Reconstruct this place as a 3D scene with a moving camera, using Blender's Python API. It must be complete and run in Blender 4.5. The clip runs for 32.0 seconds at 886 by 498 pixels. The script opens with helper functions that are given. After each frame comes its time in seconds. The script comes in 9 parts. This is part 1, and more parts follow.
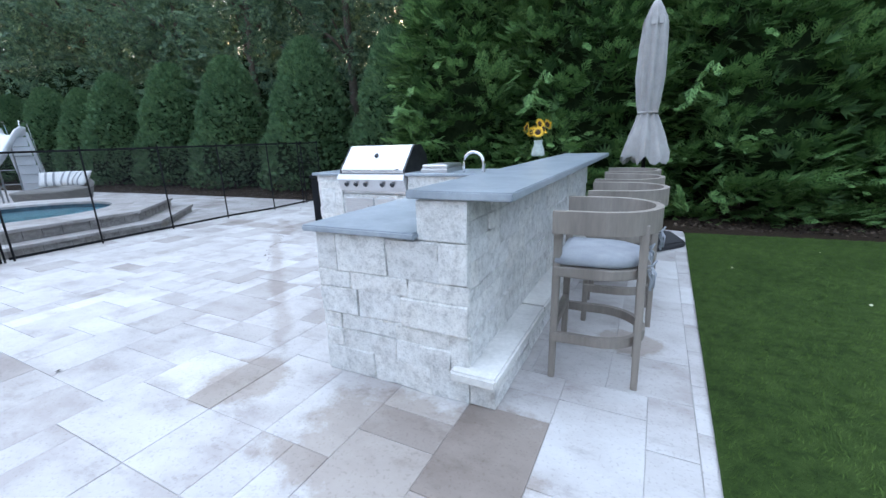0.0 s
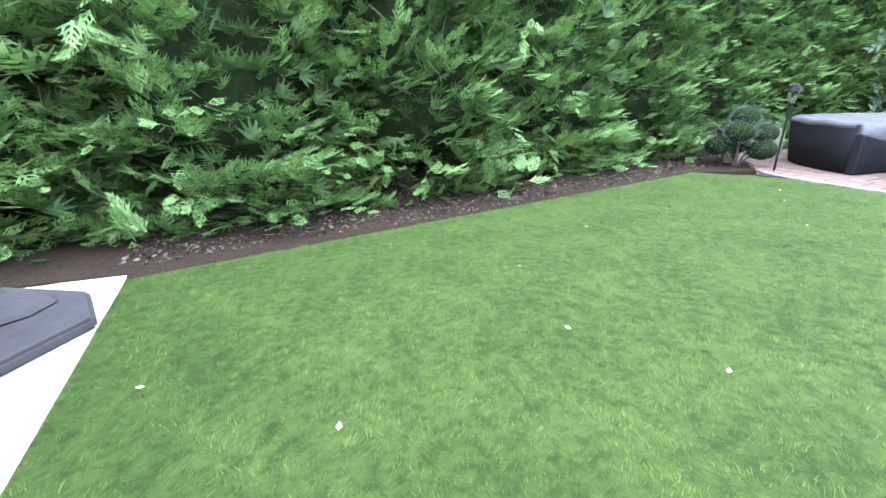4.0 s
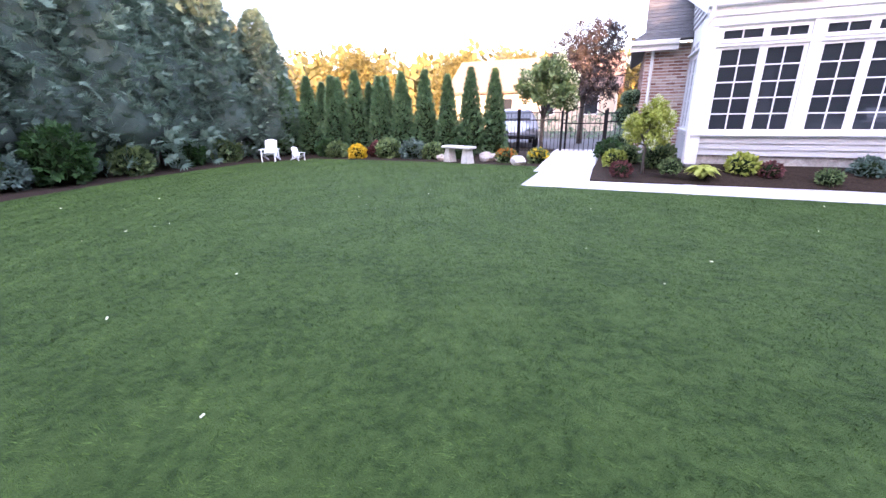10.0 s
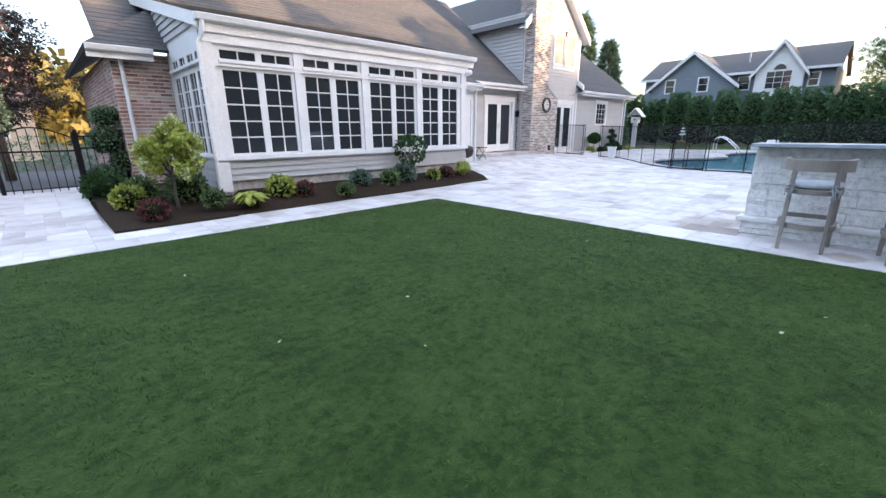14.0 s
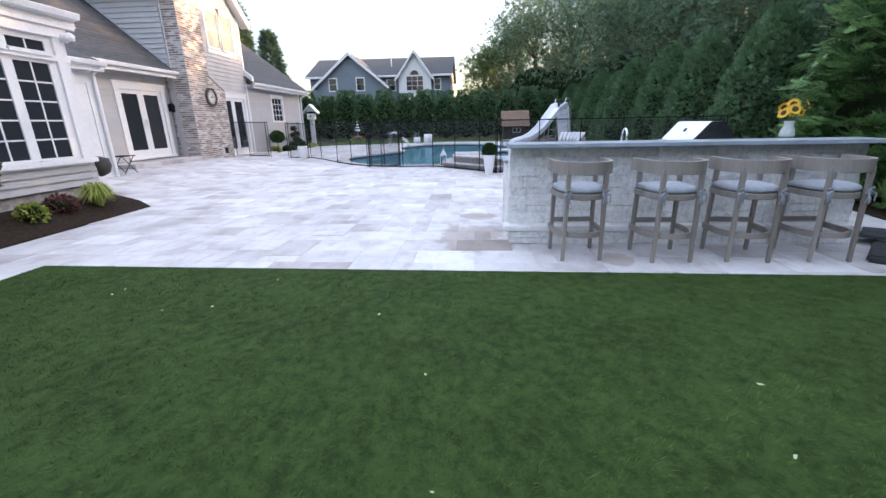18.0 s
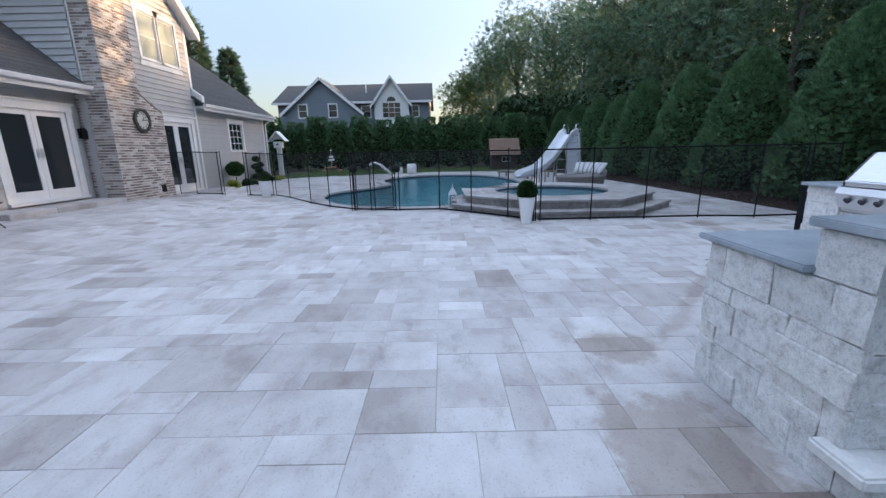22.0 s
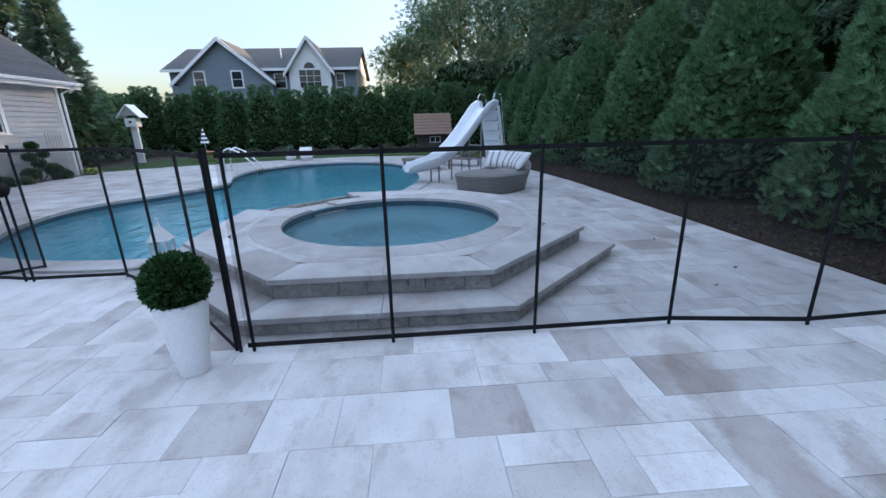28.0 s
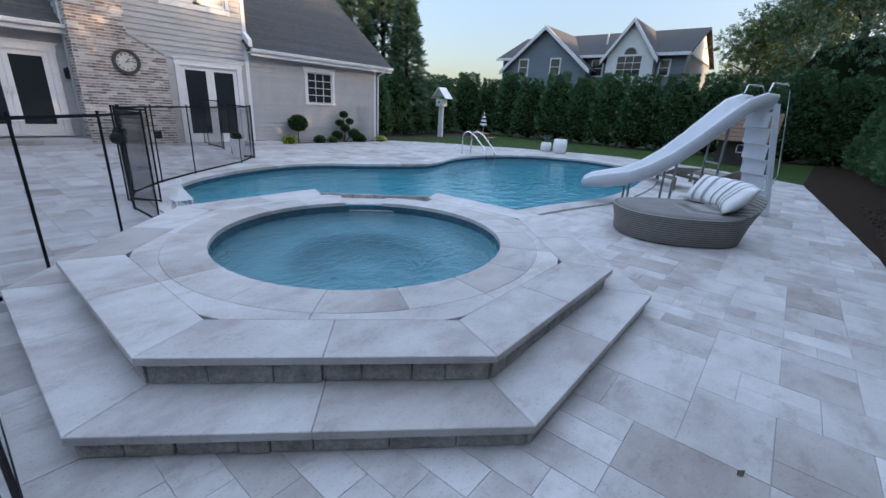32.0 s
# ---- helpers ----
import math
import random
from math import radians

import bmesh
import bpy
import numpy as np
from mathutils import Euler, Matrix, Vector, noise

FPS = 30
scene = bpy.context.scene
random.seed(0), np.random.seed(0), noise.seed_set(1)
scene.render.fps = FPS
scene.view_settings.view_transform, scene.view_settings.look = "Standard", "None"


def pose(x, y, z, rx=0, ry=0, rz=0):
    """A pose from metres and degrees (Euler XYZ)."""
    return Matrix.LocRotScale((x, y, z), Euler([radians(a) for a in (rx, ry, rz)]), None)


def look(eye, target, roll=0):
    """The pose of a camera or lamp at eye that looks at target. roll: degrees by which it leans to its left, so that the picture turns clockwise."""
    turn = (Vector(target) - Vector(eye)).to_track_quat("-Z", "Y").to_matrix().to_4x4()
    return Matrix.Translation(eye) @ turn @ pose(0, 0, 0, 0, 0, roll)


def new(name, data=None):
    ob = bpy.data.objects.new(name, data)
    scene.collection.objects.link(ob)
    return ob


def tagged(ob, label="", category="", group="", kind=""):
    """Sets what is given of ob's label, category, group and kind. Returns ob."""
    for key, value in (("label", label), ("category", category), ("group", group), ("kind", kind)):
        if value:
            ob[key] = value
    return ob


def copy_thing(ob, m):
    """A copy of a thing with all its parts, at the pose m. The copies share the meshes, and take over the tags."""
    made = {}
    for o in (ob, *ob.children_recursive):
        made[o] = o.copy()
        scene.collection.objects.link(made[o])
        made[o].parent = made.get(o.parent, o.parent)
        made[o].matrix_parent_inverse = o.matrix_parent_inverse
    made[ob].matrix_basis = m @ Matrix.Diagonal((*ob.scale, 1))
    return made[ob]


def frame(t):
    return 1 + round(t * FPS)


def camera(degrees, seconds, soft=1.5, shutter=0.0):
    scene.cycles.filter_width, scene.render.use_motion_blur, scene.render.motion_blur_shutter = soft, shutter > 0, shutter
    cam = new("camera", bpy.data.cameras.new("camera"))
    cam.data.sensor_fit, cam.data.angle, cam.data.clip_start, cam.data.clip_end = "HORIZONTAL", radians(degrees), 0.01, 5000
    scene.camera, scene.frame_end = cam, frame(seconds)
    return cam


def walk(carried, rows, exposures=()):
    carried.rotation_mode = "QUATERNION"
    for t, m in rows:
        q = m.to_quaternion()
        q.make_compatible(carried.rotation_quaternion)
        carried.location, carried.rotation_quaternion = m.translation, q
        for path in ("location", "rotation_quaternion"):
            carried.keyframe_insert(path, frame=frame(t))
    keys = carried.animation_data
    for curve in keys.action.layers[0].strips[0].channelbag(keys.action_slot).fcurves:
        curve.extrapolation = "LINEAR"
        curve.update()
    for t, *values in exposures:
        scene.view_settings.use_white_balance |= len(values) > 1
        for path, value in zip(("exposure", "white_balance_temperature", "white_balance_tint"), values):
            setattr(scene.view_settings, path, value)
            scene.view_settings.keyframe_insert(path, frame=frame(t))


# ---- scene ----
cam = camera(94.3, 32.0)
PATH = [
    (0, (0.031, 0.072, 1.313), (-0.860, 1.786, 0.798), -2.1),
    (0.5, (0.141, 0.347, 1.333), (-0.800, 2.036, 0.819), -1.9),
    (1, (0.356, 0.577, 1.335), (-0.698, 2.200, 0.832), -1.5),
    (1.5, (0.492, 0.872, 1.317), (-0.655, 2.436, 0.827), -1.8),
    (2, (0.570, 1.224, 1.323), (-0.562, 2.779, 0.777), -1.6),
    (2.5, (0.805, 1.491, 1.291), (-0.067, 3.179, 0.667), -1.3),
    (3, (0.991, 1.842, 1.268), (0.701, 3.698, 0.580), -1.8),
    (3.5, (1.132, 2.219, 1.252), (1.516, 4.044, 0.531), -1.7),
    (4, (1.313, 2.581, 1.268), (2.149, 4.258, 0.569), -1.3),
    (4.5, (1.502, 2.927, 1.254), (2.798, 4.277, 0.547), -1.1),
    (6.5, (2.930, 4.060, 1.215), (4.790, 3.698, 0.577), -1.3),
    (7, (3.184, 4.214, 1.303), (4.961, 3.558, 0.659), -1.2),
    (7.5, (3.467, 4.384, 1.289), (5.095, 3.421, 0.639), -1.0),
    (8, (3.767, 4.428, 1.271), (5.261, 3.268, 0.622), -1.2),
    (8.5, (3.984, 4.479, 1.263), (5.292, 3.111, 0.618), -0.5),
    (9, (4.229, 4.538, 1.252), (5.336, 2.997, 0.621), -0.6),
    (9.5, (4.473, 4.488, 1.232), (5.433, 2.844, 0.621), -1.3),
    (10, (4.592, 4.365, 1.250), (5.346, 2.621, 0.626), -0.8),
    (10.5, (4.795, 4.264, 1.239), (5.208, 2.407, 0.624), -0.3),
    (11, (5.012, 4.142, 1.227), (5.077, 2.245, 0.595), 0.2),
    (11.5, (5.134, 3.909, 1.220), (5.021, 2.009, 0.605), 0.5),
    (12, (5.269, 3.693, 1.223), (4.840, 1.835, 0.619), -0.0),
    (12.5, (5.366, 3.481, 1.213), (4.689, 1.699, 0.609), -0.0),
    (13, (5.441, 3.223, 1.243), (4.608, 1.503, 0.650), -0.5),
    (13.5, (5.555, 3.004, 1.238), (4.495, 1.402, 0.680), -1.1),
    (14, (5.631, 2.817, 1.267), (4.305, 1.426, 0.713), -0.5),
    (14.5, (5.526, 2.659, 1.251), (3.991, 1.484, 0.740), -1.0),
    (15, (5.397, 2.434, 1.247), (3.722, 1.469, 0.732), -0.7),
    (15.5, (5.307, 2.198, 1.232), (3.531, 1.439, 0.713), -0.7),
    (17.5, (4.294, 1.441, 1.321), (2.385, 1.250, 0.756), -0.8),
    (18, (3.912, 1.332, 1.321), (2.006, 1.190, 0.732), -1.1),
    (18.5, (3.553, 1.115, 1.334), (1.638, 1.004, 0.768), -0.8),
    (19, (3.151, 1.006, 1.335), (1.222, 0.973, 0.809), -0.9),
    (19.5, (2.739, 0.862, 1.368), (0.797, 0.816, 0.891), -0.9),
    (20, (2.332, 0.717, 1.395), (0.382, 0.705, 0.950), -0.5),
    (20.5, (1.938, 0.598, 1.384), (-0.011, 0.611, 0.936), -0.4),
    (21, (1.517, 0.509, 1.398), (-0.431, 0.482, 0.945), -0.5),
    (21.5, (1.106, 0.340, 1.412), (-0.836, 0.317, 0.937), -0.7),
    (22, (0.670, 0.200, 1.384), (-1.274, 0.195, 0.914), -1.2),
    (22.5, (0.140, 0.033, 1.423), (-1.811, 0.042, 0.983), -0.4),
    (23, (-0.333, -0.174, 1.436), (-2.280, -0.040, 1.002), -0.4),
    (23.5, (-0.766, -0.183, 1.426), (-2.695, 0.097, 0.978), -1.2),
    (24, (-1.279, -0.101, 1.402), (-3.170, 0.350, 0.932), -1.6),
    (24.5, (-1.750, 0.133, 1.392), (-3.603, 0.718, 0.919), -2.2),
    (25, (-2.217, 0.443, 1.402), (-4.046, 1.100, 0.933), -2.5),
    (25.5, (-2.650, 0.828, 1.431), (-4.457, 1.543, 0.960), -2.1),
    (27.5, (-4.151, 2.768, 1.471), (-6.052, 3.041, 0.913), -1.2),
    (28, (-4.521, 3.227, 1.502), (-6.429, 3.361, 0.918), -1.4),
    (28.5, (-4.871, 3.714, 1.511), (-6.775, 3.593, 0.910), -1.3),
    (29, (-5.302, 4.119, 1.508), (-7.188, 3.828, 0.908), -0.7),
    (29.5, (-5.681, 4.604, 1.535), (-7.549, 4.169, 0.966), -1.8),
    (30, (-6.016, 5.041, 1.570), (-7.819, 4.426, 0.961), -2.0),
    (30.5, (-6.382, 5.431, 1.587), (-8.110, 4.633, 0.972), -1.0),
    (31, (-6.734, 5.798, 1.593), (-8.351, 4.780, 1.004), -0.0),
    (31.5, (-7.031, 6.005, 1.579), (-8.583, 4.892, 0.985), 1.6),
    (32, (-7.298, 6.129, 1.582), (-8.771, 4.940, 0.936), 3.1),
]
EXPOSURES = [(0.0, 2.1, 6550, 16), (2.0, 2.25, 6700, 17), (3.0, 3.55, 6900, 20), (3.8, 4.55, 6900, 24), (7.0, 4.15, 6400, 44), (10.0, 3.1, 6300, 41), (13.0, 2.2, 6400, 21), (19.0, 1.95, 6700, 24), (22.0, 1.3, 6250, 19), (25.0, 1.35, 6000, 16), (29.0, 1.6, 6000, 17), (30.5, 1.55, 6050, 17), (32.0, 1.2, 6100, 18)]
walk(cam, [(t, look(eye, target, roll)) for t, eye, target, roll in PATH], EXPOSURES)

# ---------- exposure and world ----------
SUN_AZ, SUN_EL = (-0.35, 0.94), 12.5
sun_len = math.hypot(*SUN_AZ)
SUN_DIR = Vector((SUN_AZ[0] / sun_len * math.cos(radians(SUN_EL)), SUN_AZ[1] / sun_len * math.cos(radians(SUN_EL)), math.sin(radians(SUN_EL))))
world = bpy.data.worlds.new("evening_sky")
scene.world = world
world.use_nodes = True
wn, wl = world.node_tree.nodes, world.node_tree.links
wn.clear()
sky = wn.new("ShaderNodeTexSky")
sky.sky_type, sky.sun_disc = "NISHITA", False
sky.sun_elevation, sky.sun_rotation = radians(SUN_EL), math.atan2(SUN_AZ[0], SUN_AZ[1])
sky.air_density, sky.dust_density, sky.ozone_density = 1.0, 2.5, 0.8
bg = wn.new("ShaderNodeBackground")
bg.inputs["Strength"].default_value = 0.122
wo = wn.new("ShaderNodeOutputWorld")
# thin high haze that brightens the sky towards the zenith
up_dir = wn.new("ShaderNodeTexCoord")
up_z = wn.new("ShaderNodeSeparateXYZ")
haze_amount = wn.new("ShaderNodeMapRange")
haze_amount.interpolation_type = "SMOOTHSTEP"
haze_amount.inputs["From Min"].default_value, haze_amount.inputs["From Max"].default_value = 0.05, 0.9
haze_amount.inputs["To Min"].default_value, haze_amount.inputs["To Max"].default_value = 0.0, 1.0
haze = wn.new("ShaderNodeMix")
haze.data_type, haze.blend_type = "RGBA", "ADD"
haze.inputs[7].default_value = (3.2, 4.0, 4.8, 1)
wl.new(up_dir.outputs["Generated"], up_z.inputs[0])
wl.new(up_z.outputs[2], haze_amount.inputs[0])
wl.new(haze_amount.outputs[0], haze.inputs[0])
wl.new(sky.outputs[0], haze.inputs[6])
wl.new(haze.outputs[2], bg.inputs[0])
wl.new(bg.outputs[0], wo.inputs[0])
sun_data = bpy.data.lights.new("sun", "SUN")
sun_data.energy, sun_data.angle, sun_data.color = 4.0, radians(0.6), (1.0, 0.66, 0.34)
sun_ob = new("sun", sun_data)
sun_ob.matrix_world = look(SUN_DIR * 60, (0, 0, 0))


# ---------- material helpers ----------
def node_mat(name):
    m = bpy.data.materials.new(name)
    m.use_nodes = True
    nt = m.node_tree
    return m, nt, nt.nodes["Principled BSDF"]


def ramp(nt, fac, stops):
    r = nt.nodes.new("ShaderNodeValToRGB")
    while len(r.color_ramp.elements) < len(stops):
        r.color_ramp.elements.new(0.5)
    for e, (p, c) in zip(r.color_ramp.elements, stops):
        e.position, e.color = p, (*c, 1)
    nt.links.new(fac, r.inputs[0])
    return r.outputs[0]


def coords(nt, kind="Object"):
    return nt.nodes.new("ShaderNodeTexCoord").outputs[kind]


def world_pos(nt):
    return nt.nodes.new("ShaderNodeNewGeometry").outputs["Position"]


def noise_tex(nt, vec, scale, detail=4, rough=0.6, stretch=None, out="Fac"):
    if stretch:
        mp = nt.nodes.new("ShaderNodeMapping")
        mp.inputs["Scale"].default_value = stretch
        nt.links.new(vec, mp.inputs[0])
        vec = mp.outputs[0]
    n = nt.nodes.new("ShaderNodeTexNoise")
    n.inputs["Scale"].default_value, n.inputs["Detail"].default_value, n.inputs["Roughness"].default_value = scale, detail, rough
    nt.links.new(vec, n.inputs["Vector"])
    return n.outputs[out]


def mixc(nt, fac, a, b, mode="MIX"):
    m = nt.nodes.new("ShaderNodeMix")
    m.data_type, m.blend_type = "RGBA", mode
    for sock, v in ((m.inputs[0], fac), (m.inputs[6], a), (m.inputs[7], b)):
        if isinstance(v, (int, float)):
            sock.default_value = v
        elif isinstance(v, tuple):
            sock.default_value = (*v, 1)
        else:
            nt.links.new(v, sock)
    return m.outputs[2]


def maths(nt, op, a, b=0.0):
    m = nt.nodes.new("ShaderNodeMath")
    m.operation = op
    for sock, v in ((m.inputs[0], a), (m.inputs[1], b)):
        if isinstance(v, (int, float)):
            sock.default_value = v
        else:
            nt.links.new(v, sock)
    return m.outputs[0]


def bump(nt, bsdf, height, strength=0.3, dist=0.01):
    b = nt.nodes.new("ShaderNodeBump")
    b.inputs["Strength"].default_value, b.inputs["Distance"].default_value = strength, dist
    nt.links.new(height, b.inputs["Height"])
    nt.links.new(b.outputs[0], bsdf.inputs["Normal"])


def obj_random(nt):
    return nt.nodes.new("ShaderNodeObjectInfo").outputs["Random"]


def island_random(nt):
    return nt.nodes.new("ShaderNodeNewGeometry").outputs["Random Per Island"]


def plain(name, lo, hi, rough=0.6, metal=0.0, scale=8.0, bump_scale=60.0, bump_strength=0.15, rnd=0.0, stretch=None):
    """Grain between two colours, at two scales, with a fine relief and a random tone for each object."""
    m, nt, b = node_mat(name)
    v = coords(nt)
    n1 = noise_tex(nt, v, scale, 5, 0.65, stretch)
    c = ramp(nt, n1, [(0.3, lo), (0.7, hi)])
    n2 = noise_tex(nt, v, bump_scale, 3, 0.6, stretch)
    c = mixc(nt, 0.25, c, ramp(nt, n2, [(0.35, (0.55, 0.55, 0.55)), (0.65, (1, 1, 1))]), "MULTIPLY")
    if rnd:
        c = mixc(nt, rnd, c, ramp(nt, obj_random(nt), [(0, (0.45, 0.45, 0.45)), (1, (1, 1, 1))]), "MULTIPLY")
    nt.links.new(c, b.inputs["Base Color"])
    b.inputs["Roughness"].default_value, b.inputs["Metallic"].default_value = rough, metal
    bump(nt, b, n2, bump_strength, 0.004)
    return m


def leafy(name, dark, mid, light, rough=0.6, trans=0.25):
    """Leaves: tone by island and by place, partly letting light through."""
    m, nt, b = node_mat(name)
    r = island_random(nt)
    n = noise_tex(nt, world_pos(nt), 0.9, 4, 0.6)
    f = maths(nt, "ADD", maths(nt, "MULTIPLY", r, 0.55), maths(nt, "MULTIPLY", n, 0.5))
    c = ramp(nt, f, [(0.2, dark), (0.5, mid), (0.85, light)])
    nt.links.new(c, b.inputs["Base Color"])
    b.inputs["Roughness"].default_value = rough
    b.inputs["Specular IOR Level"].default_value = 0.25
    t = nt.nodes.new("ShaderNodeBsdfTranslucent")
    nt.links.new(c, t.inputs[0])
    mx = nt.nodes.new("ShaderNodeMixShader")
    mx.inputs[0].default_value = trans
    nt.links.new(b.outputs[0], mx.inputs[1])
    nt.links.new(t.outputs[0], mx.inputs[2])
    nt.links.new(mx.outputs[0], nt.nodes["Material Output"].inputs[0])
    return m


# ---------- materials ----------
def travertine_mat():
    m, nt, b = node_mat("travertine")
    v, rnd = world_pos(nt), maths(nt, "FRACT", maths(nt, "ADD", obj_random(nt), island_random(nt)))
    off = nt.nodes.new("ShaderNodeVectorMath")
    off.operation = "MULTIPLY_ADD"
    cmb = nt.nodes.new("ShaderNodeCombineXYZ")
    for i in range(3):
        nt.links.new(maths(nt, "MULTIPLY", rnd, 37.0 + 11 * i), cmb.inputs[i])
    off.inputs[1].default_value = (1, 1, 1)
    nt.links.new(v, off.inputs[0])
    nt.links.new(cmb.outputs[0], off.inputs[2])
    p = off.outputs[0]
    tone = ramp(nt, rnd, [(0.0, (0.335, 0.305, 0.29)), (0.08, (0.39, 0.365, 0.352)), (0.2, (0.445, 0.427, 0.42)), (0.5, (0.478, 0.461, 0.456)), (0.88, (0.51, 0.496, 0.492)), (1.0, (0.575, 0.565, 0.56))])
    cloud = noise_tex(nt, p, 1.5, 6, 0.62, (1.0, 1.5, 1.0))
    veins = noise_tex(nt, p, 2.6, 8, 0.72, (1.0, 1.9, 1.0))
    c = mixc(nt, 0.75, tone, ramp(nt, cloud, [(0.36, (0.68, 0.63, 0.61)), (0.47, (0.90, 0.88, 0.87)), (0.56, (1.0, 0.995, 0.99)), (0.68, (1.08, 1.08, 1.09))]), "MULTIPLY")
    c = mixc(nt, 0.55, c, ramp(nt, veins, [(0.36, (0.66, 0.62, 0.60)), (0.44, (0.95, 0.94, 0.93)), (0.60, (1.04, 1.04, 1.04))]), "MULTIPLY")
    pits = noise_tex(nt, p, 70, 2, 0.5)
    c = mixc(nt, 0.30, c, ramp(nt, pits, [(0.30, (0.45, 0.40, 0.36)), (0.42, (1, 1, 1))]), "MULTIPLY")
    big = noise_tex(nt, v, 0.8, 5, 0.65)
    c = mixc(nt, 0.6, c, ramp(nt, big, [(0.36, (0.78, 0.755, 0.75)), (0.5, (1, 1, 1)), (0.66, (1.05, 1.05, 1.06))]), "MULTIPLY")
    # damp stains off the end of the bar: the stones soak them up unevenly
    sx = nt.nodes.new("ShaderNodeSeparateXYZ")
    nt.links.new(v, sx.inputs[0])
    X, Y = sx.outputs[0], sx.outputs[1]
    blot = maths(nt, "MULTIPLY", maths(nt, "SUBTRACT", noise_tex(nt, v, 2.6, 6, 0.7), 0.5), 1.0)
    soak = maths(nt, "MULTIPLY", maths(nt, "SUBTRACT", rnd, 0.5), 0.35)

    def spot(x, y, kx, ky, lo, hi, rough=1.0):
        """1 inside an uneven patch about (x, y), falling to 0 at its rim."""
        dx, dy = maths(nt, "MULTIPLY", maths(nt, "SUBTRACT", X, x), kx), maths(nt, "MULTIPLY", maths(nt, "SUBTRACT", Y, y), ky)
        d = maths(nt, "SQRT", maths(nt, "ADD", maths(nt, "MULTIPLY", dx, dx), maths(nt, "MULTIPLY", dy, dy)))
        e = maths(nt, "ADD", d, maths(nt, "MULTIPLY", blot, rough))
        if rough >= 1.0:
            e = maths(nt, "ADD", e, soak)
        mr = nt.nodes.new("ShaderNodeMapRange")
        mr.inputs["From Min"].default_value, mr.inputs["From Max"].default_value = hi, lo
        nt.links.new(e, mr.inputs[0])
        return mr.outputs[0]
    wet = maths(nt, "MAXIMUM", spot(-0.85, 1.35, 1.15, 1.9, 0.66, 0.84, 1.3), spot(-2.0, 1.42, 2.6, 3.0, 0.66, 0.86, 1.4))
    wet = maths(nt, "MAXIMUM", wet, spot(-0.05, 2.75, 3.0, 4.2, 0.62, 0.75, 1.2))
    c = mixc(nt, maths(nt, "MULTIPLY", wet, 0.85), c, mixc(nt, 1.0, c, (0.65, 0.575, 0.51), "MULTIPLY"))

    def trail(x0, y0, x1, y1, w, wob, lo, hi):
        """1 along a crooked line from one point to another."""
        ln = math.hypot(x1 - x0, y1 - y0)
        ux, uy = (x1 - x0) / ln, (y1 - y0) / ln
        ax, ay = maths(nt, "SUBTRACT", X, x0), maths(nt, "SUBTRACT", Y, y0)
        u = maths(nt, "ADD", maths(nt, "MULTIPLY", ax, ux), maths(nt, "MULTIPLY", ay, uy))
        q = maths(nt, "ABSOLUTE", maths(nt, "ADD", maths(nt, "SUBTRACT", maths(nt, "MULTIPLY", ay, ux), maths(nt, "MULTIPLY", ax, uy)), maths(nt, "MULTIPLY", blot, wob)))
        past = maths(nt, "MAXIMUM", maths(nt, "SUBTRACT", u, ln), maths(nt, "MULTIPLY", u, -1.0))
        e = maths(nt, "ADD", maths(nt, "MULTIPLY", q, 1.0 / w), maths(nt, "MAXIMUM", maths(nt, "MULTIPLY", past, 3.0), 0.0))
        mr = nt.nodes.new("ShaderNodeMapRange")
        mr.inputs["From Min"].default_value, mr.inputs["From Max"].default_value = hi, lo
        nt.links.new(e, mr.inputs[0])
        return mr.outputs[0]
    run = maths(nt, "MAXIMUM", trail(-6.8, 4.95, -5.4, 4.75, 0.16, 0.45, 0.7, 1.1), trail(-4.95, 4.25, -2.3, 1.95, 0.07, 0.30, 0.5, 1.3))
    run = maths(nt, "MAXIMUM", run, trail(-5.9, 5.25, -5.0, 4.55, 0.10, 0.5, 0.6, 1.2))
    c = mixc(nt, maths(nt, "MULTIPLY", run, 0.6), c, mixc(nt, 1.0, c, (0.62, 0.55, 0.50), "MULTIPLY"))
    nt.links.new(c, b.inputs["Base Color"])
    rr = nt.nodes.new("ShaderNodeMapRange")
    rr.inputs["To Min"].default_value, rr.inputs["To Max"].default_value = 0.5, 0.75
    nt.links.new(veins, rr.inputs[0])
    nt.links.new(rr.outputs[0], b.inputs["Roughness"])
    bump(nt, b, mixc(nt, 0.5, veins, pits), 0.18, 0.006)
    return m


def turf_mat(name, dark, mid, light, blades=False):
    m, nt, b = node_mat(name)
    v = world_pos(nt)
    big = noise_tex(nt, v, 1.6, 5, 0.7)
    fine = noise_tex(nt, v, 28, 4, 0.75)
    mid_n = noise_tex(nt, v, 13, 4, 0.7)
    f = maths(nt, "ADD", maths(nt, "MULTIPLY", big, 0.3), maths(nt, "ADD", maths(nt, "MULTIPLY", mid_n, 0.5), maths(nt, "MULTIPLY", fine, 0.25)))
    if blades:
        f = maths(nt, "ADD", maths(nt, "MULTIPLY", big, 0.42), maths(nt, "ADD", maths(nt, "MULTIPLY", mid_n, 0.42), maths(nt, "MULTIPLY", island_random(nt), 0.20)))
    c = ramp(nt, f, [(0.44, dark), (0.52, mid), (0.61, light)])
    nt.links.new(c, b.inputs["Base Color"])
    b.inputs["Roughness"].default_value = 0.8
    b.inputs["Specular IOR Level"].default_value = 0.12
    if not blades:
        bump(nt, b, noise_tex(nt, v, 140, 3, 0.8), 0.9, 0.02)
    return m


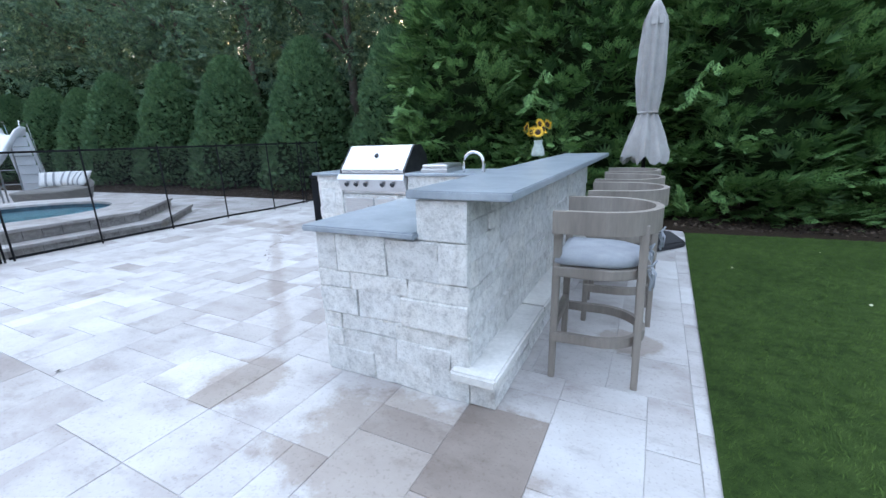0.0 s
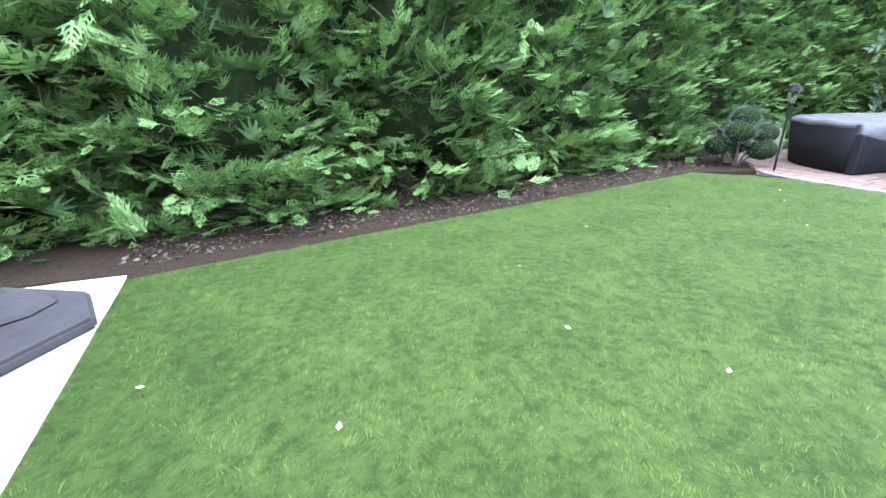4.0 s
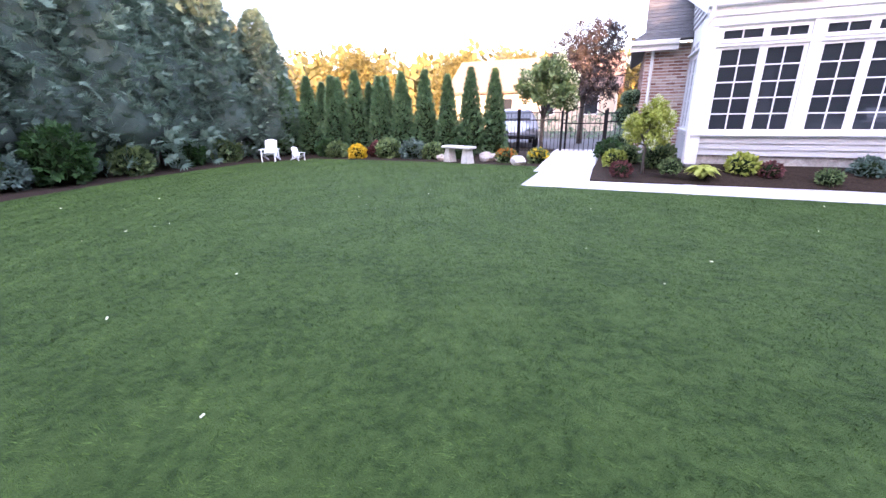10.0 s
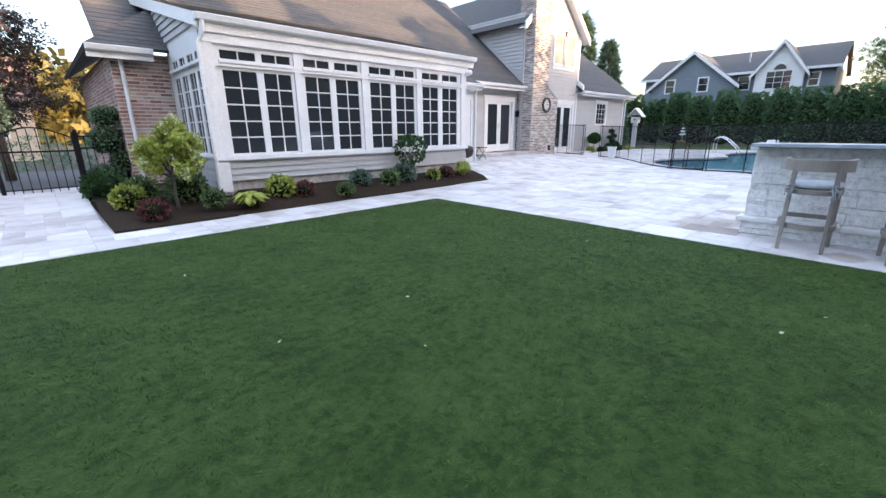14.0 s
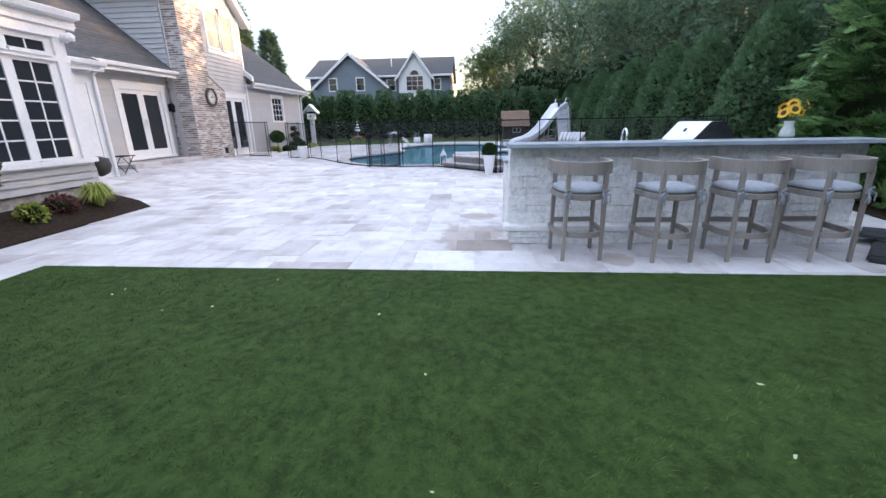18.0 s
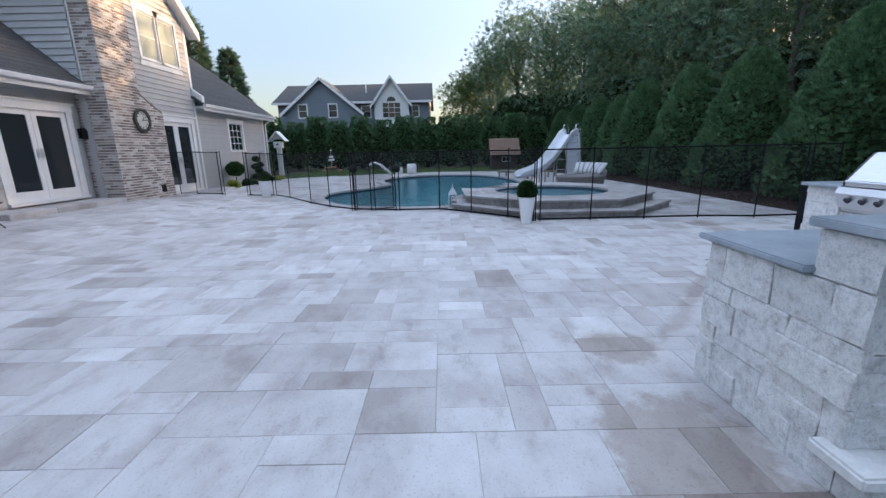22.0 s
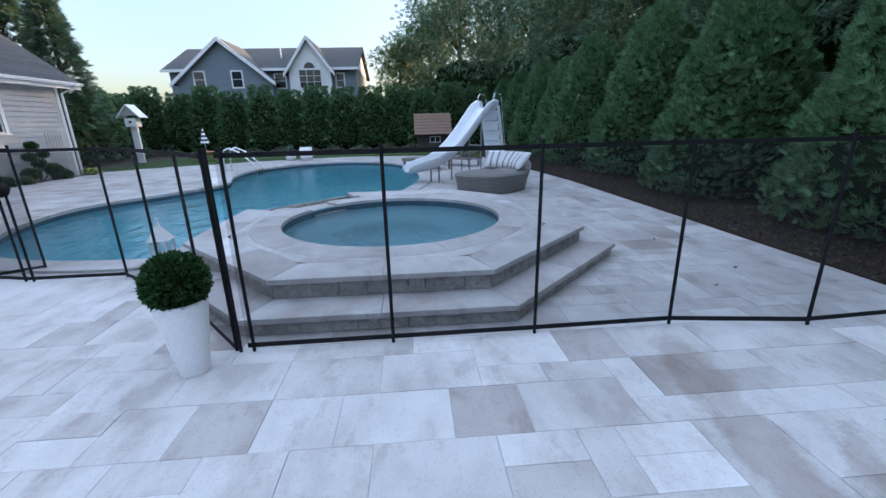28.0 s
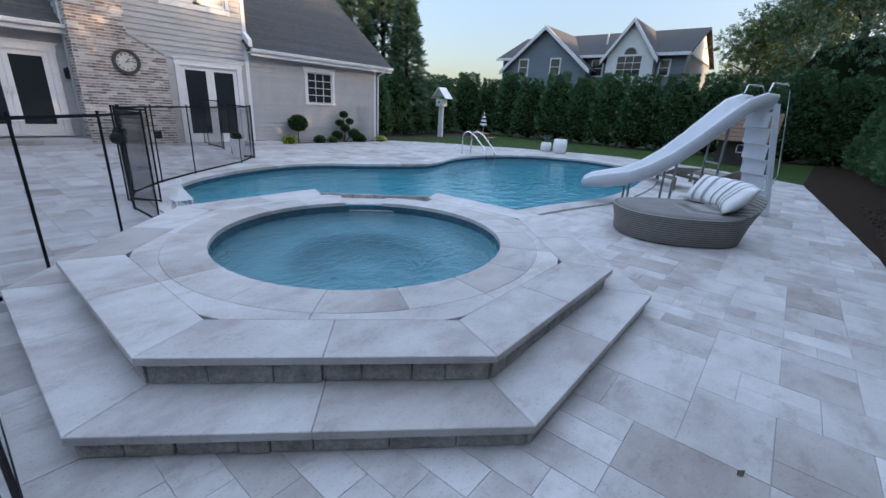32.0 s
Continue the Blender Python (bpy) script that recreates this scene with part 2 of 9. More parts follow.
def water_mat(name, tint, wave, strength, swirl=0.0):
    m, nt, b = node_mat(name)
    b.inputs["Base Color"].default_value = (*tint, 1)
    b.inputs["Roughness"].default_value = 0.03
    b.inputs["IOR"].default_value = 1.33
    b.inputs["Transmission Weight"].default_value = 1.0
    v = world_pos(nt)
    n = noise_tex(nt, v, wave, 3, 0.5, (1.0, 1.6, 1.0))
    if swirl:
        nt.nodes[-1].inputs["Distortion"].default_value = swirl
    bump(nt, b, n, strength, 0.05)
    return m


def shingle_mat():
    m, nt, b = node_mat("roof_shingles")
    v = world_pos(nt)
    n = noise_tex(nt, v, 9, 4, 0.7, (0.6, 2.0, 2.0))
    g = noise_tex(nt, v, 90, 2, 0.6)
    c = ramp(nt, n, [(0.3, (0.040, 0.041, 0.043)), (0.7, (0.088, 0.088, 0.089))])
    c = mixc(nt, 0.5, c, ramp(nt, g, [(0.3, (0.5, 0.5, 0.5)), (0.7, (1, 1, 1))]), "MULTIPLY")
    c = mixc(nt, 0.6, c, ramp(nt, obj_random(nt), [(0, (0.6, 0.6, 0.6)), (1, (1, 1, 1))]), "MULTIPLY")
    nt.links.new(c, b.inputs["Base Color"])
    b.inputs["Roughness"].default_value = 0.9
    bump(nt, b, g, 0.4, 0.01)
    return m


def stone_mat(name, lo, mid, hi, warm, grain=1.0):
    m, nt, b = node_mat(name)
    v, rnd = world_pos(nt), obj_random(nt)
    n1 = noise_tex(nt, v, 9 * grain, 7, 0.8)
    n2 = noise_tex(nt, v, 60 * grain, 5, 0.75)
    c = ramp(nt, n1, [(0.34, lo), (0.5, mid), (0.62, hi)])
    c = mixc(nt, 0.6, c, ramp(nt, rnd, [(0, (0.78, 0.77, 0.76)), (0.4, (1, 1, 1)), (1, warm)]), "MULTIPLY")
    c = mixc(nt, 0.65, c, ramp(nt, n2, [(0.33, (0.42, 0.42, 0.44)), (0.41, (0.85, 0.85, 0.86)), (0.50, (1.05, 1.05, 1.05))]), "MULTIPLY")
    nt.links.new(c, b.inputs["Base Color"])
    b.inputs["Roughness"].default_value = 0.88
    bump(nt, b, maths(nt, "ADD", n1, maths(nt, "MULTIPLY", n2, 0.6)), 0.7, 0.025)
    return m


def brick_mat(name, stops):
    m, nt, b = node_mat(name)
    v = world_pos(nt)
    rnd = maths(nt, "FRACT", maths(nt, "ADD", obj_random(nt), island_random(nt)))
    n = noise_tex(nt, v, 30, 5, 0.7)
    c = ramp(nt, rnd, stops)
    c = mixc(nt, 0.55, c, ramp(nt, n, [(0.35, (0.55, 0.52, 0.5)), (0.6, (1, 1, 1))]), "MULTIPLY")
    nt.links.new(c, b.inputs["Base Color"])
    b.inputs["Roughness"].default_value = 0.9
    bump(nt, b, n, 0.5, 0.01)
    return m


def glass_dark_mat():
    """Window glass with a dark room behind it."""
    m, nt, b = node_mat("window_glass")
    b.inputs["Base Color"].default_value = (0.022, 0.026, 0.031, 1)
    b.inputs["Roughness"].default_value = 0.03
    b.inputs["IOR"].default_value = 1.5
    bump(nt, b, noise_tex(nt, world_pos(nt), 1.2, 2, 0.5), 0.02, 0.02)
    return m


def wicker_mat():
    """Round strands woven in level courses over upright stakes."""
    m, nt, b = node_mat("grey_wicker")
    v = coords(nt)
    sep = nt.nodes.new("ShaderNodeSeparateXYZ")
    nt.links.new(v, sep.inputs[0])
    ang = maths(nt, "ARCTAN2", sep.outputs[1], sep.outputs[0])
    course = maths(nt, "SINE", maths(nt, "MULTIPLY", sep.outputs[2], 210.0))
    stake = maths(nt, "SINE", maths(nt, "MULTIPLY", ang, 70.0))
    weave = maths(nt, "ADD", maths(nt, "MULTIPLY", course, 0.35), maths(nt, "MULTIPLY", maths(nt, "MULTIPLY", course, stake), 0.15))
    f = maths(nt, "ADD", maths(nt, "ADD", weave, 0.25), maths(nt, "MULTIPLY", noise_tex(nt, v, 14, 4, 0.6), 0.5))
    nt.links.new(ramp(nt, f, [(0.15, (0.075, 0.070, 0.064)), (0.5, (0.175, 0.165, 0.152)), (0.9, (0.25, 0.235, 0.218))]), b.inputs["Base Color"])
    b.inputs["Roughness"].default_value = 0.7
    bump(nt, b, weave, 0.7, 0.008)
    return m


def mesh_fabric_mat():
    m, nt, b = node_mat("fence_mesh")
    b.inputs["Base Color"].default_value = (0.012, 0.012, 0.014, 1)
    b.inputs["Roughness"].default_value = 0.7
    t = nt.nodes.new("ShaderNodeBsdfTransparent")
    mx = nt.nodes.new("ShaderNodeMixShader")
    v = world_pos(nt)
    w = noise_tex(nt, v, 2.0, 2, 0.5)
    mx_f = maths(nt, "ADD", maths(nt, "MULTIPLY", w, 0.12), 0.24)
    nt.links.new(mx_f, mx.inputs[0])
    nt.links.new(t.outputs[0], mx.inputs[1])
    nt.links.new(b.outputs[0], mx.inputs[2])
    nt.links.new(mx.outputs[0], nt.nodes["Material Output"].inputs[0])
    return m


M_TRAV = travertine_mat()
M_GROUT = plain("grout", (0.38, 0.365, 0.355), (0.50, 0.48, 0.465), 0.9, scale=2)
M_TURF = turf_mat("turf", (0.022, 0.045, 0.010), (0.035, 0.067, 0.015), (0.050, 0.088, 0.021))
M_BLADE = turf_mat("turf_blades", (0.034, 0.065, 0.013), (0.056, 0.100, 0.020), (0.082, 0.138, 0.032), True)
M_SOIL = plain("soil", (0.02, 0.018, 0.013), (0.05, 0.05, 0.025), 0.95, scale=3)
M_MULCH = plain("mulch", (0.012, 0.008, 0.0055), (0.040, 0.026, 0.017), 0.95, scale=25, bump_scale=90, bump_strength=0.9)
M_MULCH.node_tree.nodes["Principled BSDF"].inputs["Specular IOR Level"].default_value = 0.12
M_WATER = water_mat("pool_water", (0.58, 0.88, 0.95), 3.5, 0.6)
M_SPAWATER = water_mat("spa_water", (0.62, 0.86, 0.91), 4.0, 1.0, 3.2)
M_PLASTER = plain("pool_plaster", (0.10, 0.44, 0.53), (0.18, 0.57, 0.65), 0.6, scale=2)
M_SPAPLASTER = plain("spa_plaster", (0.22, 0.46, 0.52), (0.32, 0.56, 0.62), 0.6, scale=3)
M_TILE = plain("waterline_tile", (0.03, 0.07, 0.10), (0.07, 0.13, 0.17), 0.25, scale=12)
M_STONE = stone_mat("ashlar_stone", (0.50, 0.49, 0.475), (0.76, 0.75, 0.73), (0.86, 0.855, 0.84), (1.0, 0.97, 0.93), 1.7)
M_RISER = stone_mat("riser_stone", (0.22, 0.20, 0.19), (0.34, 0.32, 0.305), (0.46, 0.44, 0.42), (1.0, 0.95, 0.88))
M_LIMESTONE = plain("limestone_slab", (0.60, 0.585, 0.56), (0.74, 0.725, 0.70), 0.7, scale=6, bump_scale=40)
M_COUNTER = plain("bluestone_counter", (0.22, 0.26, 0.30), (0.40, 0.44, 0.48), 0.28, scale=3.5, bump_scale=30, bump_strength=0.08)
M_STEEL = plain("brushed_steel", (0.66, 0.66, 0.67), (0.78, 0.78, 0.79), 0.38, 1.0, 5, 120, 0.05, 0, (1, 1, 14))
M_DARKSTEEL = plain("dark_steel", (0.04, 0.04, 0.045), (0.08, 0.08, 0.085), 0.4, 0.8)
M_BLACK = plain("black_metal", (0.008, 0.008, 0.009), (0.017, 0.017, 0.019), 0.7, 0.0)
M_BLACK.node_tree.nodes["Principled BSDF"].inputs["Specular IOR Level"].default_value = 0.12
M_MESH = mesh_fabric_mat()
M_TEAK = plain("weathered_teak", (0.185, 0.157, 0.135), (0.305, 0.265, 0.23), 0.7, scale=6, bump_scale=70, stretch=(1, 1, 0.15), rnd=0.25)
M_CUSHION = plain("grey_cushion", (0.28, 0.30, 0.33), (0.38, 0.40, 0.43), 0.9, scale=10, bump_scale=220, bump_strength=0.3)
M_UMB = plain("umbrella_canvas", (0.30, 0.285, 0.28), (0.41, 0.395, 0.385), 0.85, scale=5, bump_scale=150)
M_COVER = plain("cover_fabric", (0.008, 0.009, 0.011), (0.016, 0.017, 0.019), 0.75, scale=4, bump_scale=40, bump_strength=0.4)
M_COVER.node_tree.nodes["Principled BSDF"].inputs["Specular IOR Level"].default_value = 0.1
M_BASECOVER = plain("dark_grey_cover", (0.020, 0.020, 0.022), (0.036, 0.036, 0.039), 0.9, scale=5, bump_scale=50, bump_strength=0.4)
M_CUSHBLACK = plain("black_cushion", (0.012, 0.013, 0.016), (0.024, 0.026, 0.030), 0.9, scale=8, bump_scale=120)
M_GREYCOVER = plain("grey_cover_fabric", (0.035, 0.037, 0.042), (0.065, 0.068, 0.075), 0.6, scale=4, bump_scale=40, bump_strength=0.4)
M_SIDING = plain("grey_siding", (0.37, 0.365, 0.36), (0.43, 0.425, 0.42), 0.6, scale=2, bump_scale=50, bump_strength=0.08, rnd=0.12)
M_TRIM = plain("white_trim", (0.65, 0.645, 0.64), (0.73, 0.725, 0.72), 0.45, scale=3, bump_scale=30, bump_strength=0.05)
M_SHINGLE = shingle_mat()
M_GLASS = glass_dark_mat()
# pale green colour imitates bright sky reflected in the upper panes
M_REFLECTPANE = plain("pale_reflection_pane", (0.30, 0.33, 0.29), (0.36, 0.39, 0.34), 0.12, scale=1.5, bump_strength=0.0)
M_BRICK = brick_mat("whitewashed_brick", [(0, (0.17, 0.135, 0.118)), (0.3, (0.25, 0.20, 0.175)), (0.55, (0.34, 0.285, 0.25)), (0.8, (0.46, 0.41, 0.375)), (1, (0.58, 0.54, 0.51))])
M_REDBRICK = brick_mat("red_brick", [(0, (0.22, 0.10, 0.075)), (0.4, (0.36, 0.20, 0.16)), (0.7, (0.44, 0.30, 0.25)), (1, (0.54, 0.43, 0.37))])
M_MORTAR = plain("mortar", (0.56, 0.545, 0.53), (0.68, 0.665, 0.65), 0.9)
M_PATIOBRICK = brick_mat("paver_brick", [(0, (0.105, 0.064, 0.050)), (0.5, (0.145, 0.092, 0.073)), (1, (0.185, 0.125, 0.100))])
M_EDGING = stone_mat("edging_stone", (0.10, 0.10, 0.10), (0.17, 0.165, 0.16), (0.24, 0.23, 0.225), (1.0, 0.95, 0.9))
M_SLIDE = plain("white_fibreglass", (0.60, 0.62, 0.66), (0.70, 0.72, 0.76), 0.35, scale=2)
M_WICKER = wicker_mat()
M_VASE = plain("grey_green_glass", (0.30, 0.34, 0.31), (0.50, 0.54, 0.50), 0.12, scale=14, bump_strength=0.03)
M_WHITEPOT = plain("white_planter", (0.70, 0.70, 0.70), (0.80, 0.80, 0.80), 0.35, scale=3)
M_CHROME = plain("chrome", (0.75, 0.75, 0.76), (0.85, 0.85, 0.86), 0.12, 1.0)
M_BARK = plain("bark", (0.05, 0.04, 0.032), (0.13, 0.105, 0.085), 0.95, scale=12, bump_scale=40, bump_strength=0.9)
M_CYP = leafy("cypress_foliage", (0.058, 0.130, 0.046), (0.120, 0.245, 0.078), (0.215, 0.365, 0.125))
M_ARB = leafy("arborvitae_foliage", (0.042, 0.094, 0.050), (0.088, 0.178, 0.088), (0.175, 0.29, 0.13))
M_DARKLEAF = leafy("dark_tree_leaves", (0.045, 0.083, 0.056), (0.095, 0.165, 0.105), (0.195, 0.28, 0.15), 0.6, 0.4)
# cypress green darkened to paint the shade within the crown
M_CYPIN = leafy("shade_toned_cypress", (0.026, 0.064, 0.022), (0.052, 0.115, 0.038), (0.10, 0.19, 0.06))
# conifer colours paled towards blue-green to paint in hazy glare
M_HAZECORE = plain("haze_paled_core", (0.055, 0.084, 0.068), (0.095, 0.138, 0.110), 1.0, scale=9, bump_scale=30, bump_strength=0.8)
M_HAZECON = leafy("haze_paled_conifer", (0.115, 0.180, 0.140), (0.145, 0.220, 0.165), (0.180, 0.262, 0.190), 0.85, 0.35)
M_LEAF = leafy("tree_leaves", (0.045, 0.075, 0.03), (0.10, 0.155, 0.06), (0.19, 0.25, 0.09))
# late sunlight put into the colour of far trees; also a golden shrub
M_GOLD = leafy("golden_sunlit_leaves", (0.065, 0.068, 0.022), (0.125, 0.112, 0.034), (0.20, 0.165, 0.048))
M_PURPLE = leafy("purple_leaves", (0.020, 0.017, 0.016), (0.040, 0.031, 0.028), (0.070, 0.052, 0.043))
# near-black colour stands in for deep shade inside crowns and shrubs
M_CORE = plain("shade_core", (0.006, 0.012, 0.005), (0.020, 0.032, 0.013), 1.0, scale=14, bump_scale=40, bump_strength=0.8)
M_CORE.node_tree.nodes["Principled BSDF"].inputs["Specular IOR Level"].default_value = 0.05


# ---------- mesh helpers ----------
def mesh_of(bm, name, mat, smooth=False):
    me = bpy.data.meshes.new(name)
    bm.to_mesh(me)
    bm.free()
    if mat:
        me.materials.append(mat)
    if smooth:
        me.polygons.foreach_set("use_smooth", [True] * len(me.polygons))
    return me


def thing(name, label="", category="", group="", at=(0, 0, 0), turn=0.0, kind="", scale=1.0):
    """An empty at a thing's base."""
    ob = new(name)
    ob.empty_display_size = 0.1
    ob.matrix_basis = pose(*at, 0, 0, turn) @ Matrix.Scale(scale, 4)
    return tagged(ob, label, category, group, kind)


def part(name, bm, mat, parent, label="", smooth=False, m=None):
    """Links a bmesh (or a mesh) as one object under a thing or a part, in its space."""
    me = bm if isinstance(bm, bpy.types.Mesh) else mesh_of(bm, name, mat, smooth)
    ob = new(name, me)
    ob.parent = parent
    if m is not None:
        ob.matrix_basis = m
    if label:
        ob["label"] = label
    return ob


def solid(name, bm, mat, label, category, group="", kind="", smooth=False, m=None):
    """A thing of one mesh."""
    me = bm if isinstance(bm, bpy.types.Mesh) else mesh_of(bm, name, mat, smooth)
    ob = new(name, me)
    if m is not None:
        ob.matrix_basis = m
    return tagged(ob, label, category, group, kind)


def box(bm, x0, x1, y0, y1, z0, z1, m=None):
    v = [bm.verts.new((x, y, z)) for z in (z0, z1) for y in (y0, y1) for x in (x0, x1)]
    for f in ((0, 2, 3, 1), (4, 5, 7, 6), (0, 1, 5, 4), (2, 6, 7, 3), (0, 4, 6, 2), (1, 3, 7, 5)):
        bm.faces.new([v[i] for i in f])
    if m is not None:
        for q in v:
            q.co = m @ q.co
    return v


def bx(x0, x1, y0, y1, z0, z1, bevel=0.0, seg=1):
    bm = bmesh.new()
    box(bm, min(x0, x1), max(x0, x1), min(y0, y1), max(y0, y1), min(z0, z1), max(z0, z1))
    if bevel:
        bmesh.ops.bevel(bm, geom=bm.edges[:], offset=bevel, segments=seg, affect="EDGES")
    return bm


def prism(bm, poly, z0, z1):
    """An upright prism over a polygon given anticlockwise."""
    lo = [bm.verts.new((x, y, z0)) for x, y in poly]
    hi = [bm.verts.new((x, y, z1)) for x, y in poly]
    bm.faces.new(hi)
    bm.faces.new(lo[::-1])
    n = len(poly)
    for i in range(n):
        bm.faces.new((lo[i], lo[(i + 1) % n], hi[(i + 1) % n], hi[i]))


def ring(bm, outer, inner, z0, z1):
    """A prism between two loops of as many points each."""
    n = len(outer)
    a = [[bm.verts.new((x, y, z)) for x, y in loop] for loop in (outer, inner) for z in (z0, z1)]
    ol, oh, il, ih = a
    for i in range(n):
        j = (i + 1) % n
        bm.faces.new((ol[i], ol[j], oh[j], oh[i]))
        bm.faces.new((il[j], il[i], ih[i], ih[j]))
        bm.faces.new((oh[i], oh[j], ih[j], ih[i]))
        bm.faces.new((ol[j], ol[i], il[i], il[j]))


def tube(bm, pts, r, seg=8, closed=False):
    """A round bar along a line of points; r is a number or one for each point."""
    pts = [Vector(p) for p in pts]
    n, rows = len(pts), []
    up = Vector((0, 0, 1))
    for i, p in enumerate(pts):
        a, b = pts[max(i - 1, 0)], pts[min(i + 1, n - 1)]
        if closed:
            a, b = pts[i - 1], pts[(i + 1) % n]
        d = (b - a).normalized()
        s = d.cross(up if abs(d.z) < 0.95 else Vector((1, 0, 0))).normalized()
        u = s.cross(d)
        rad = r[i] if isinstance(r, (list, tuple)) else r
        rows.append([bm.verts.new(p + rad * (math.cos(k) * s + math.sin(k) * u)) for k in (2 * math.pi * j / seg for j in range(seg))])
    for i in range(n if closed else n - 1):
        a, b = rows[i], rows[(i + 1) % n]
        for j in range(seg):
            bm.faces.new((a[j], a[(j + 1) % seg], b[(j + 1) % seg], b[j]))
    if not closed:
        bm.faces.new(rows[0][::-1])
        bm.faces.new(rows[-1])


def strip(bm, pts, w, h, z=None):
    """A flat bar of width w (level) and height h along a line of points."""
    pts = [Vector(p) for p in pts]
    n, rows = len(pts), []
    for i, p in enumerate(pts):
        d = (pts[min(i + 1, n - 1)] - pts[max(i - 1, 0)])
        d.z = 0
        s = Vector((-d.y, d.x, 0)).normalized() * w / 2
        rows.append([bm.verts.new(p + o) for o in (s, -s, -s + Vector((0, 0, h)), s + Vector((0, 0, h)))])
    for a, b in zip(rows, rows[1:]):
        for j in range(4):
            bm.faces.new((a[j], a[(j + 1) % 4], b[(j + 1) % 4], b[j]))
    bm.faces.new(rows[0][::-1])
    bm.faces.new(rows[-1])


def lathe(bm, profile, seg=24, at=(0, 0, 0)):
    rows = []
    for r, z in profile:
        rows.append([bm.verts.new((at[0] + r * math.cos(2 * math.pi * j / seg), at[1] + r * math.sin(2 * math.pi * j / seg), at[2] + z)) for j in range(seg)])
    for a, b in zip(rows, rows[1:]):
        for j in range(seg):
            bm.faces.new((a[j], a[(j + 1) % seg], b[(j + 1) % seg], b[j]))
    bm.faces.new(rows[0][::-1])
    bm.faces.new(rows[-1])


def numpy_mesh(name, verts, quads, mat):
    """A mesh from arrays of points (n, 3) and faces (m, 3 or 4)."""
    me = bpy.data.meshes.new(name)
    k = quads.shape[1]
    me.vertices.add(len(verts))
    me.vertices.foreach_set("co", np.ascontiguousarray(verts, np.float32).ravel())
    me.loops.add(quads.size)
    me.loops.foreach_set("vertex_index", np.ascontiguousarray(quads, np.int32).ravel())
    me.polygons.add(len(quads))
    me.polygons.foreach_set("loop_start", np.arange(0, quads.size, k, dtype=np.int32))
    me.update(calc_edges=True)
    me.materials.append(mat)
    return me


def spray_template(kind):
    """A flat spray of leaflets along +x, one long: (k, 3 or 4, 3)."""
    out = []

    def leaf(x, y, ang, ln, wd, z=0.0):
        c, s = math.cos(ang), math.sin(ang)
        pts = [(0, 0), (0.45 * ln, -wd / 2), (ln, 0), (0.45 * ln, wd / 2)]
        out.append([(x + a * c - b * s, y + a * s + b * c, z + 0.15 * a * a) for a, b in pts])

    def spike(x, y, ang, ln, wd):
        c, s = math.cos(ang), math.sin(ang)
        pts = [(0, -wd / 2), (ln, 0), (0, wd / 2)]
        out.append([(x + a * c - b * s, y + a * s + b * c, 0.10 * (x + a) ** 2) for a, b in pts])
    if kind == "cypress":
        spike(0.0, 0, 0, 1.0, 0.075)
        for i in range(4):
            for sgn in (1, -1):
                ang, ln = sgn * (0.78 - 0.07 * i), 0.50 - 0.085 * i
                x = 0.05 + 0.20 * i + 0.06 * (sgn > 0)
                spike(x, 0, ang, ln, 0.095)
                if i < 3:
                    spike(x + 0.42 * ln * math.cos(ang), 0.42 * ln * math.sin(ang), ang - sgn * 0.6, ln * 0.55, 0.075)
    elif kind == "arb":
        for a in (-0.95, -0.55, -0.18, 0.18, 0.55, 0.95):
            spike(0.0, 0, a, 0.85 + 0.15 * math.cos(2 * a), 0.24)
    elif kind == "far":
        for i, a in enumerate((0.9, -0.8, 0.6, -0.4)):
            spike(0.2 * i, 0.03 * (-1) ** i, a, 0.44, 0.27)
    elif kind == "leaf":
        leaf(0, 0, 0, 1.0, 0.62)
    elif kind == "blade":
        leaf(0, 0, 0, 1.0, 0.10)
    elif kind == "cluster":
        for a, t in ((0.0, 0.3), (0.9, 0.1), (-0.9, 0.15), (2.1, 0.0), (-2.1, 0.05)):
            leaf(t, 0, a, 0.7, 0.42)
    return np.array(out)


def sprays(name, kind, pos, ahead, roll, size, mat):
    """Sprays at places, pointing ahead, turned by roll about that, of a size each: one mesh."""
    tpl = spray_template(kind)
    x = ahead / np.linalg.norm(ahead, axis=1, keepdims=True)
    up = np.tile((0.0, 0.0, 1.0), (len(x), 1))
    up[np.abs(x[:, 2]) > 0.95] = (1, 0, 0)
    y = np.cross(up, x)
    y /= np.linalg.norm(y, axis=1, keepdims=True)
    z = np.cross(x, y)
    c, s = np.cos(roll)[:, None], np.sin(roll)[:, None]
    y2, z2 = c * y + s * z, c * z - s * y
    k = tpl.shape[0]
    pts = (tpl[None, :, :, 0, None] * x[:, None, None] + tpl[None, :, :, 1, None] * y2[:, None, None] + tpl[None, :, :, 2, None] * z2[:, None, None])
    pts = pts * size[:, None, None, None] + pos[:, None, None]
    verts = pts.reshape(-1, 3)
    return numpy_mesh(name, verts, np.arange(len(verts)).reshape(-1, tpl.shape[1]), mat)


def ground_z(x, y):
    """The paving rises a little towards the house."""
    f = min(max((-4.4 - y) / 3.8, 0.0), 1.0)
    g = 1.0 if x > -10.5 else max(0.35, 1.0 - (-10.5 - x) / 5.0)
    return 0.24 * f * f * (3 - 2 * f) * g


def inside(poly, x, y):
    hit, n = False, len(poly)
    for i in range(n):
        (x0, y0), (x1, y1) = poly[i], poly[i - 1]
        if (y0 > y) != (y1 > y) and x < (x1 - x0) * (y - y0) / (y1 - y0) + x0:
            hit = not hit
    return hit


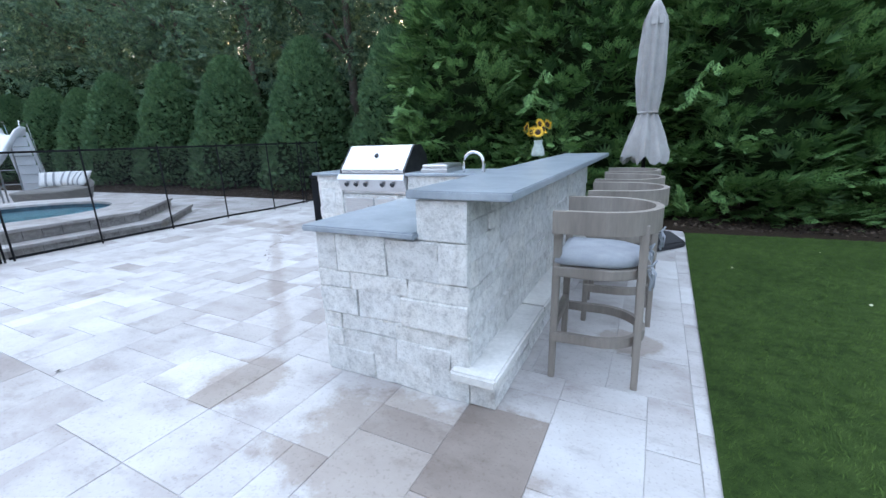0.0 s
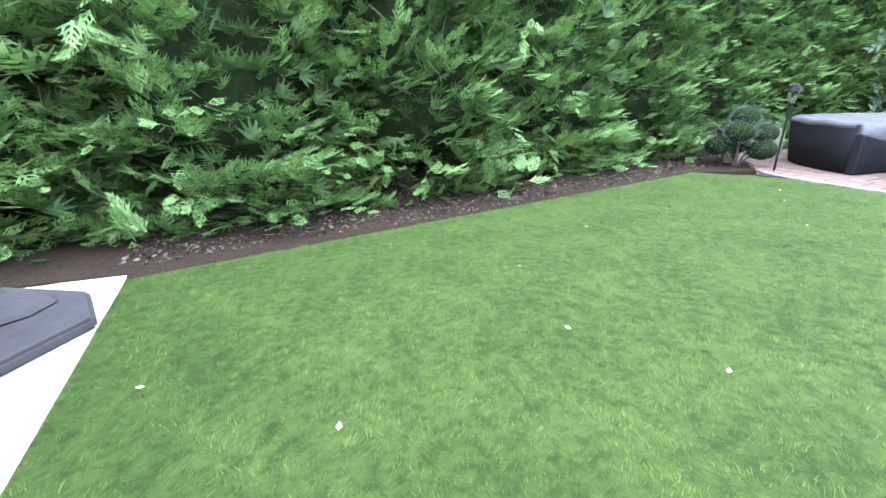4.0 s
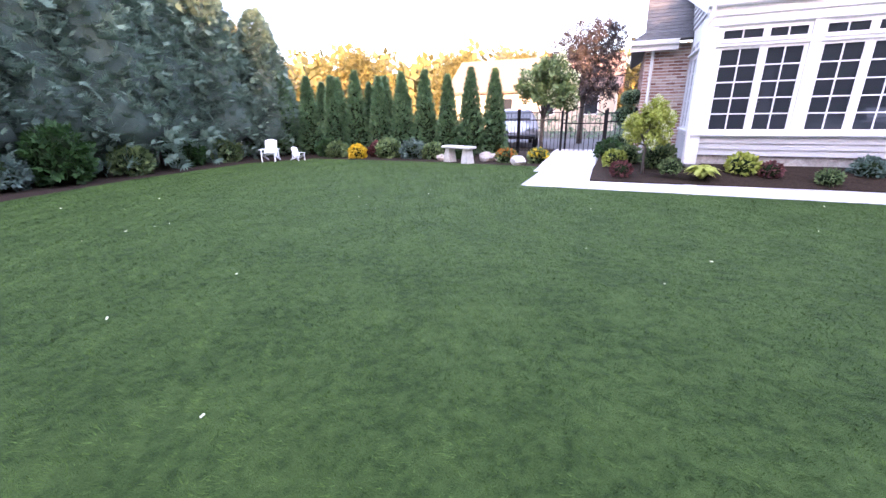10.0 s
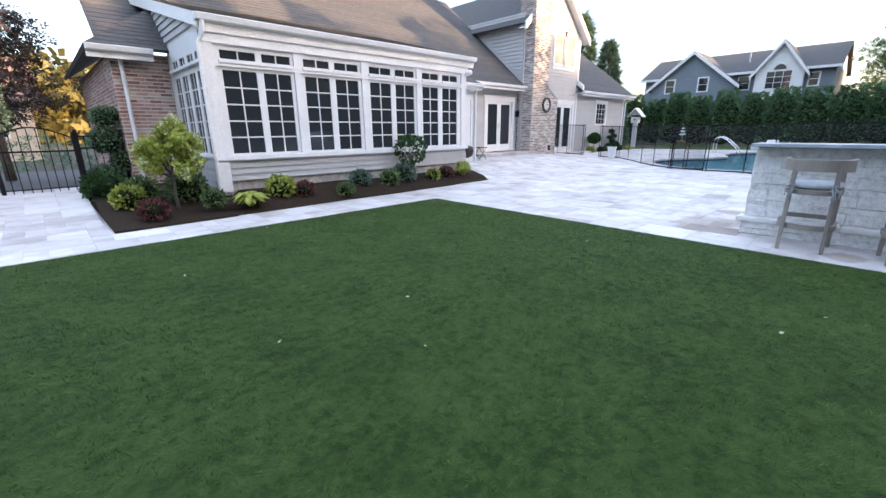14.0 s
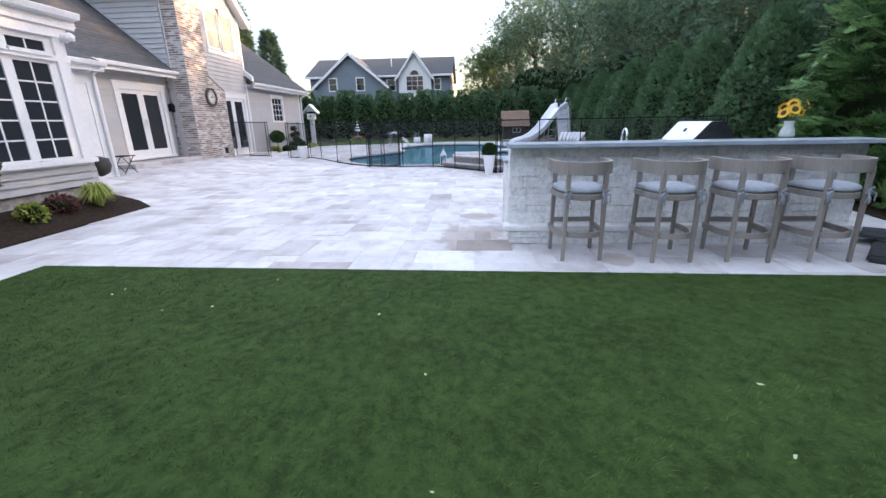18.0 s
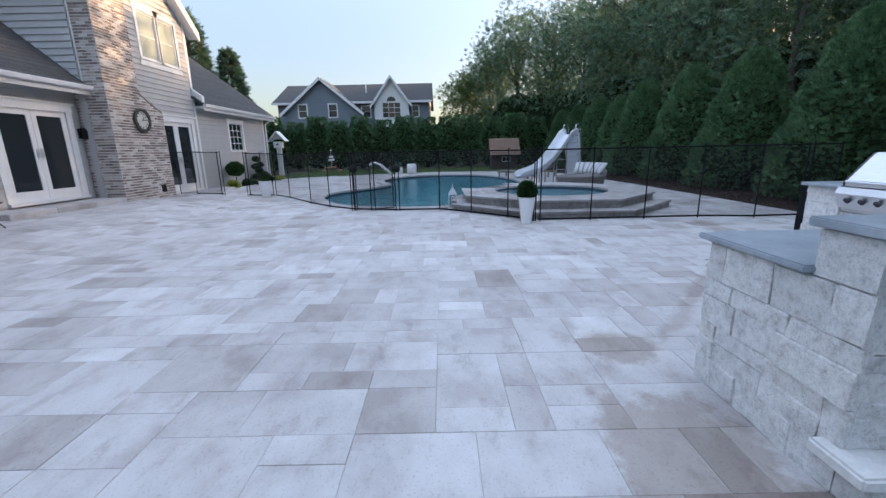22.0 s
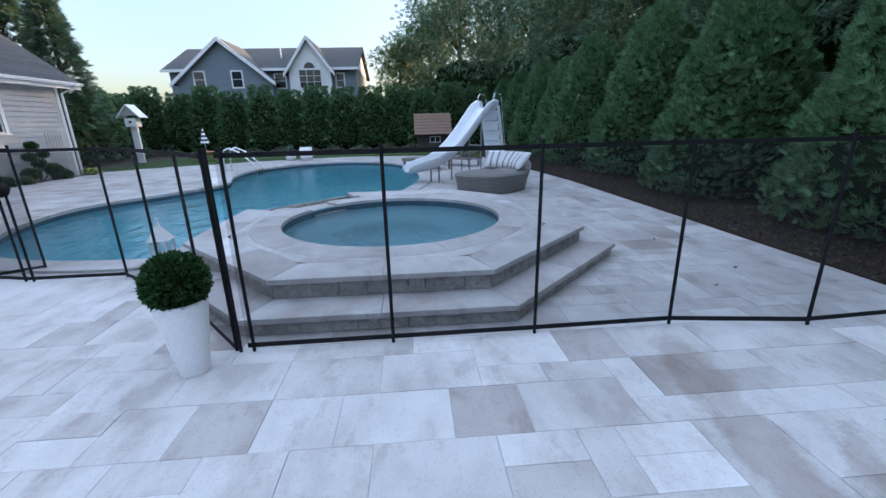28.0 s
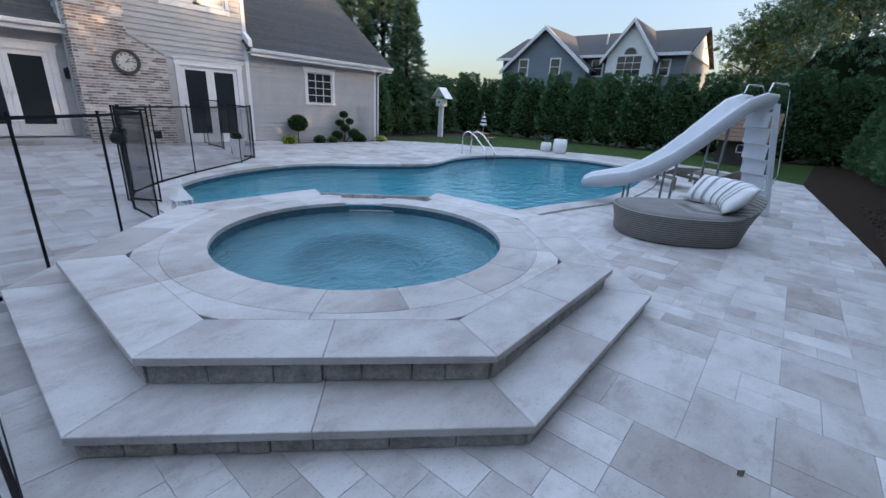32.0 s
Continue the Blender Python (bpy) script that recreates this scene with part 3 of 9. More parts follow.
def smooth_loop(pts, n=6):
    """A closed Catmull-Rom line through points."""
    out, k = [], len(pts)
    for i in range(k):
        p0, p1, p2, p3 = (Vector((*pts[(i + j) % k], 0)) for j in (-1, 0, 1, 2))
        for j in range(n):
            t = j / n
            q = 0.5 * (2 * p1 + (p2 - p0) * t + (2 * p0 - 5 * p1 + 4 * p2 - p3) * t * t + (3 * p1 - p0 - 3 * p2 + p3) * t ** 3)
            out.append((q.x, q.y))
    return out


def grown(poly, d):
    """A closed line moved outward by d (anticlockwise lines)."""
    out, n = [], len(poly)
    for i in range(n):
        a, b, c = (Vector(poly[(i + j) % n]) for j in (-1, 0, 1))
        e, f = (b - a).normalized(), (c - b).normalized()
        nrm = Vector((e.y, -e.x)) + Vector((f.y, -f.x))
        nrm.normalize()
        k = max(nrm.dot(Vector((e.y, -e.x))), 0.4)
        q = b + nrm * d / k
        out.append((q.x, q.y))
    return out


def sheet(name, outer, holes, z, mat, zf=None):
    """A level sheet with holes."""
    bm = bmesh.new()
    edges = []
    for loop in [outer, *holes]:
        vs = [bm.verts.new((x, y, z)) for x, y in loop]
        edges += [bm.edges.new((vs[i], vs[(i + 1) % len(vs)])) for i in range(len(vs))]
    bmesh.ops.triangle_fill(bm, use_beauty=True, use_dissolve=False, edges=edges, normal=(0, 0, 1))
    for f in bm.faces:
        if f.normal.z < 0:
            f.normal_flip()
    return mesh_of(bm, name, mat)

# ---------- plan ----------
LAWN = [(0.28, -2.98), (6.24, -2.98), (6.25, -5.75), (9.0, -6.0), (13.2, -5.8), (14.2, -4.2), (14.1, -1.0), (13.6, 1.3), (12.8, 2.9), (11.5, 3.1), (10.0, 3.33), (9.2, 3.6), (8.6, 4.4), (8.5, 5.9), (7.95, 6.72), (0.43, 6.21)]
PAVE = [(6.24, -2.98), (0.28, -2.98), (0.42, 6.35), (-1.0, 6.6), (-7.5, 7.5), (-15.0, 7.35), (-23.3, 6.6), (-25.5, 3.5), (-26.2, 0.0), (-24.6, -4.2), (-22.5, -6.6), (-20.7, -7.9), (-15.4, -7.95), (-15.4, -9.0), (-2.9, -9.0), (-2.9, -4.28), (5.12, -3.96), (5.12, -8.2), (6.24, -8.2)][::-1]
POOL = smooth_loop([(-9.55, 0.4), (-9.5, -0.9), (-9.87, -2.1), (-10.7, -2.9), (-12.1, -3.5), (-13.6, -3.55), (-15.2, -2.55), (-16.5, -1.98), (-18.3, -2.5), (-20.2, -2.5), (-22.0, -1.5), (-22.75, 0.5), (-21.7, 2.3), (-19.5, 3.2), (-16.3, 3.45), (-13.9, 2.95), (-12.3, 2.6), (-11.4, 1.6), (-10.4, 0.95)], 6)[::-1]
SPA_C, SPA_A, SPA_R, SPA_W, SPA_TOP, STEP_TOP = (-9.92, 2.95), 2.23, 1.40, 0.30, 0.335, 0.15


def octo(c, a, turn=math.pi / 8):
    r = a / math.cos(math.pi / 8)
    return [(c[0] + r * math.cos(turn + i * math.pi / 4), c[1] + r * math.sin(turn + i * math.pi / 4)) for i in range(8)]


def octo_r(theta, a):
    k = (theta + math.pi / 8) % (math.pi / 4) - math.pi / 8
    return a / math.cos(k)


def ray_loop(c, fn, n=64):
    return [(c[0] + fn(t) * math.cos(t), c[1] + fn(t) * math.sin(t)) for t in (2 * math.pi * i / n for i in range(n))]


SPA_HOLE = ray_loop(SPA_C, lambda t: SPA_R)

# ---------- ground, lawn, beds ----------
solid("ground", sheet("ground", [(-900, -900), (900, -900), (900, 900), (-900, 900)], [grown(POOL, 0.1), grown(SPA_HOLE, 0.1)], -0.06, M_SOIL), None, "dark soil and rough grass round the yard", "ground", kind="structure")
solid("grass_strip", sheet("grass_strip", [(-22.5, -6.6), (-24.6, -4.2), (-26.2, 0.0), (-25.5, 3.5), (-23.3, 6.6), (-24.6, 8.2), (-32.2, 8.2), (-32.2, -9.5), (-20.7, -9.5), (-20.7, -7.9)][::-1], [], -0.004, M_TURF), None, "strip of dark green grass before the far hedge", "lawn", kind="structure")
lawn = solid("lawn", sheet("lawn", LAWN, [], 0.012, M_TURF), None, "short bright green artificial turf lawn", "lawn", kind="structure")


def turf_blades():
    rng = np.random.default_rng(5)
    n = 620000
    xy = np.column_stack([rng.uniform(0.28, 14.2, n), rng.uniform(-6.0, 6.75, n)])
    lx, ly = np.array(LAWN).T
    hit = np.zeros(n, bool)
    j = len(LAWN) - 1
    for i in range(len(LAWN)):
        c = (ly[i] > xy[:, 1]) != (ly[j] > xy[:, 1])
        with np.errstate(divide="ignore", invalid="ignore"):
            hit ^= c & (xy[:, 0] < (lx[j] - lx[i]) * (xy[:, 1] - ly[i]) / (ly[j] - ly[i]) + lx[i])
        j = i
    xy = xy[hit]
    n = len(xy)
    a = rng.uniform(0, 2 * np.pi, n)
    lean = rng.normal(0, 0.006, (n, 2)) + (0.007, 0.011)
    for k in range(9):
        d = rng.normal(0, 1, 2)
        d *= rng.uniform(12, 60) / np.linalg.norm(d)
        lean += rng.normal(0, 0.0045, 2) * np.sin(xy @ d + rng.uniform(0, 6))[:, None]
    h = rng.uniform(0.008, 0.019, n)
    w = rng.uniform(0.0014, 0.0028, n)
    side = np.column_stack([np.cos(a) * w, np.sin(a) * w])
    v = np.zeros((n, 3, 3))
    v[:, 0, :2], v[:, 1, :2], v[:, 2, :2] = xy - side, xy + side, xy + lean
    v[:, :2, 2], v[:, 2, 2] = 0.010, 0.012 + h
    me = numpy_mesh("turf_blades", v.reshape(-1, 3), np.arange(3 * n).reshape(-1, 3), M_BLADE)
    ob = new("turf_blades", me)
    ob.parent = lawn
    tagged(ob, "fine blades of green turf", kind="stuff")


turf_blades()


def bed(name, outline, height, label):
    """A mulched bed, domed a little and rough."""
    rng = random.Random(len(outline) * 7 + int(abs(outline[0][0]) * 10))
    bm = bmesh.new()
    rim = [bm.verts.new((x, y, -0.05)) for x, y in outline]
    up = [bm.verts.new((x, y, 0.015)) for x, y in grown(outline, -0.05)]
    inn = [bm.verts.new((x, y, height * 0.6 + rng.uniform(-0.02, 0.02))) for x, y in grown(outline, -0.28)]
    top = [bm.verts.new((x, y, height + rng.uniform(-0.03, 0.03))) for x, y in grown(outline, -0.5)]
    n = len(outline)
    for a, b in ((rim, up), (up, inn), (inn, top)):
        for i in range(n):
            bm.faces.new((a[i], a[(i + 1) % n], b[(i + 1) % n], b[i]))
    f = bm.faces.new(top)
    bmesh.ops.triangulate(bm, faces=[f])
    return solid(name, bm, M_MULCH, label, "flower bed", kind="structure")


def slab_bed(name, outline, label, z0=0.012):
    bm = bmesh.new()
    prism(bm, outline, -0.05, z0)
    bmesh.ops.triangulate(bm, faces=bm.faces[:])
    return solid(name, bm, M_MULCH, label, "flower bed", kind="structure")


slab_bed("north_bed", [(0.43, 6.21), (7.95, 6.72), (9.1, 6.2), (12.0, 6.6), (16.0, 3.4), (20, 3), (20, 14), (-40, 14), (-40, 7.4), (-23.3, 6.6), (-15.0, 7.35), (-7.5, 7.5), (-1.0, 6.6), (0.42, 6.35)], "dark mulch bed under the conifer hedge")
slab_bed("east_bed", [(12.8, 2.9), (13.6, 1.3), (14.1, -1.0), (14.2, -4.2), (13.2, -5.8), (9.0, -6.0), (6.25, -5.75), (6.25, -11), (22, -14), (22, 3.2)], "dark mulch bed along the far lawn edge")
# bed before the sunroom, rising to its wall
bm = bmesh.new()
rows = []
for k in range(9):
    x = 5.12 + (-2.83 - 5.12) * k / 8
    y0 = -3.96 + (-4.28 + 3.96) * k / 8
    d = (-5.04 - y0) if x < 3.5 else -3.9
    rows.append([bm.verts.new((x, y0 + 0.0 * d, -0.04)), bm.verts.new((x, y0 - 0.03, 0.02))] + [bm.verts.new((x + random.uniform(-.05, .05), y0 + d * s, z + random.uniform(-.015, .015))) for s, z in ((0.3, 0.10), (0.62, 0.20), (1.05, 0.26))])
for a, b in zip(rows, rows[1:]):
    for i in range(4):
        bm.faces.new((b[i], a[i], a[i + 1], b[i + 1]))
solid("sunroom_bed", bm, M_MULCH, "dark mulch bed rising to the sunroom wall", "flower bed", kind="structure")
slab_bed("wing_bed", [(-20.4, -8.5), (-20.4, -7.95), (-18, -7.75), (-15.5, -7.8), (-15.5, -8.5)], "narrow mulch bed under the wing's window", 0.06)


# ---------- pool ----------
def pool():
    t = thing("swimming_pool", "freeform turquoise swimming pool with pale stone coping", "pool", at=(0, 0, 0), kind="structure")
    n = len(POOL)
    bm = bmesh.new()
    levels = [(0.0, -0.02), (0.02, -0.18), (0.03, -0.9), (-0.5, -1.35)]
    rws = [[bm.verts.new((x, y, z)) for x, y in grown(POOL, d)] for d, z in levels]
    for a, b in zip(rws, rws[1:]):
        for i in range(n):
            bm.faces.new((a[i], b[i], b[(i + 1) % n], a[(i + 1) % n]))
    f = bm.faces.new(rws[-1])
    bmesh.ops.triangulate(bm, faces=[f])
    part("basin", bm, M_PLASTER, t, "turquoise plastered basin")
    bm = bmesh.new()
    ring(bm, grown(POOL, 0.01), grown(POOL, -0.012), -0.17, -0.03)
    part("waterline_tile", bm, M_TILE, t, "dark blue waterline tiles")
    me = sheet("water", grown(POOL, -0.01), [], -0.10, M_WATER)
    w = part("water", me, None, t, "clear rippled turquoise water")
    w.visible_shadow = False
    # coping, stone by stone
    outer, inner = grown(POOL, 0.33), grown(POOL, -0.03)
    k = 3
    for i in range(0, n, k):
        cx, cy = POOL[i]
        if math.hypot(cx - SPA_C[0], cy - SPA_C[1]) < SPA_A - 0.1:
            continue
        idx = [(i + j) % n for j in range(k + 1)]
        poly = [outer[j] for j in idx] + [inner[j] for j in idx[::-1]]
        c = Vector((sum(p[0] for p in poly) / len(poly), sum(p[1] for p in poly) / len(poly)))
        poly = [(c.x + (x - c.x) * 0.992, c.y + (y - c.y) * 0.992) for x, y in poly]
        bm = bmesh.new()
        prism(bm, [(x - c.x, y - c.y) for x, y in poly], -0.03, 0.032)
        bmesh.ops.recalc_face_normals(bm, faces=bm.faces[:])
        part("coping_stone", bm, M_TRAV, t, m=pose(c.x, c.y, 0))
    return t


pool()


def spa():
    t = thing("spa", "raised octagonal stone spa with two travertine tiers", "hot tub", at=(*SPA_C, 0), kind="structure")
    o = (0, 0)
    bm = bmesh.new()
    n = 64
    ring(bm, ray_loop(o, lambda a: octo_r(a, SPA_A + 0.27), n), ray_loop(o, lambda a: SPA_R + 0.05, n), -1.2, STEP_TOP - 0.045)
    part("lower_riser", bm, M_RISER, t, "rough stone riser")
    bm = bmesh.new()
    gap = math.radians(226)
    ring(bm, ray_loop(o, lambda a: octo_r(a, SPA_A - 0.06), n), ray_loop(o, lambda a: SPA_R + 0.02, n), STEP_TOP - 0.02, SPA_TOP - 0.12)
    part("upper_riser", bm, M_RISER, t, "rough stone riser")
    # risers' stones
    rng = random.Random(3)
    for a_out, z0, z1 in ((SPA_A + 0.27, 0.0, STEP_TOP - 0.045), (SPA_A - 0.06, STEP_TOP, SPA_TOP - 0.045)):
        poly = octo(o, a_out)
        for i in range(8):
            p, q = Vector(poly[i]), Vector(poly[(i + 1) % 8])
            if ((p + q) / 2).normalized().dot(Vector((-1, -1)).normalized()) > 0.6 and z0 == 0.0:
                continue
            s, ln, d = 0.0, (q - p).length, (q - p).normalized()
            nrm = Vector((d.y, -d.x))
            while s < ln - 0.02:
                e = min(s + rng.uniform(0.14, 0.36), ln)
                if ln - e < 0.1:
                    e = ln
                bm = bmesh.new()
                th = rng.uniform(0.012, 0.024)
                box(bm, s + 0.003, e - 0.003, -0.03, th, z0 + 0.002, z1 - 0.002)
                bmesh.ops.bevel(bm, geom=bm.edges[:], offset=0.005, segments=1, affect="EDGES")
                mm = Matrix.Translation((p.x, p.y, 0)) @ Matrix(((d.x, nrm.x, 0, 0), (d.y, nrm.y, 0, 0), (0, 0, 1, 0), (0, 0, 0, 1)))
                part("riser_stone", bm, M_RISER, t, m=mm)
                s = e

    def slab(poly, z0, z1):
        c = Vector((sum(p[0] for p in poly) / len(poly), sum(p[1] for p in poly) / len(poly)))
        bm = bmesh.new()
        prism(bm, [((x - c.x) * 0.9975, (y - c.y) * 0.9975) for x, y in poly], z0, z1)
        bmesh.ops.recalc_face_normals(bm, faces=bm.faces[:])
        bmesh.ops.bevel(bm, geom=[e for e in bm.edges if abs(e.verts[0].co.z - z1) < 1e-5 and abs(e.verts[1].co.z - z1) < 1e-5], offset=0.004, segments=1, affect="EDGES")
        part("slab", bm, M_TRAV, t, m=pose(c.x, c.y, 0))

    def tread(a_out, a_in, z, pieces):
        po, pi = octo(o, a_out), octo(o, a_in)
        for i in range(8):
            for k in range(pieces):
                f0, f1 = k / pieces, (k + 1) / pieces
                w = lambda a, b, f: (a[0] + (b[0] - a[0]) * f, a[1] + (b[1] - a[1]) * f)
                j = (i + 1) % 8
                mid = Vector(w(po[i], po[j], (f0 + f1) / 2)).normalized()
                if z == STEP_TOP and mid.dot(Vector((-1, -1)).normalized()) > 0.55:
                    continue
                if z == SPA_TOP and mid.dot(Vector((math.cos(gap), math.sin(gap)))) > 0.965:
                    continue
                slab([w(po[i], po[j], f0), w(po[i], po[j], f1), w(pi[i], pi[j], f1), w(pi[i], pi[j], f0)], z - 0.045, z)
    tread(SPA_A + 0.32, SPA_A - 0.08, STEP_TOP, 2)
    tread(SPA_A, SPA_A - 0.40, SPA_TOP, 2)
    # ring of coping stones round the water, and the fill between
    m = 18
    for i in range(m):
        a0, a1 = 2 * math.pi * i / m, 2 * math.pi * (i + 1) / m
        if abs((a0 + a1) / 2 - gap) < 0.2:
            continue
        arc = [a0 + (a1 - a0) * j / 4 for j in range(5)]
        slab([(1.75 * math.cos(a), 1.75 * math.sin(a)) for a in arc] + [(SPA_R * math.cos(a), SPA_R * math.sin(a)) for a in arc[::-1]], SPA_TOP - 0.045, SPA_TOP)
        if i % 2 == 0:
            arc = [a0 + (a1 - a0) * j / 4 for j in range(9)]
            if abs(arc[4] - gap) < 0.3:
                continue
            slab([(octo_r(a, SPA_A - 0.40) * math.cos(a), octo_r(a, SPA_A - 0.40) * math.sin(a)) for a in arc] + [(1.75 * math.cos(a), 1.75 * math.sin(a)) for a in arc[::-1]], SPA_TOP - 0.046, SPA_TOP - 0.001)
    # spillway floor, basin, water
    bm = bmesh.new()
    box(bm, SPA_R - 0.02, SPA_A + 0.03, -0.66, 0.66, SPA_TOP - 0.14, SPA_TOP - 0.103)
    part("spillway", bm, M_TRAV, t, "low stone spillway", m=pose(0, 0, 0, 0, 0, math.degrees(gap)))
    bm = bmesh.new()
    rws = [[bm.verts.new((x, y, z)) for x, y in ray_loop(o, lambda a: r, n)] for r, z in ((SPA_R + 0.03, SPA_TOP - 0.03), (SPA_R + 0.03, -0.15), (0.75, -0.2), (0.72, -0.65))]
    for a, b in zip(rws, rws[1:]):
        for i in range(n):
            bm.faces.new((a[i], a[(i + 1) % n], b[(i + 1) % n], b[i]))
    bm.faces.new(rws[-1])
    for f in bm.faces:
        f.normal_flip()
    part("basin", bm, M_SPAPLASTER, t, "pale blue plastered tub")
    bm = bmesh.new()
    ring(bm, ray_loop(o, lambda a: SPA_R + 0.028, n), ray_loop(o, lambda a: SPA_R + 0.012, n), SPA_TOP - 0.20, SPA_TOP - 0.046)
    part("waterline_tile", bm, M_TILE, t)
    bm = bmesh.new()
    bm.faces.new([bm.verts.new((x, y, SPA_TOP - 0.11)) for x, y in ray_loop(o, lambda a: SPA_R + 0.02, n)])
    w = part("water", bm, M_SPAWATER, t, "clear bubbling pale blue water")
    w.visible_shadow = False


spa()


# ---------- pool fence ----------
FENCE_H = 1.37
M_FENCE_LABEL = "black mesh removable pool fence on slim posts"


def fence(points, label, doubles=(), name="pool_fence"):
    t = thing(name, label, "fence", at=(*points[0], 0))
    p0 = Vector((*points[0], 0))
    for i, p in enumerate(points):
        p = Vector((*p, 0)) - p0
        z = ground_z(*points[i])
        for k in ((-0.045, 0.045) if i in doubles else (0.0,)):
            a = Vector((*points[max(i - 1, 0)], 0))
            b = Vector((*points[min(i + 1, len(points) - 1)], 0))
            d = (b - a).normalized()
            bm = bmesh.new()
            q = p + d * k
            tube(bm, [(q.x, q.y, z), (q.x, q.y, z + FENCE_H)], 0.0125, 8)
            tube(bm, [(q.x, q.y, z + FENCE_H), (q.x, q.y, z + FENCE_H + 0.02)], 0.015, 8)
            part("post", bm, M_BLACK, t)
    for i, (a, b) in enumerate(zip(points, points[1:])):
        za, zb = ground_z(*a), ground_z(*b)
        a3, b3 = Vector((*a, za)) - p0, Vector((*b, zb)) - p0
        d = (b3 - a3).normalized()
        s = Vector((-d.y, d.x, 0)) * 0.014
        bm = bmesh.new()
        v = [bm.verts.new(q) for q in (a3 + s + Vector((0, 0, 0.05)), b3 + s + Vector((0, 0, 0.05)), b3 + s + Vector((0, 0, FENCE_H - 0.05)), a3 + s + Vector((0, 0, FENCE_H - 0.05)))]
        bm.faces.new(v)
        part("mesh_panel", bm, M_MESH, t, "see-through black mesh")
        for z, h, nm in ((0.022, 0.035, "bottom_band"), (FENCE_H - 0.04, 0.030, "top_band")):
            bm = bmesh.new()
            strip(bm, [a3 + s + Vector((0, 0, z)), b3 + s + Vector((0, 0, z))], 0.006, h)
            part(nm, bm, M_BLACK, t)
    return t


fence([(-7.18, 2.02), (-7.19, 3.04), (-7.20, 4.08), (-7.22, 5.13), (-7.08, 6.12), (-7.13, 7.04), (-7.08, 7.55)], M_FENCE_LABEL, (0, 5))
fence([(-7.20, 1.94), (-7.69, 1.52), (-8.38, 0.82), (-8.93, 0.12), (-8.92, -0.86), (-9.19, -1.9), (-9.85, -2.7), (-10.7, -3.45), (-12.2, -4.57), (-12.87, -5.26)], M_FENCE_LABEL, (4, 5))
fence([(-12.84, -8.35), (-12.72, -7.75), (-12.80, -6.95)], "short black mesh fence section beside the house", (2,))
fence([(-12.87, -5.3), (-12.62, -5.55), (-12.66, -6.05)], "open black mesh fence gate folded back", (0, 2), "fence_gate")


# ---------- outdoor kitchen ----------
def ashlar(parent, x0, x1, z0, z1, m, seed, hole=None):
    """Rough stones over a wall face in the local x, z plane, facing -y."""
    rng = random.Random(seed)
    z = z0
    while z < z1 - 0.02:
        h = rng.choice((0.07, 0.10, 0.13, 0.16, 0.21))
        if z1 - z - h < 0.07:
            h = z1 - z
        x = x0
        while x < x1 - 0.01:
            w = rng.uniform(0.12, 0.38)
            if x1 - x - w < 0.1:
                w = x1 - x
            split = h > 0.18 and rng.random() < 0.4
            for zz, hh in (((z, h * 0.55), (z + h * 0.55, h * 0.45)) if split else ((z, h),)):
                bm = bmesh.new()
                d = rng.uniform(0.014, 0.026)
                v = box(bm, x + 0.0004, x + w - 0.0004, -d, 0.03, zz + 0.0004, zz + hh - 0.0004)
                bmesh.ops.bevel(bm, geom=[e for e in bm.edges if e.verts[0].co.y < 0 or e.verts[1].co.y < 0], offset=0.005, segments=1, affect="EDGES")
                for q in bm.verts:
                    if q.co.y < 0:
                        q.co += Vector((rng.uniform(-1, 1) * 0.006, rng.uniform(-1, 1) * 0.006, rng.uniform(-1, 1) * 0.006))
                part("stone", bm, M_STONE, parent, m=m)
            x += w
        z += h


BAR_Y0, BAR_Y1, BAR_T, LOW_T = 1.73, 5.42, 1.09, 0.885


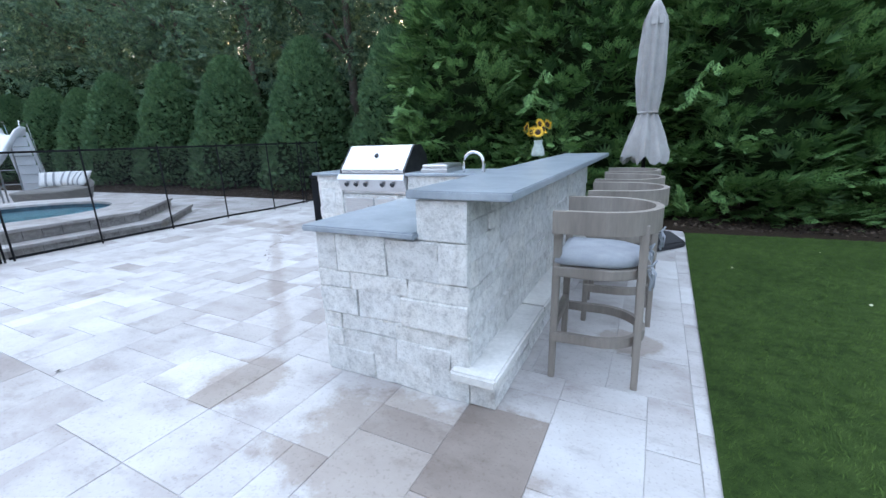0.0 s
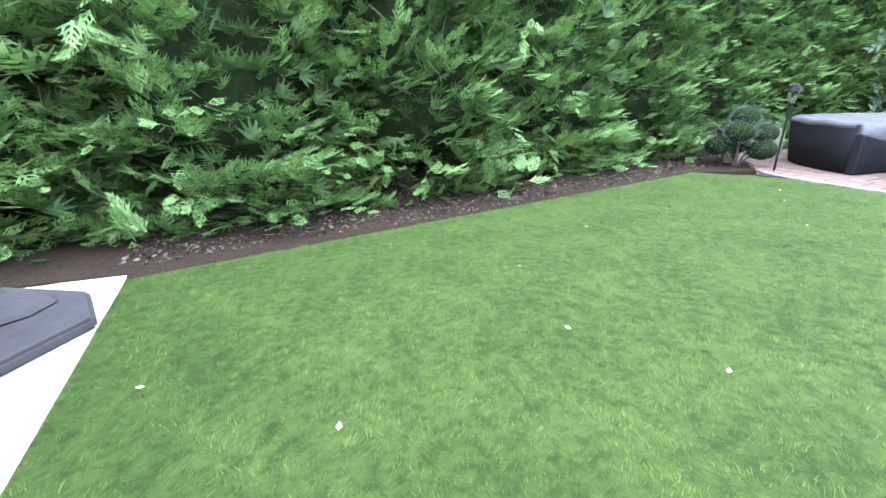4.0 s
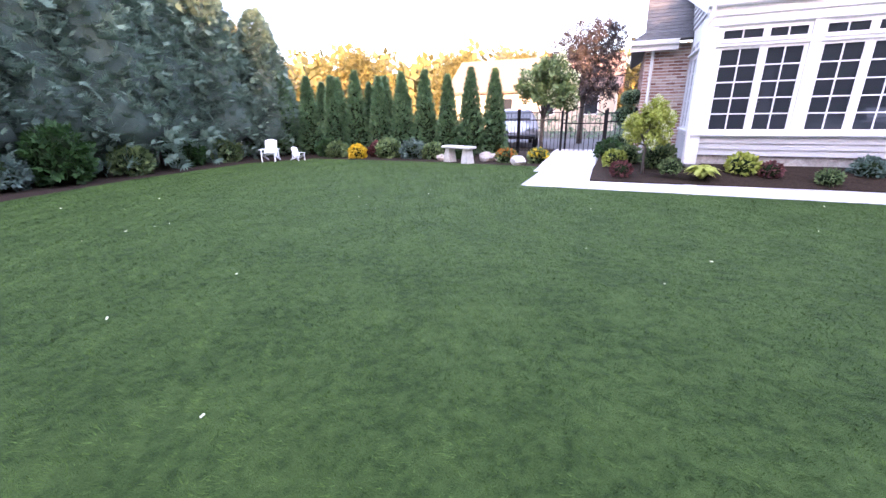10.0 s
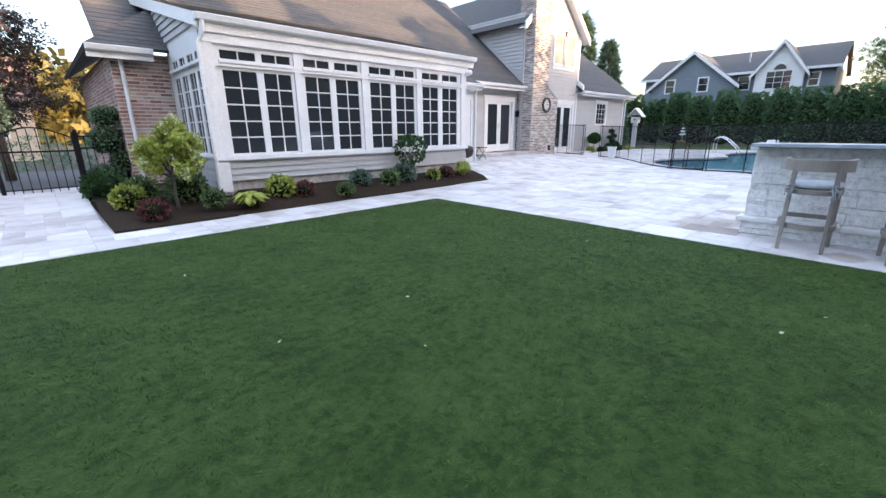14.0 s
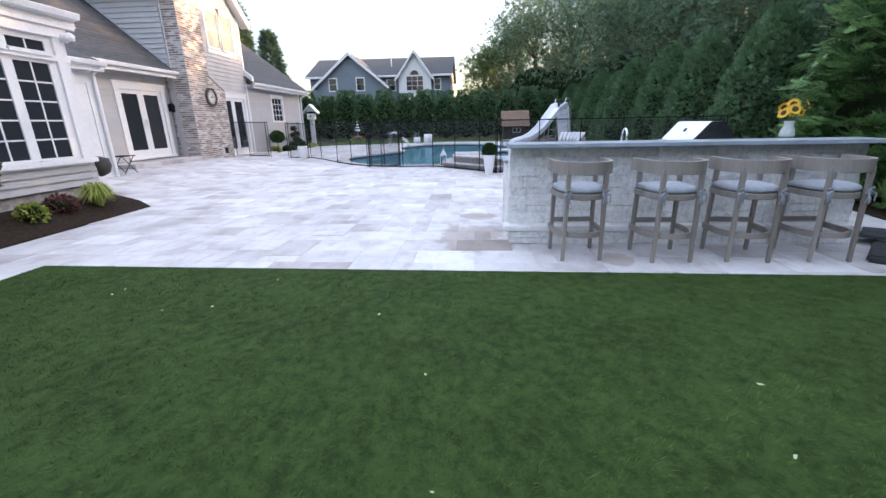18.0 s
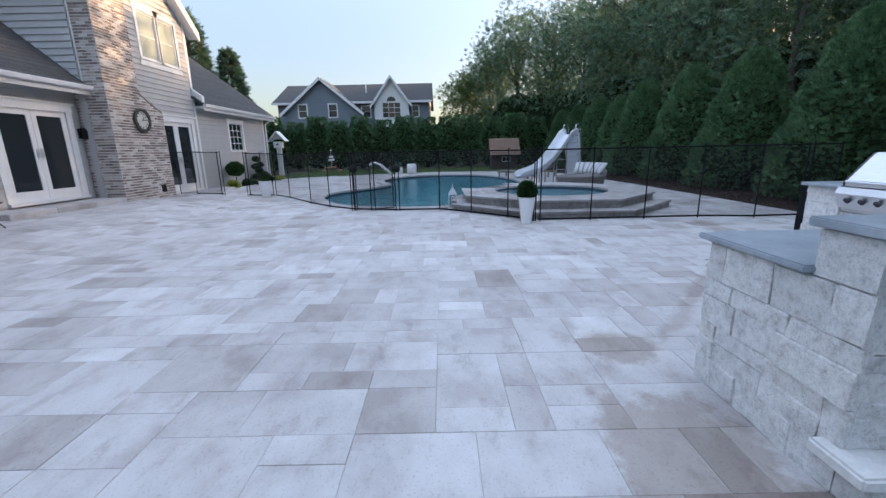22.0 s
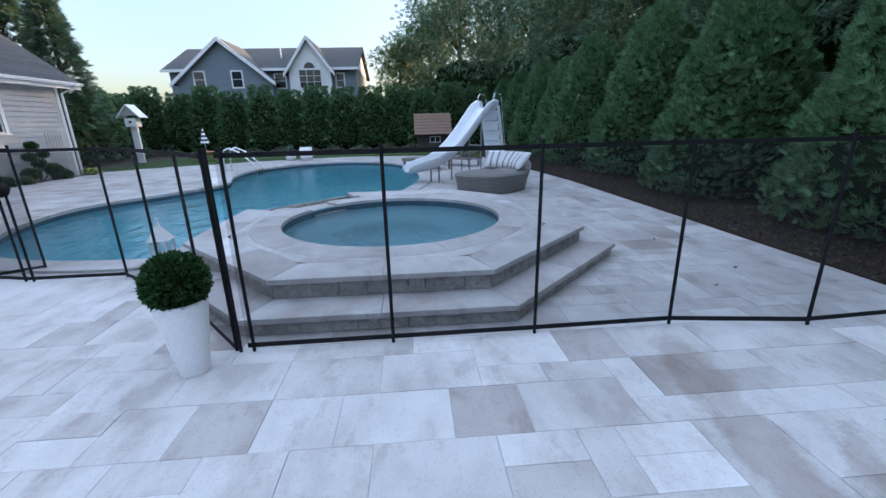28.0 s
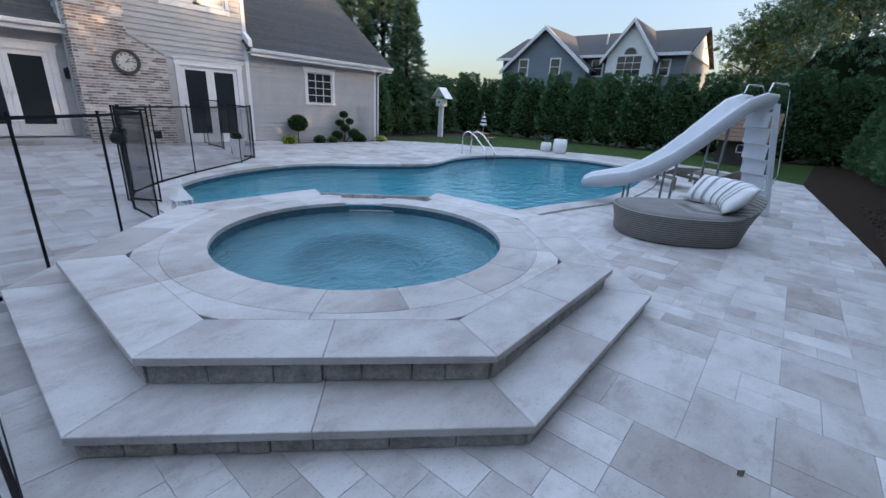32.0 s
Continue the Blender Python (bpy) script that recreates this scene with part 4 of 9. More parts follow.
def bar():
    t = thing("outdoor_bar", "pale rough stone outdoor bar counter with raised ledge", "outdoor kitchen", at=(0, 0, 0))
    # high wall, low cabinet run, ledge for feet
    part("bar_wall", bx(-0.97, -0.735, BAR_Y0 + 0.03, BAR_Y1 - 0.03, 0, BAR_T - 0.045), M_MORTAR, t)
    part("cabinet_run", bx(-1.62, -0.97, BAR_Y0 + 0.03, 4.7, 0, LOW_T - 0.04), M_MORTAR, t)
    part("foot_wall", bx(-0.735, -0.60, BAR_Y0 + 0.05, BAR_Y1 - 0.03, 0, 0.145), M_MORTAR, t)
    for i in range(4):
        y0, y1 = BAR_Y0 + (BAR_Y1 - BAR_Y0) * i / 4, BAR_Y0 + (BAR_Y1 - BAR_Y0) * (i + 1) / 4
        part("foot_slab", bx(-0.80, -0.555, y0 + 0.003 - (0.05 if i == 0 else 0), y1 - 0.003, 0.145, 0.205, 0.012, 2), M_LIMESTONE, t, "thick pale limestone slab")
    end = pose(-1.64, BAR_Y0 + 0.03, 0)
    ashlar(t, 0.0, 0.925, 0.0, LOW_T - 0.045, end, 11)
    ashlar(t, 0.927, 1.06, 0.0, 0.145, end, 17)
    ashlar(t, 0.66, 0.925, LOW_T - 0.04, BAR_T - 0.05, end, 12)
    ashlar(t, 0.0, BAR_Y1 - BAR_Y0 - 0.06, 0.205, BAR_T - 0.05, pose(-0.735, BAR_Y0 + 0.03, 0, 0, 0, 90), 13)
    ashlar(t, 0.0, BAR_Y1 - BAR_Y0 - 0.06, 0.0, 0.145, pose(-0.60, BAR_Y0 + 0.05, 0, 0, 0, 90), 14)
    ashlar(t, 0.0, 2.92, 0.0, LOW_T - 0.045, pose(-1.62, 4.7, 0, 0, 0, -90), 15)
    ashlar(t, 0.0, 0.2, 0.0, BAR_T - 0.05, pose(-0.735, BAR_Y1 - 0.03, 0, 0, 0, 180), 16)
    bm = bx(-1.015, -0.49, BAR_Y0 - 0.015, BAR_Y1 + 0.09, BAR_T - 0.042, BAR_T - 0.002, 0.006, 2)
    part("bar_top", bm, M_COUNTER, t, "smooth blue-grey stone bar top")
    part("low_top", bx(-1.70, -0.972, BAR_Y0 - 0.03, 4.665, LOW_T - 0.035, LOW_T, 0.008, 2), M_COUNTER, t, "smooth blue-grey stone worktop")
    return t


bar()


def grill_island():
    t = thing("grill_counter", "rough stone grill counter with blue-grey worktop", "outdoor kitchen", at=(0, 0, 0))
    y0, y1 = 4.70, 5.40
    part("counter_wall", bx(-4.42, -3.99, y0 + 0.03, y1, 0, LOW_T - 0.02), M_MORTAR, t)
    part("counter_wall", bx(-2.87, -0.99, y0 + 0.03, y1, 0, LOW_T - 0.02), M_MORTAR, t)
    part("counter_wall", bx(-3.99, -2.87, y0 + 0.06, y1, 0, 0.62), M_MORTAR, t)
    ashlar(t, 0.0, 0.43, 0.0, LOW_T - 0.02, pose(-4.42, y0 + 0.03, 0), 21)
    ashlar(t, 0.0, 1.12, 0.0, 0.60, pose(-3.99, y0 + 0.06, 0), 22)
    ashlar(t, 0.0, 1.22, 0.0, LOW_T - 0.02, pose(-2.87, y0 + 0.03, 0), 23)
    ashlar(t, 0.0, 0.68, 0.0, LOW_T - 0.02, pose(-4.42, y1, 0, 0, 0, -90), 24)
    part("worktop", bx(-4.50, -3.97, y0 - 0.03, y1 + 0.04, LOW_T - 0.02, LOW_T + 0.02, 0.008), M_COUNTER, t, "blue-grey stone worktop")
    part("worktop", bx(-2.89, -1.0, y0 - 0.03, y1 + 0.04, LOW_T - 0.02, LOW_T + 0.02, 0.008), M_COUNTER, t, "blue-grey stone worktop")
    for x0, x1 in ((-3.93, -3.45), (-3.41, -2.93)):
        d = part("access_door", bx(x0, x1, y0 - 0.0, y0 + 0.05, 0.10, 0.56, 0.01), M_STEEL, t, "stainless access door")
        bm = bmesh.new()
        hx = x1 - 0.06 if x0 < -3.5 else x0 + 0.06
        tube(bm, [(hx, y0 - 0.03, 0.2), (hx, y0 - 0.03, 0.46)], 0.009)
        part("handle", bm, M_CHROME, d)
    return t


grill_island()


def grill():
    t = thing("gas_grill", "stainless steel built-in gas grill with closed hood", "grill", at=(-3.43, 5.05, 0.62))
    t.matrix_basis = t.matrix_basis @ Matrix.Diagonal((0.90, 1, 1, 1))
    part("body", bx(-0.60, 0.60, -0.34, 0.30, 0.0, 0.27, 0.01), M_STEEL, t)
    # sloping control panel
    bm = bmesh.new()
    prof = [(-0.36, 0.04), (-0.43, 0.20), (-0.40, 0.27), (-0.30, 0.27), (-0.30, 0.04)]
    a = [bm.verts.new((-0.61, y, z)) for y, z in prof]
    b = [bm.verts.new((0.61, y, z)) for y, z in prof]
    bm.faces.new(a)
    bm.faces.new(b[::-1])
    for i in range(5):
        bm.faces.new((a[i], b[i], b[(i + 1) % 5], a[(i + 1) % 5]))
    bmesh.ops.recalc_face_normals(bm, faces=bm.faces[:])
    part("control_panel", bm, M_STEEL, t)
    for i in range(5):
        bm = bmesh.new()
        lathe(bm, [(0.030, 0.0), (0.030, 0.012), (0.024, 0.014), (0.022, 0.045), (0.0, 0.046)], 14)
        x = -0.44 + 0.18 * i + (0.13 if i > 2 else 0)
        part("knob", bm, M_DARKSTEEL, t, "dark steel control knob", True, pose(x, -0.405, 0.125, 67))
    bm = bmesh.new()
    prof = [(-0.36, 0.28), (-0.365, 0.32), (-0.345, 0.345), (-0.10, 0.625), (-0.07, 0.64), (0.10, 0.64), (0.24, 0.50), (0.30, 0.28)]
    a = [bm.verts.new((-0.57, y, z)) for y, z in prof]
    b = [bm.verts.new((0.57, y, z)) for y, z in prof]
    for i in range(7):
        bm.faces.new((a[i], b[i], b[i + 1], a[i + 1]))
    bm.faces.new((a[7], b[7], b[0], a[0]))
    bmesh.ops.recalc_face_normals(bm, faces=bm.faces[:])
    part("hood", bm, M_STEEL, t, "slanted stainless hood")
    for s in (-1, 1):
        bm = bmesh.new()
        a = [bm.verts.new((s * 0.57, y, z)) for y, z in prof]
        b = [bm.verts.new((s * 0.60, y, z)) for y, z in prof]
        bm.faces.new(a)
        bm.faces.new(b)
        for i in range(8):
            bm.faces.new((a[i], b[i], b[(i + 1) % 8], a[(i + 1) % 8]))
        bmesh.ops.recalc_face_normals(bm, faces=bm.faces[:])
        part("hood_side", bm, M_DARKSTEEL, t, "black hood end cap")
    bm = bmesh.new()
    tube(bm, [(-0.5, -0.37, 0.33), (-0.5, -0.42, 0.335), (0.5, -0.42, 0.335), (0.5, -0.37, 0.33)], 0.014)
    part("handle", bm, M_CHROME, t)
    bm = bmesh.new()
    lathe(bm, [(0.035, 0), (0.035, 0.012), (0.0, 0.014)], 16)
    part("thermometer", bm, M_DARKSTEEL, t, "round dial", True, pose(0.0, -0.205, 0.508, 49))
    # side burner
    u = thing("side_burner", "small stainless side burner with lid", "burner", at=(-2.50, 5.02, LOW_T + 0.02))
    part("body", bx(-0.19, 0.19, -0.26, 0.24, 0.0, 0.05, 0.006), M_STEEL, u)
    part("lid", bx(-0.18, 0.18, -0.24, 0.22, 0.055, 0.10, 0.012), M_STEEL, u)


grill()


def stool():
    t = thing("bar_stool", "weathered teak bar stool with curved back and grey seat cushion", "bar stool", "stools along the bar")
    R = 0.235
    legs = [(-0.20, -0.20), (-0.20, 0.20), (0.20, -0.17), (0.20, 0.17)]
    for i, (x, y) in enumerate(legs):
        top = 0.85 if i < 2 else 0.885
        bm = bmesh.new()
        w = 0.021
        sp = 1.06
        lo = [(x * sp + a * 0.8, y * sp + b * 0.8, 0.0) for a, b in ((-w, -w), (w, -w), (w, w), (-w, w))]
        hi = [(x + a, y + b, top) for a, b in ((-w, -w), (w, -w), (w, w), (-w, w))]
        va, vb = [bm.verts.new(p) for p in lo], [bm.verts.new(p) for p in hi]
        bm.faces.new(va[::-1])
        bm.faces.new(vb)
        for k in range(4):
            bm.faces.new((va[k], va[(k + 1) % 4], vb[(k + 1) % 4], vb[k]))
        bmesh.ops.bevel(bm, geom=bm.edges[:], offset=0.005, segments=1, affect="EDGES")
        part("leg", bm, M_TEAK, t)

    def bent(name, a0, a1, r, w, z, h, n=18):
        bm = bmesh.new()
        pts = [(r * math.cos(a), r * math.sin(a), z) for a in (math.radians(a0 + (a1 - a0) * i / n) for i in range(n + 1))]
        pts = [(-0.22, pts[0][1], z)] + pts + [(-0.22, pts[-1][1], z)]
        strip(bm, pts, w, h)
        bmesh.ops.bevel(bm, geom=[e for e in bm.edges if e.calc_face_angle(0) > 1.2], offset=0.006, segments=1, affect="EDGES")
        return part(name, bm, M_TEAK, t)
    bent("backrest", -95, 95, 0.262, 0.036, 0.838, 0.115)
    bent("foot_rail", -88, 88, 0.232, 0.028, 0.235, 0.052)
    bm = bmesh.new()
    box(bm, -0.225, -0.19, -0.2, 0.2, 0.30, 0.345)
    part("front_rail", bm, M_TEAK, t)
    # seat ring and cushion, D-shaped
    D = [(0.245 * math.cos(a), 0.235 * math.sin(a)) for a in (math.radians(-90 + 15 * i) for i in range(13))]
    D = D + [(-0.22, 0.235), (-0.22, -0.235)]
    bm = bmesh.new()
    prism(bm, D, 0.60, 0.655)
    bmesh.ops.bevel(bm, geom=bm.edges[:], offset=0.006, segments=1, affect="EDGES")
    part("seat", bm, M_TEAK, t)
    bm = bmesh.new()
    lv = [(0.80, 0.657), (0.94, 0.664), (0.97, 0.685), (0.93, 0.708), (0.75, 0.722), (0.3, 0.728)]
    rws = [[bm.verts.new((x * k, y * k, z)) for x, y in D] for k, z in lv]
    for a, b in zip(rws, rws[1:]):
        for i in range(len(D)):
            bm.faces.new((a[i], a[(i + 1) % len(D)], b[(i + 1) % len(D)], b[i]))
    bm.faces.new(rws[0][::-1])
    bm.faces.new(rws[-1])
    part("cushion", bm, M_CUSHION, t, "light grey seat cushion", True)
    for s in (-1, 1):
        bm = bmesh.new()
        c = Vector((0.215, s * 0.165, 0.675))
        tube(bm, [c, c + Vector((0.03, s * 0.03, 0.015)), c + Vector((0.045, s * 0.01, 0.035)), c + Vector((0.03, -s * 0.02, 0.01)), c + Vector((0.035, 0, -0.06)), c + Vector((0.03, s * 0.01, -0.12))], 0.006, 6)
        tube(bm, [c + Vector((0.03, 0, 0)), c + Vector((0.045, s * 0.04, -0.02)), c + Vector((0.04, s * 0.045, -0.09))], 0.006, 6)
        part("cushion_tie", bm, M_CUSHION, t, "grey tied cord", True)
    # cushion ties knotted round the back legs
    for y in (-0.17, 0.17):
        bm = bmesh.new()
        for sg in (-1, 1):
            tube(bm, [(0.225, y, 0.655), (0.245, y + 0.02 * sg, 0.665), (0.25, y + 0.045 * sg, 0.655), (0.24, y + 0.02 * sg, 0.645), (0.228, y, 0.65)], 0.005, 5)
            tube(bm, [(0.228, y, 0.652), (0.246, y + 0.012 * sg, 0.61), (0.24, y + 0.02 * sg, 0.565)], 0.005, 5)
        part("cushion_tie", bm, M_CUSHION, t, "knotted grey tie")
    return t


first = stool()
first.matrix_basis = pose(-0.195, 2.385, 0, 0, 0, 2)
for k, (x, y, r) in enumerate(((-0.155, 3.21, 4), (-0.175, 3.94, -3), (-0.20, 4.67, 2))):
    copy_thing(first, pose(x, y, 0, 0, 0, r))


# ---------- house ----------
def wall_grid(bm, length, z0, z1, holes, depth):
    xs = sorted({0.0, length, *[h[0] for h in holes], *[h[1] for h in holes]})
    zs = sorted({z0, z1, *[h[2] for h in holes], *[h[3] for h in holes]})
    for xa, xb in zip(xs, xs[1:]):
        for za, zb in zip(zs, zs[1:]):
            xm, zm = (xa + xb) / 2, (za + zb) / 2
            if zm > z1 or zm < z0 or any(h[0] < xm < h[1] and h[2] < zm < h[3] for h in holes):
                continue
            box(bm, xa, xb, 0.0, depth, za, zb)


def clapboard(parent, name, m, length, z0, z1, holes=(), depth=0.14, clip=None, step=0.15, mat=None):
    """A wall with lapped boards on its face (local -y), open at the holes (u0, u1, z0, z1); clip(z) narrows it to a gable."""
    bm = bmesh.new()
    if clip is None:
        wall_grid(bm, length, z0, z1, holes, depth)
    else:
        z = z0
        while z < z1:
            zz = min(z + step, z1)
            a, b = clip((z + zz) / 2)
            if b - a > 0.02:
                cuts = [h for h in holes if h[2] < (z + zz) / 2 < h[3]]
                at = a
                for h in sorted(cuts):
                    box(bm, at, h[0], 0.0, depth, z, zz)
                    at = h[1]
                box(bm, at, b, 0.0, depth, z, zz)
            z = zz
    w = part(name, bm, mat or M_SIDING, parent, m=m)
    z = z0
    while z < z1 - 0.03:
        zz = min(z + step, z1)
        mid = (z + zz) / 2
        a, b = clip(mid) if clip else (0.0, length)
        spans, at = [], a
        for h in sorted(h for h in holes if h[2] < mid < h[3]):
            spans.append((at, h[0]))
            at = h[1]
        spans.append((at, b))
        for s, e in spans:
            if e - s < 0.04:
                continue
            bm = bmesh.new()
            v = [bm.verts.new(p) for p in ((s, -0.032, z), (e, -0.032, z), (e, -0.006, zz), (s, -0.006, zz), (s, 0.0, z), (e, 0.0, z), (e, 0.0, zz), (s, 0.0, zz))]
            for f in ((0, 1, 2, 3), (1, 0, 4, 5), (3, 2, 6, 7), (0, 3, 7, 4), (2, 1, 5, 6)):
                bm.faces.new([v[i] for i in f])
            part("siding_board", bm, mat or M_SIDING, w)
        z = zz
    return w


def window(parent, m, u0, u1, z0, z1, cols, rows, trim=0.09, sash=0.045, head=True, name="window", label="white framed window with divided panes", glass=None):
    """A window in a hole: trim round it, sash, muntins, panes."""
    bm = bmesh.new()
    if trim:
        for a in ((u0 - trim, u0, z0 - trim * 0.4, z1), (u1, u1 + trim, z0 - trim * 0.4, z1), (u0 - trim - (0.03 if head else 0), u1 + trim + (0.03 if head else 0), z1, z1 + trim * (1.25 if head else 1))):
            box(bm, a[0], a[1], -0.038, 0.0, a[2], a[3])
        if head:
            box(bm, u0 - trim - 0.06, u1 + trim + 0.06, -0.06, 0.0, z1 + trim * 1.25, z1 + trim * 1.25 + 0.03)
    else:
        box(bm, u0 - 0.012, u1 + 0.012, -0.012, 0.0, z0 - 0.012, z0)
    w = part(name, bm, M_TRIM, parent, label, m=m)
    bm = bmesh.new()
    box(bm, u0 - trim - 0.02, u1 + trim + 0.02, -0.065, 0.02, z0 - 0.045, z0 - 0.0)
    part("sill", bm, M_TRIM, w)
    bm = bmesh.new()
    box(bm, u0, u0 + sash, 0.0, 0.05, z0, z1)
    box(bm, u1 - sash, u1, 0.0, 0.05, z0, z1)
    box(bm, u0 + sash, u1 - sash, 0.0, 0.05, z0, z0 + sash)
    box(bm, u0 + sash, u1 - sash, 0.0, 0.05, z1 - sash, z1)
    part("sash", bm, M_TRIM, w)
    a, b, c, d = u0 + sash, u1 - sash, z0 + sash, z1 - sash
    for i in range(1, cols):
        x = a + (b - a) * i / cols
        part("muntin", bx(x - 0.011, x + 0.011, 0.012, 0.03, c, d), M_TRIM, w)
    for i in range(1, rows):
        z = c + (d - c) * i / rows
        part("muntin", bx(a, b, 0.010, 0.032, z - 0.011, z + 0.011), M_TRIM, w)
    pm = None
    for i in range(cols):
        for j in range(rows):
            x, z, pw, ph = a + (b - a) * i / cols, c + (d - c) * j / rows, (b - a) / cols, (d - c) / rows
            if pm is None:
                pm = mesh_of(bx(0, pw, 0.020, 0.026, 0, ph), "pane", glass or M_GLASS)
            part("pane", pm, None, w, m=pose(x, 0, z))
    return w


def french_door(parent, m, u0, u1, z0, z1, label):
    """Two glazed leaves in white trim, with handles."""
    bm = bmesh.new()
    t = 0.15
    box(bm, u0 - t, u0, -0.05, 0.0, z0 - 0.05, z1)
    box(bm, u1, u1 + t, -0.05, 0.0, z0 - 0.05, z1)
    box(bm, u0 - t - 0.02, u1 + t + 0.02, -0.055, 0.0, z1, z1 + 0.17)
    box(bm, u0 - t - 0.07, u1 + t + 0.07, -0.085, 0.0, z1 + 0.17, z1 + 0.21)
    d = part("door", bm, M_TRIM, parent, label, m=m)
    part("threshold", bx(u0 - t, u1 + t, -0.10, 0.03, z0 - 0.06, z0), M_TRIM, d)
    mid = (u0 + u1) / 2
    for a, b, s in ((u0, mid - 0.003, 1), (mid + 0.003, u1, -1)):
        bm = bmesh.new()
        st = 0.115
        box(bm, a, a + st, 0.0, 0.045, z0, z1)
        box(bm, b - st, b, 0.0, 0.045, z0, z1)
        box(bm, a + st, b - st, 0.0, 0.045, z0, z0 + 0.22)
        box(bm, a + st, b - st, 0.0, 0.045, z1 - 0.12, z1)
        part("leaf", bm, M_TRIM, d, "white glazed door leaf")
        part("pane", bx(a + st, b - st, 0.018, 0.026, z0 + 0.22, z1 - 0.12), M_GLASS, d)
        bm = bmesh.new()
        hx = b - 0.05 if s > 0 else a + 0.05
        box(bm, hx - 0.018, hx + 0.018, -0.012, 0.0, z0 + 0.88, z0 + 1.12)
        tube(bm, [(hx, -0.012, z0 + 0.95), (hx, -0.05, z0 + 0.95), (hx - s * 0.0, -0.055, z0 + 1.10)], 0.008)
        part("handle", bm, M_STEEL, d, "brushed metal handle")
    return d


def roof_plane(parent, a, b, c, d, thick=0.06, rows=True):
    """A shingled slope: a to b along the eave, c above b, d above a; courses of shingles proud of it."""
    a, b, c, d = (Vector(p) for p in (a, b, c, d))
    n = (b - a).cross(d - a).normalized()
    if n.z < 0:
        n = -n
    bm = bmesh.new()
    lo, hi = [bm.verts.new(p - n * thick) for p in (a, b, c, d)], [bm.verts.new(p) for p in (a, b, c, d)]
    bm.faces.new(hi)
    bm.faces.new(lo[::-1])
    for i in range(4):
        bm.faces.new((lo[i], lo[(i + 1) % 4], hi[(i + 1) % 4], hi[i]))
    bmesh.ops.recalc_face_normals(bm, faces=bm.faces[:])
    r = part("roof", bm, M_SHINGLE, parent, "dark grey asphalt shingle roof")
    if rows:
        k = max(int((d - a).length / 0.16), 1)
        for i in range(k):
            f0, f1 = i / k, (i + 1) / k
            p, q, s, t = a.lerp(d, f0), b.lerp(c, f0), b.lerp(c, f1), a.lerp(d, f1)
            bm = bmesh.new()
            v = [bm.verts.new(x) for x in (p + n * 0.007, q + n * 0.007, s + n * 0.002, t + n * 0.002, p, q)]
            bm.faces.new(v[:4])
            bm.faces.new((v[4], v[5], v[1], v[0]))
            part("shingle_course", bm, M_SHINGLE, r)
    return r


def gutter(parent, p, q, label="white gutter"):
    """A trough and fascia along an eave."""
    p, q = Vector(p), Vector(q)
    d = (q - p).normalized()
    o = Vector((d.y, -d.x, 0))
    if o.y < 0 and abs(o.y) > abs(o.x):
        o = -o
    prof = [(0.0, 0.0), (0.10, 0.02), (0.125, 0.10), (0.11, 0.11), (0.0, 0.11), (-0.02, -0.10), (0.0, -0.10)]
    bm = bmesh.new()
    a = [bm.verts.new(p + o * x + Vector((0, 0, z))) for x, z in prof]
    b = [bm.verts.new(q + o * x + Vector((0, 0, z))) for x, z in prof]
    for i in range(len(prof)):
        j = (i + 1) % len(prof)
        bm.faces.new((a[i], b[i], b[j], a[j]))
    bm.faces.new(a)
    bm.faces.new(b)
    bmesh.ops.recalc_face_normals(bm, faces=bm.faces[:])
    return part("gutter", bm, M_TRIM, parent, label)


def brick_face(parent, m, x0, x1, z0, z1, mat, near=0, right=None, seed=1, bw=0.205, bh=0.068):
    """Courses of bricks on a face (local -y). The first `near` bricks are parts, the rest one part."""
    rng = random.Random(seed)
    proto = mesh_of(bx(0.005, bw - 0.005, -0.012, 0.01, 0.0095, bh - 0.0095, 0.003), "brick", mat)
    bm, made, z, k = bmesh.new(), 0, z0, 0
    while z < z1 - 0.02:
        xe = right(z + bh / 2) if right else x1
        x = x0 - (bw / 2 if k % 2 else 0)
        while x < xe - 0.03:
            a, b = max(x, x0), min(x + bw, xe)
            if b - a > 0.04:
                if b - a > bw - 0.01 and made < near and 0.1 < z < 2.6:
                    part("brick", proto, None, parent, m=m @ pose(x, rng.uniform(-0.004, 0.004), z))
                    made += 1
                else:
                    dy = rng.uniform(-0.004, 0.004)
                    box(bm, a + 0.005, b - 0.005, -0.010 + dy, 0.01, z + 0.0095, min(z + bh, z1) - 0.0095)
            x += bw
        z += bh
        k += 1
    w = part("brickwork", bm, mat, parent, "weathered whitewashed brick courses", m=m)
    w["kind"] = "stuff"


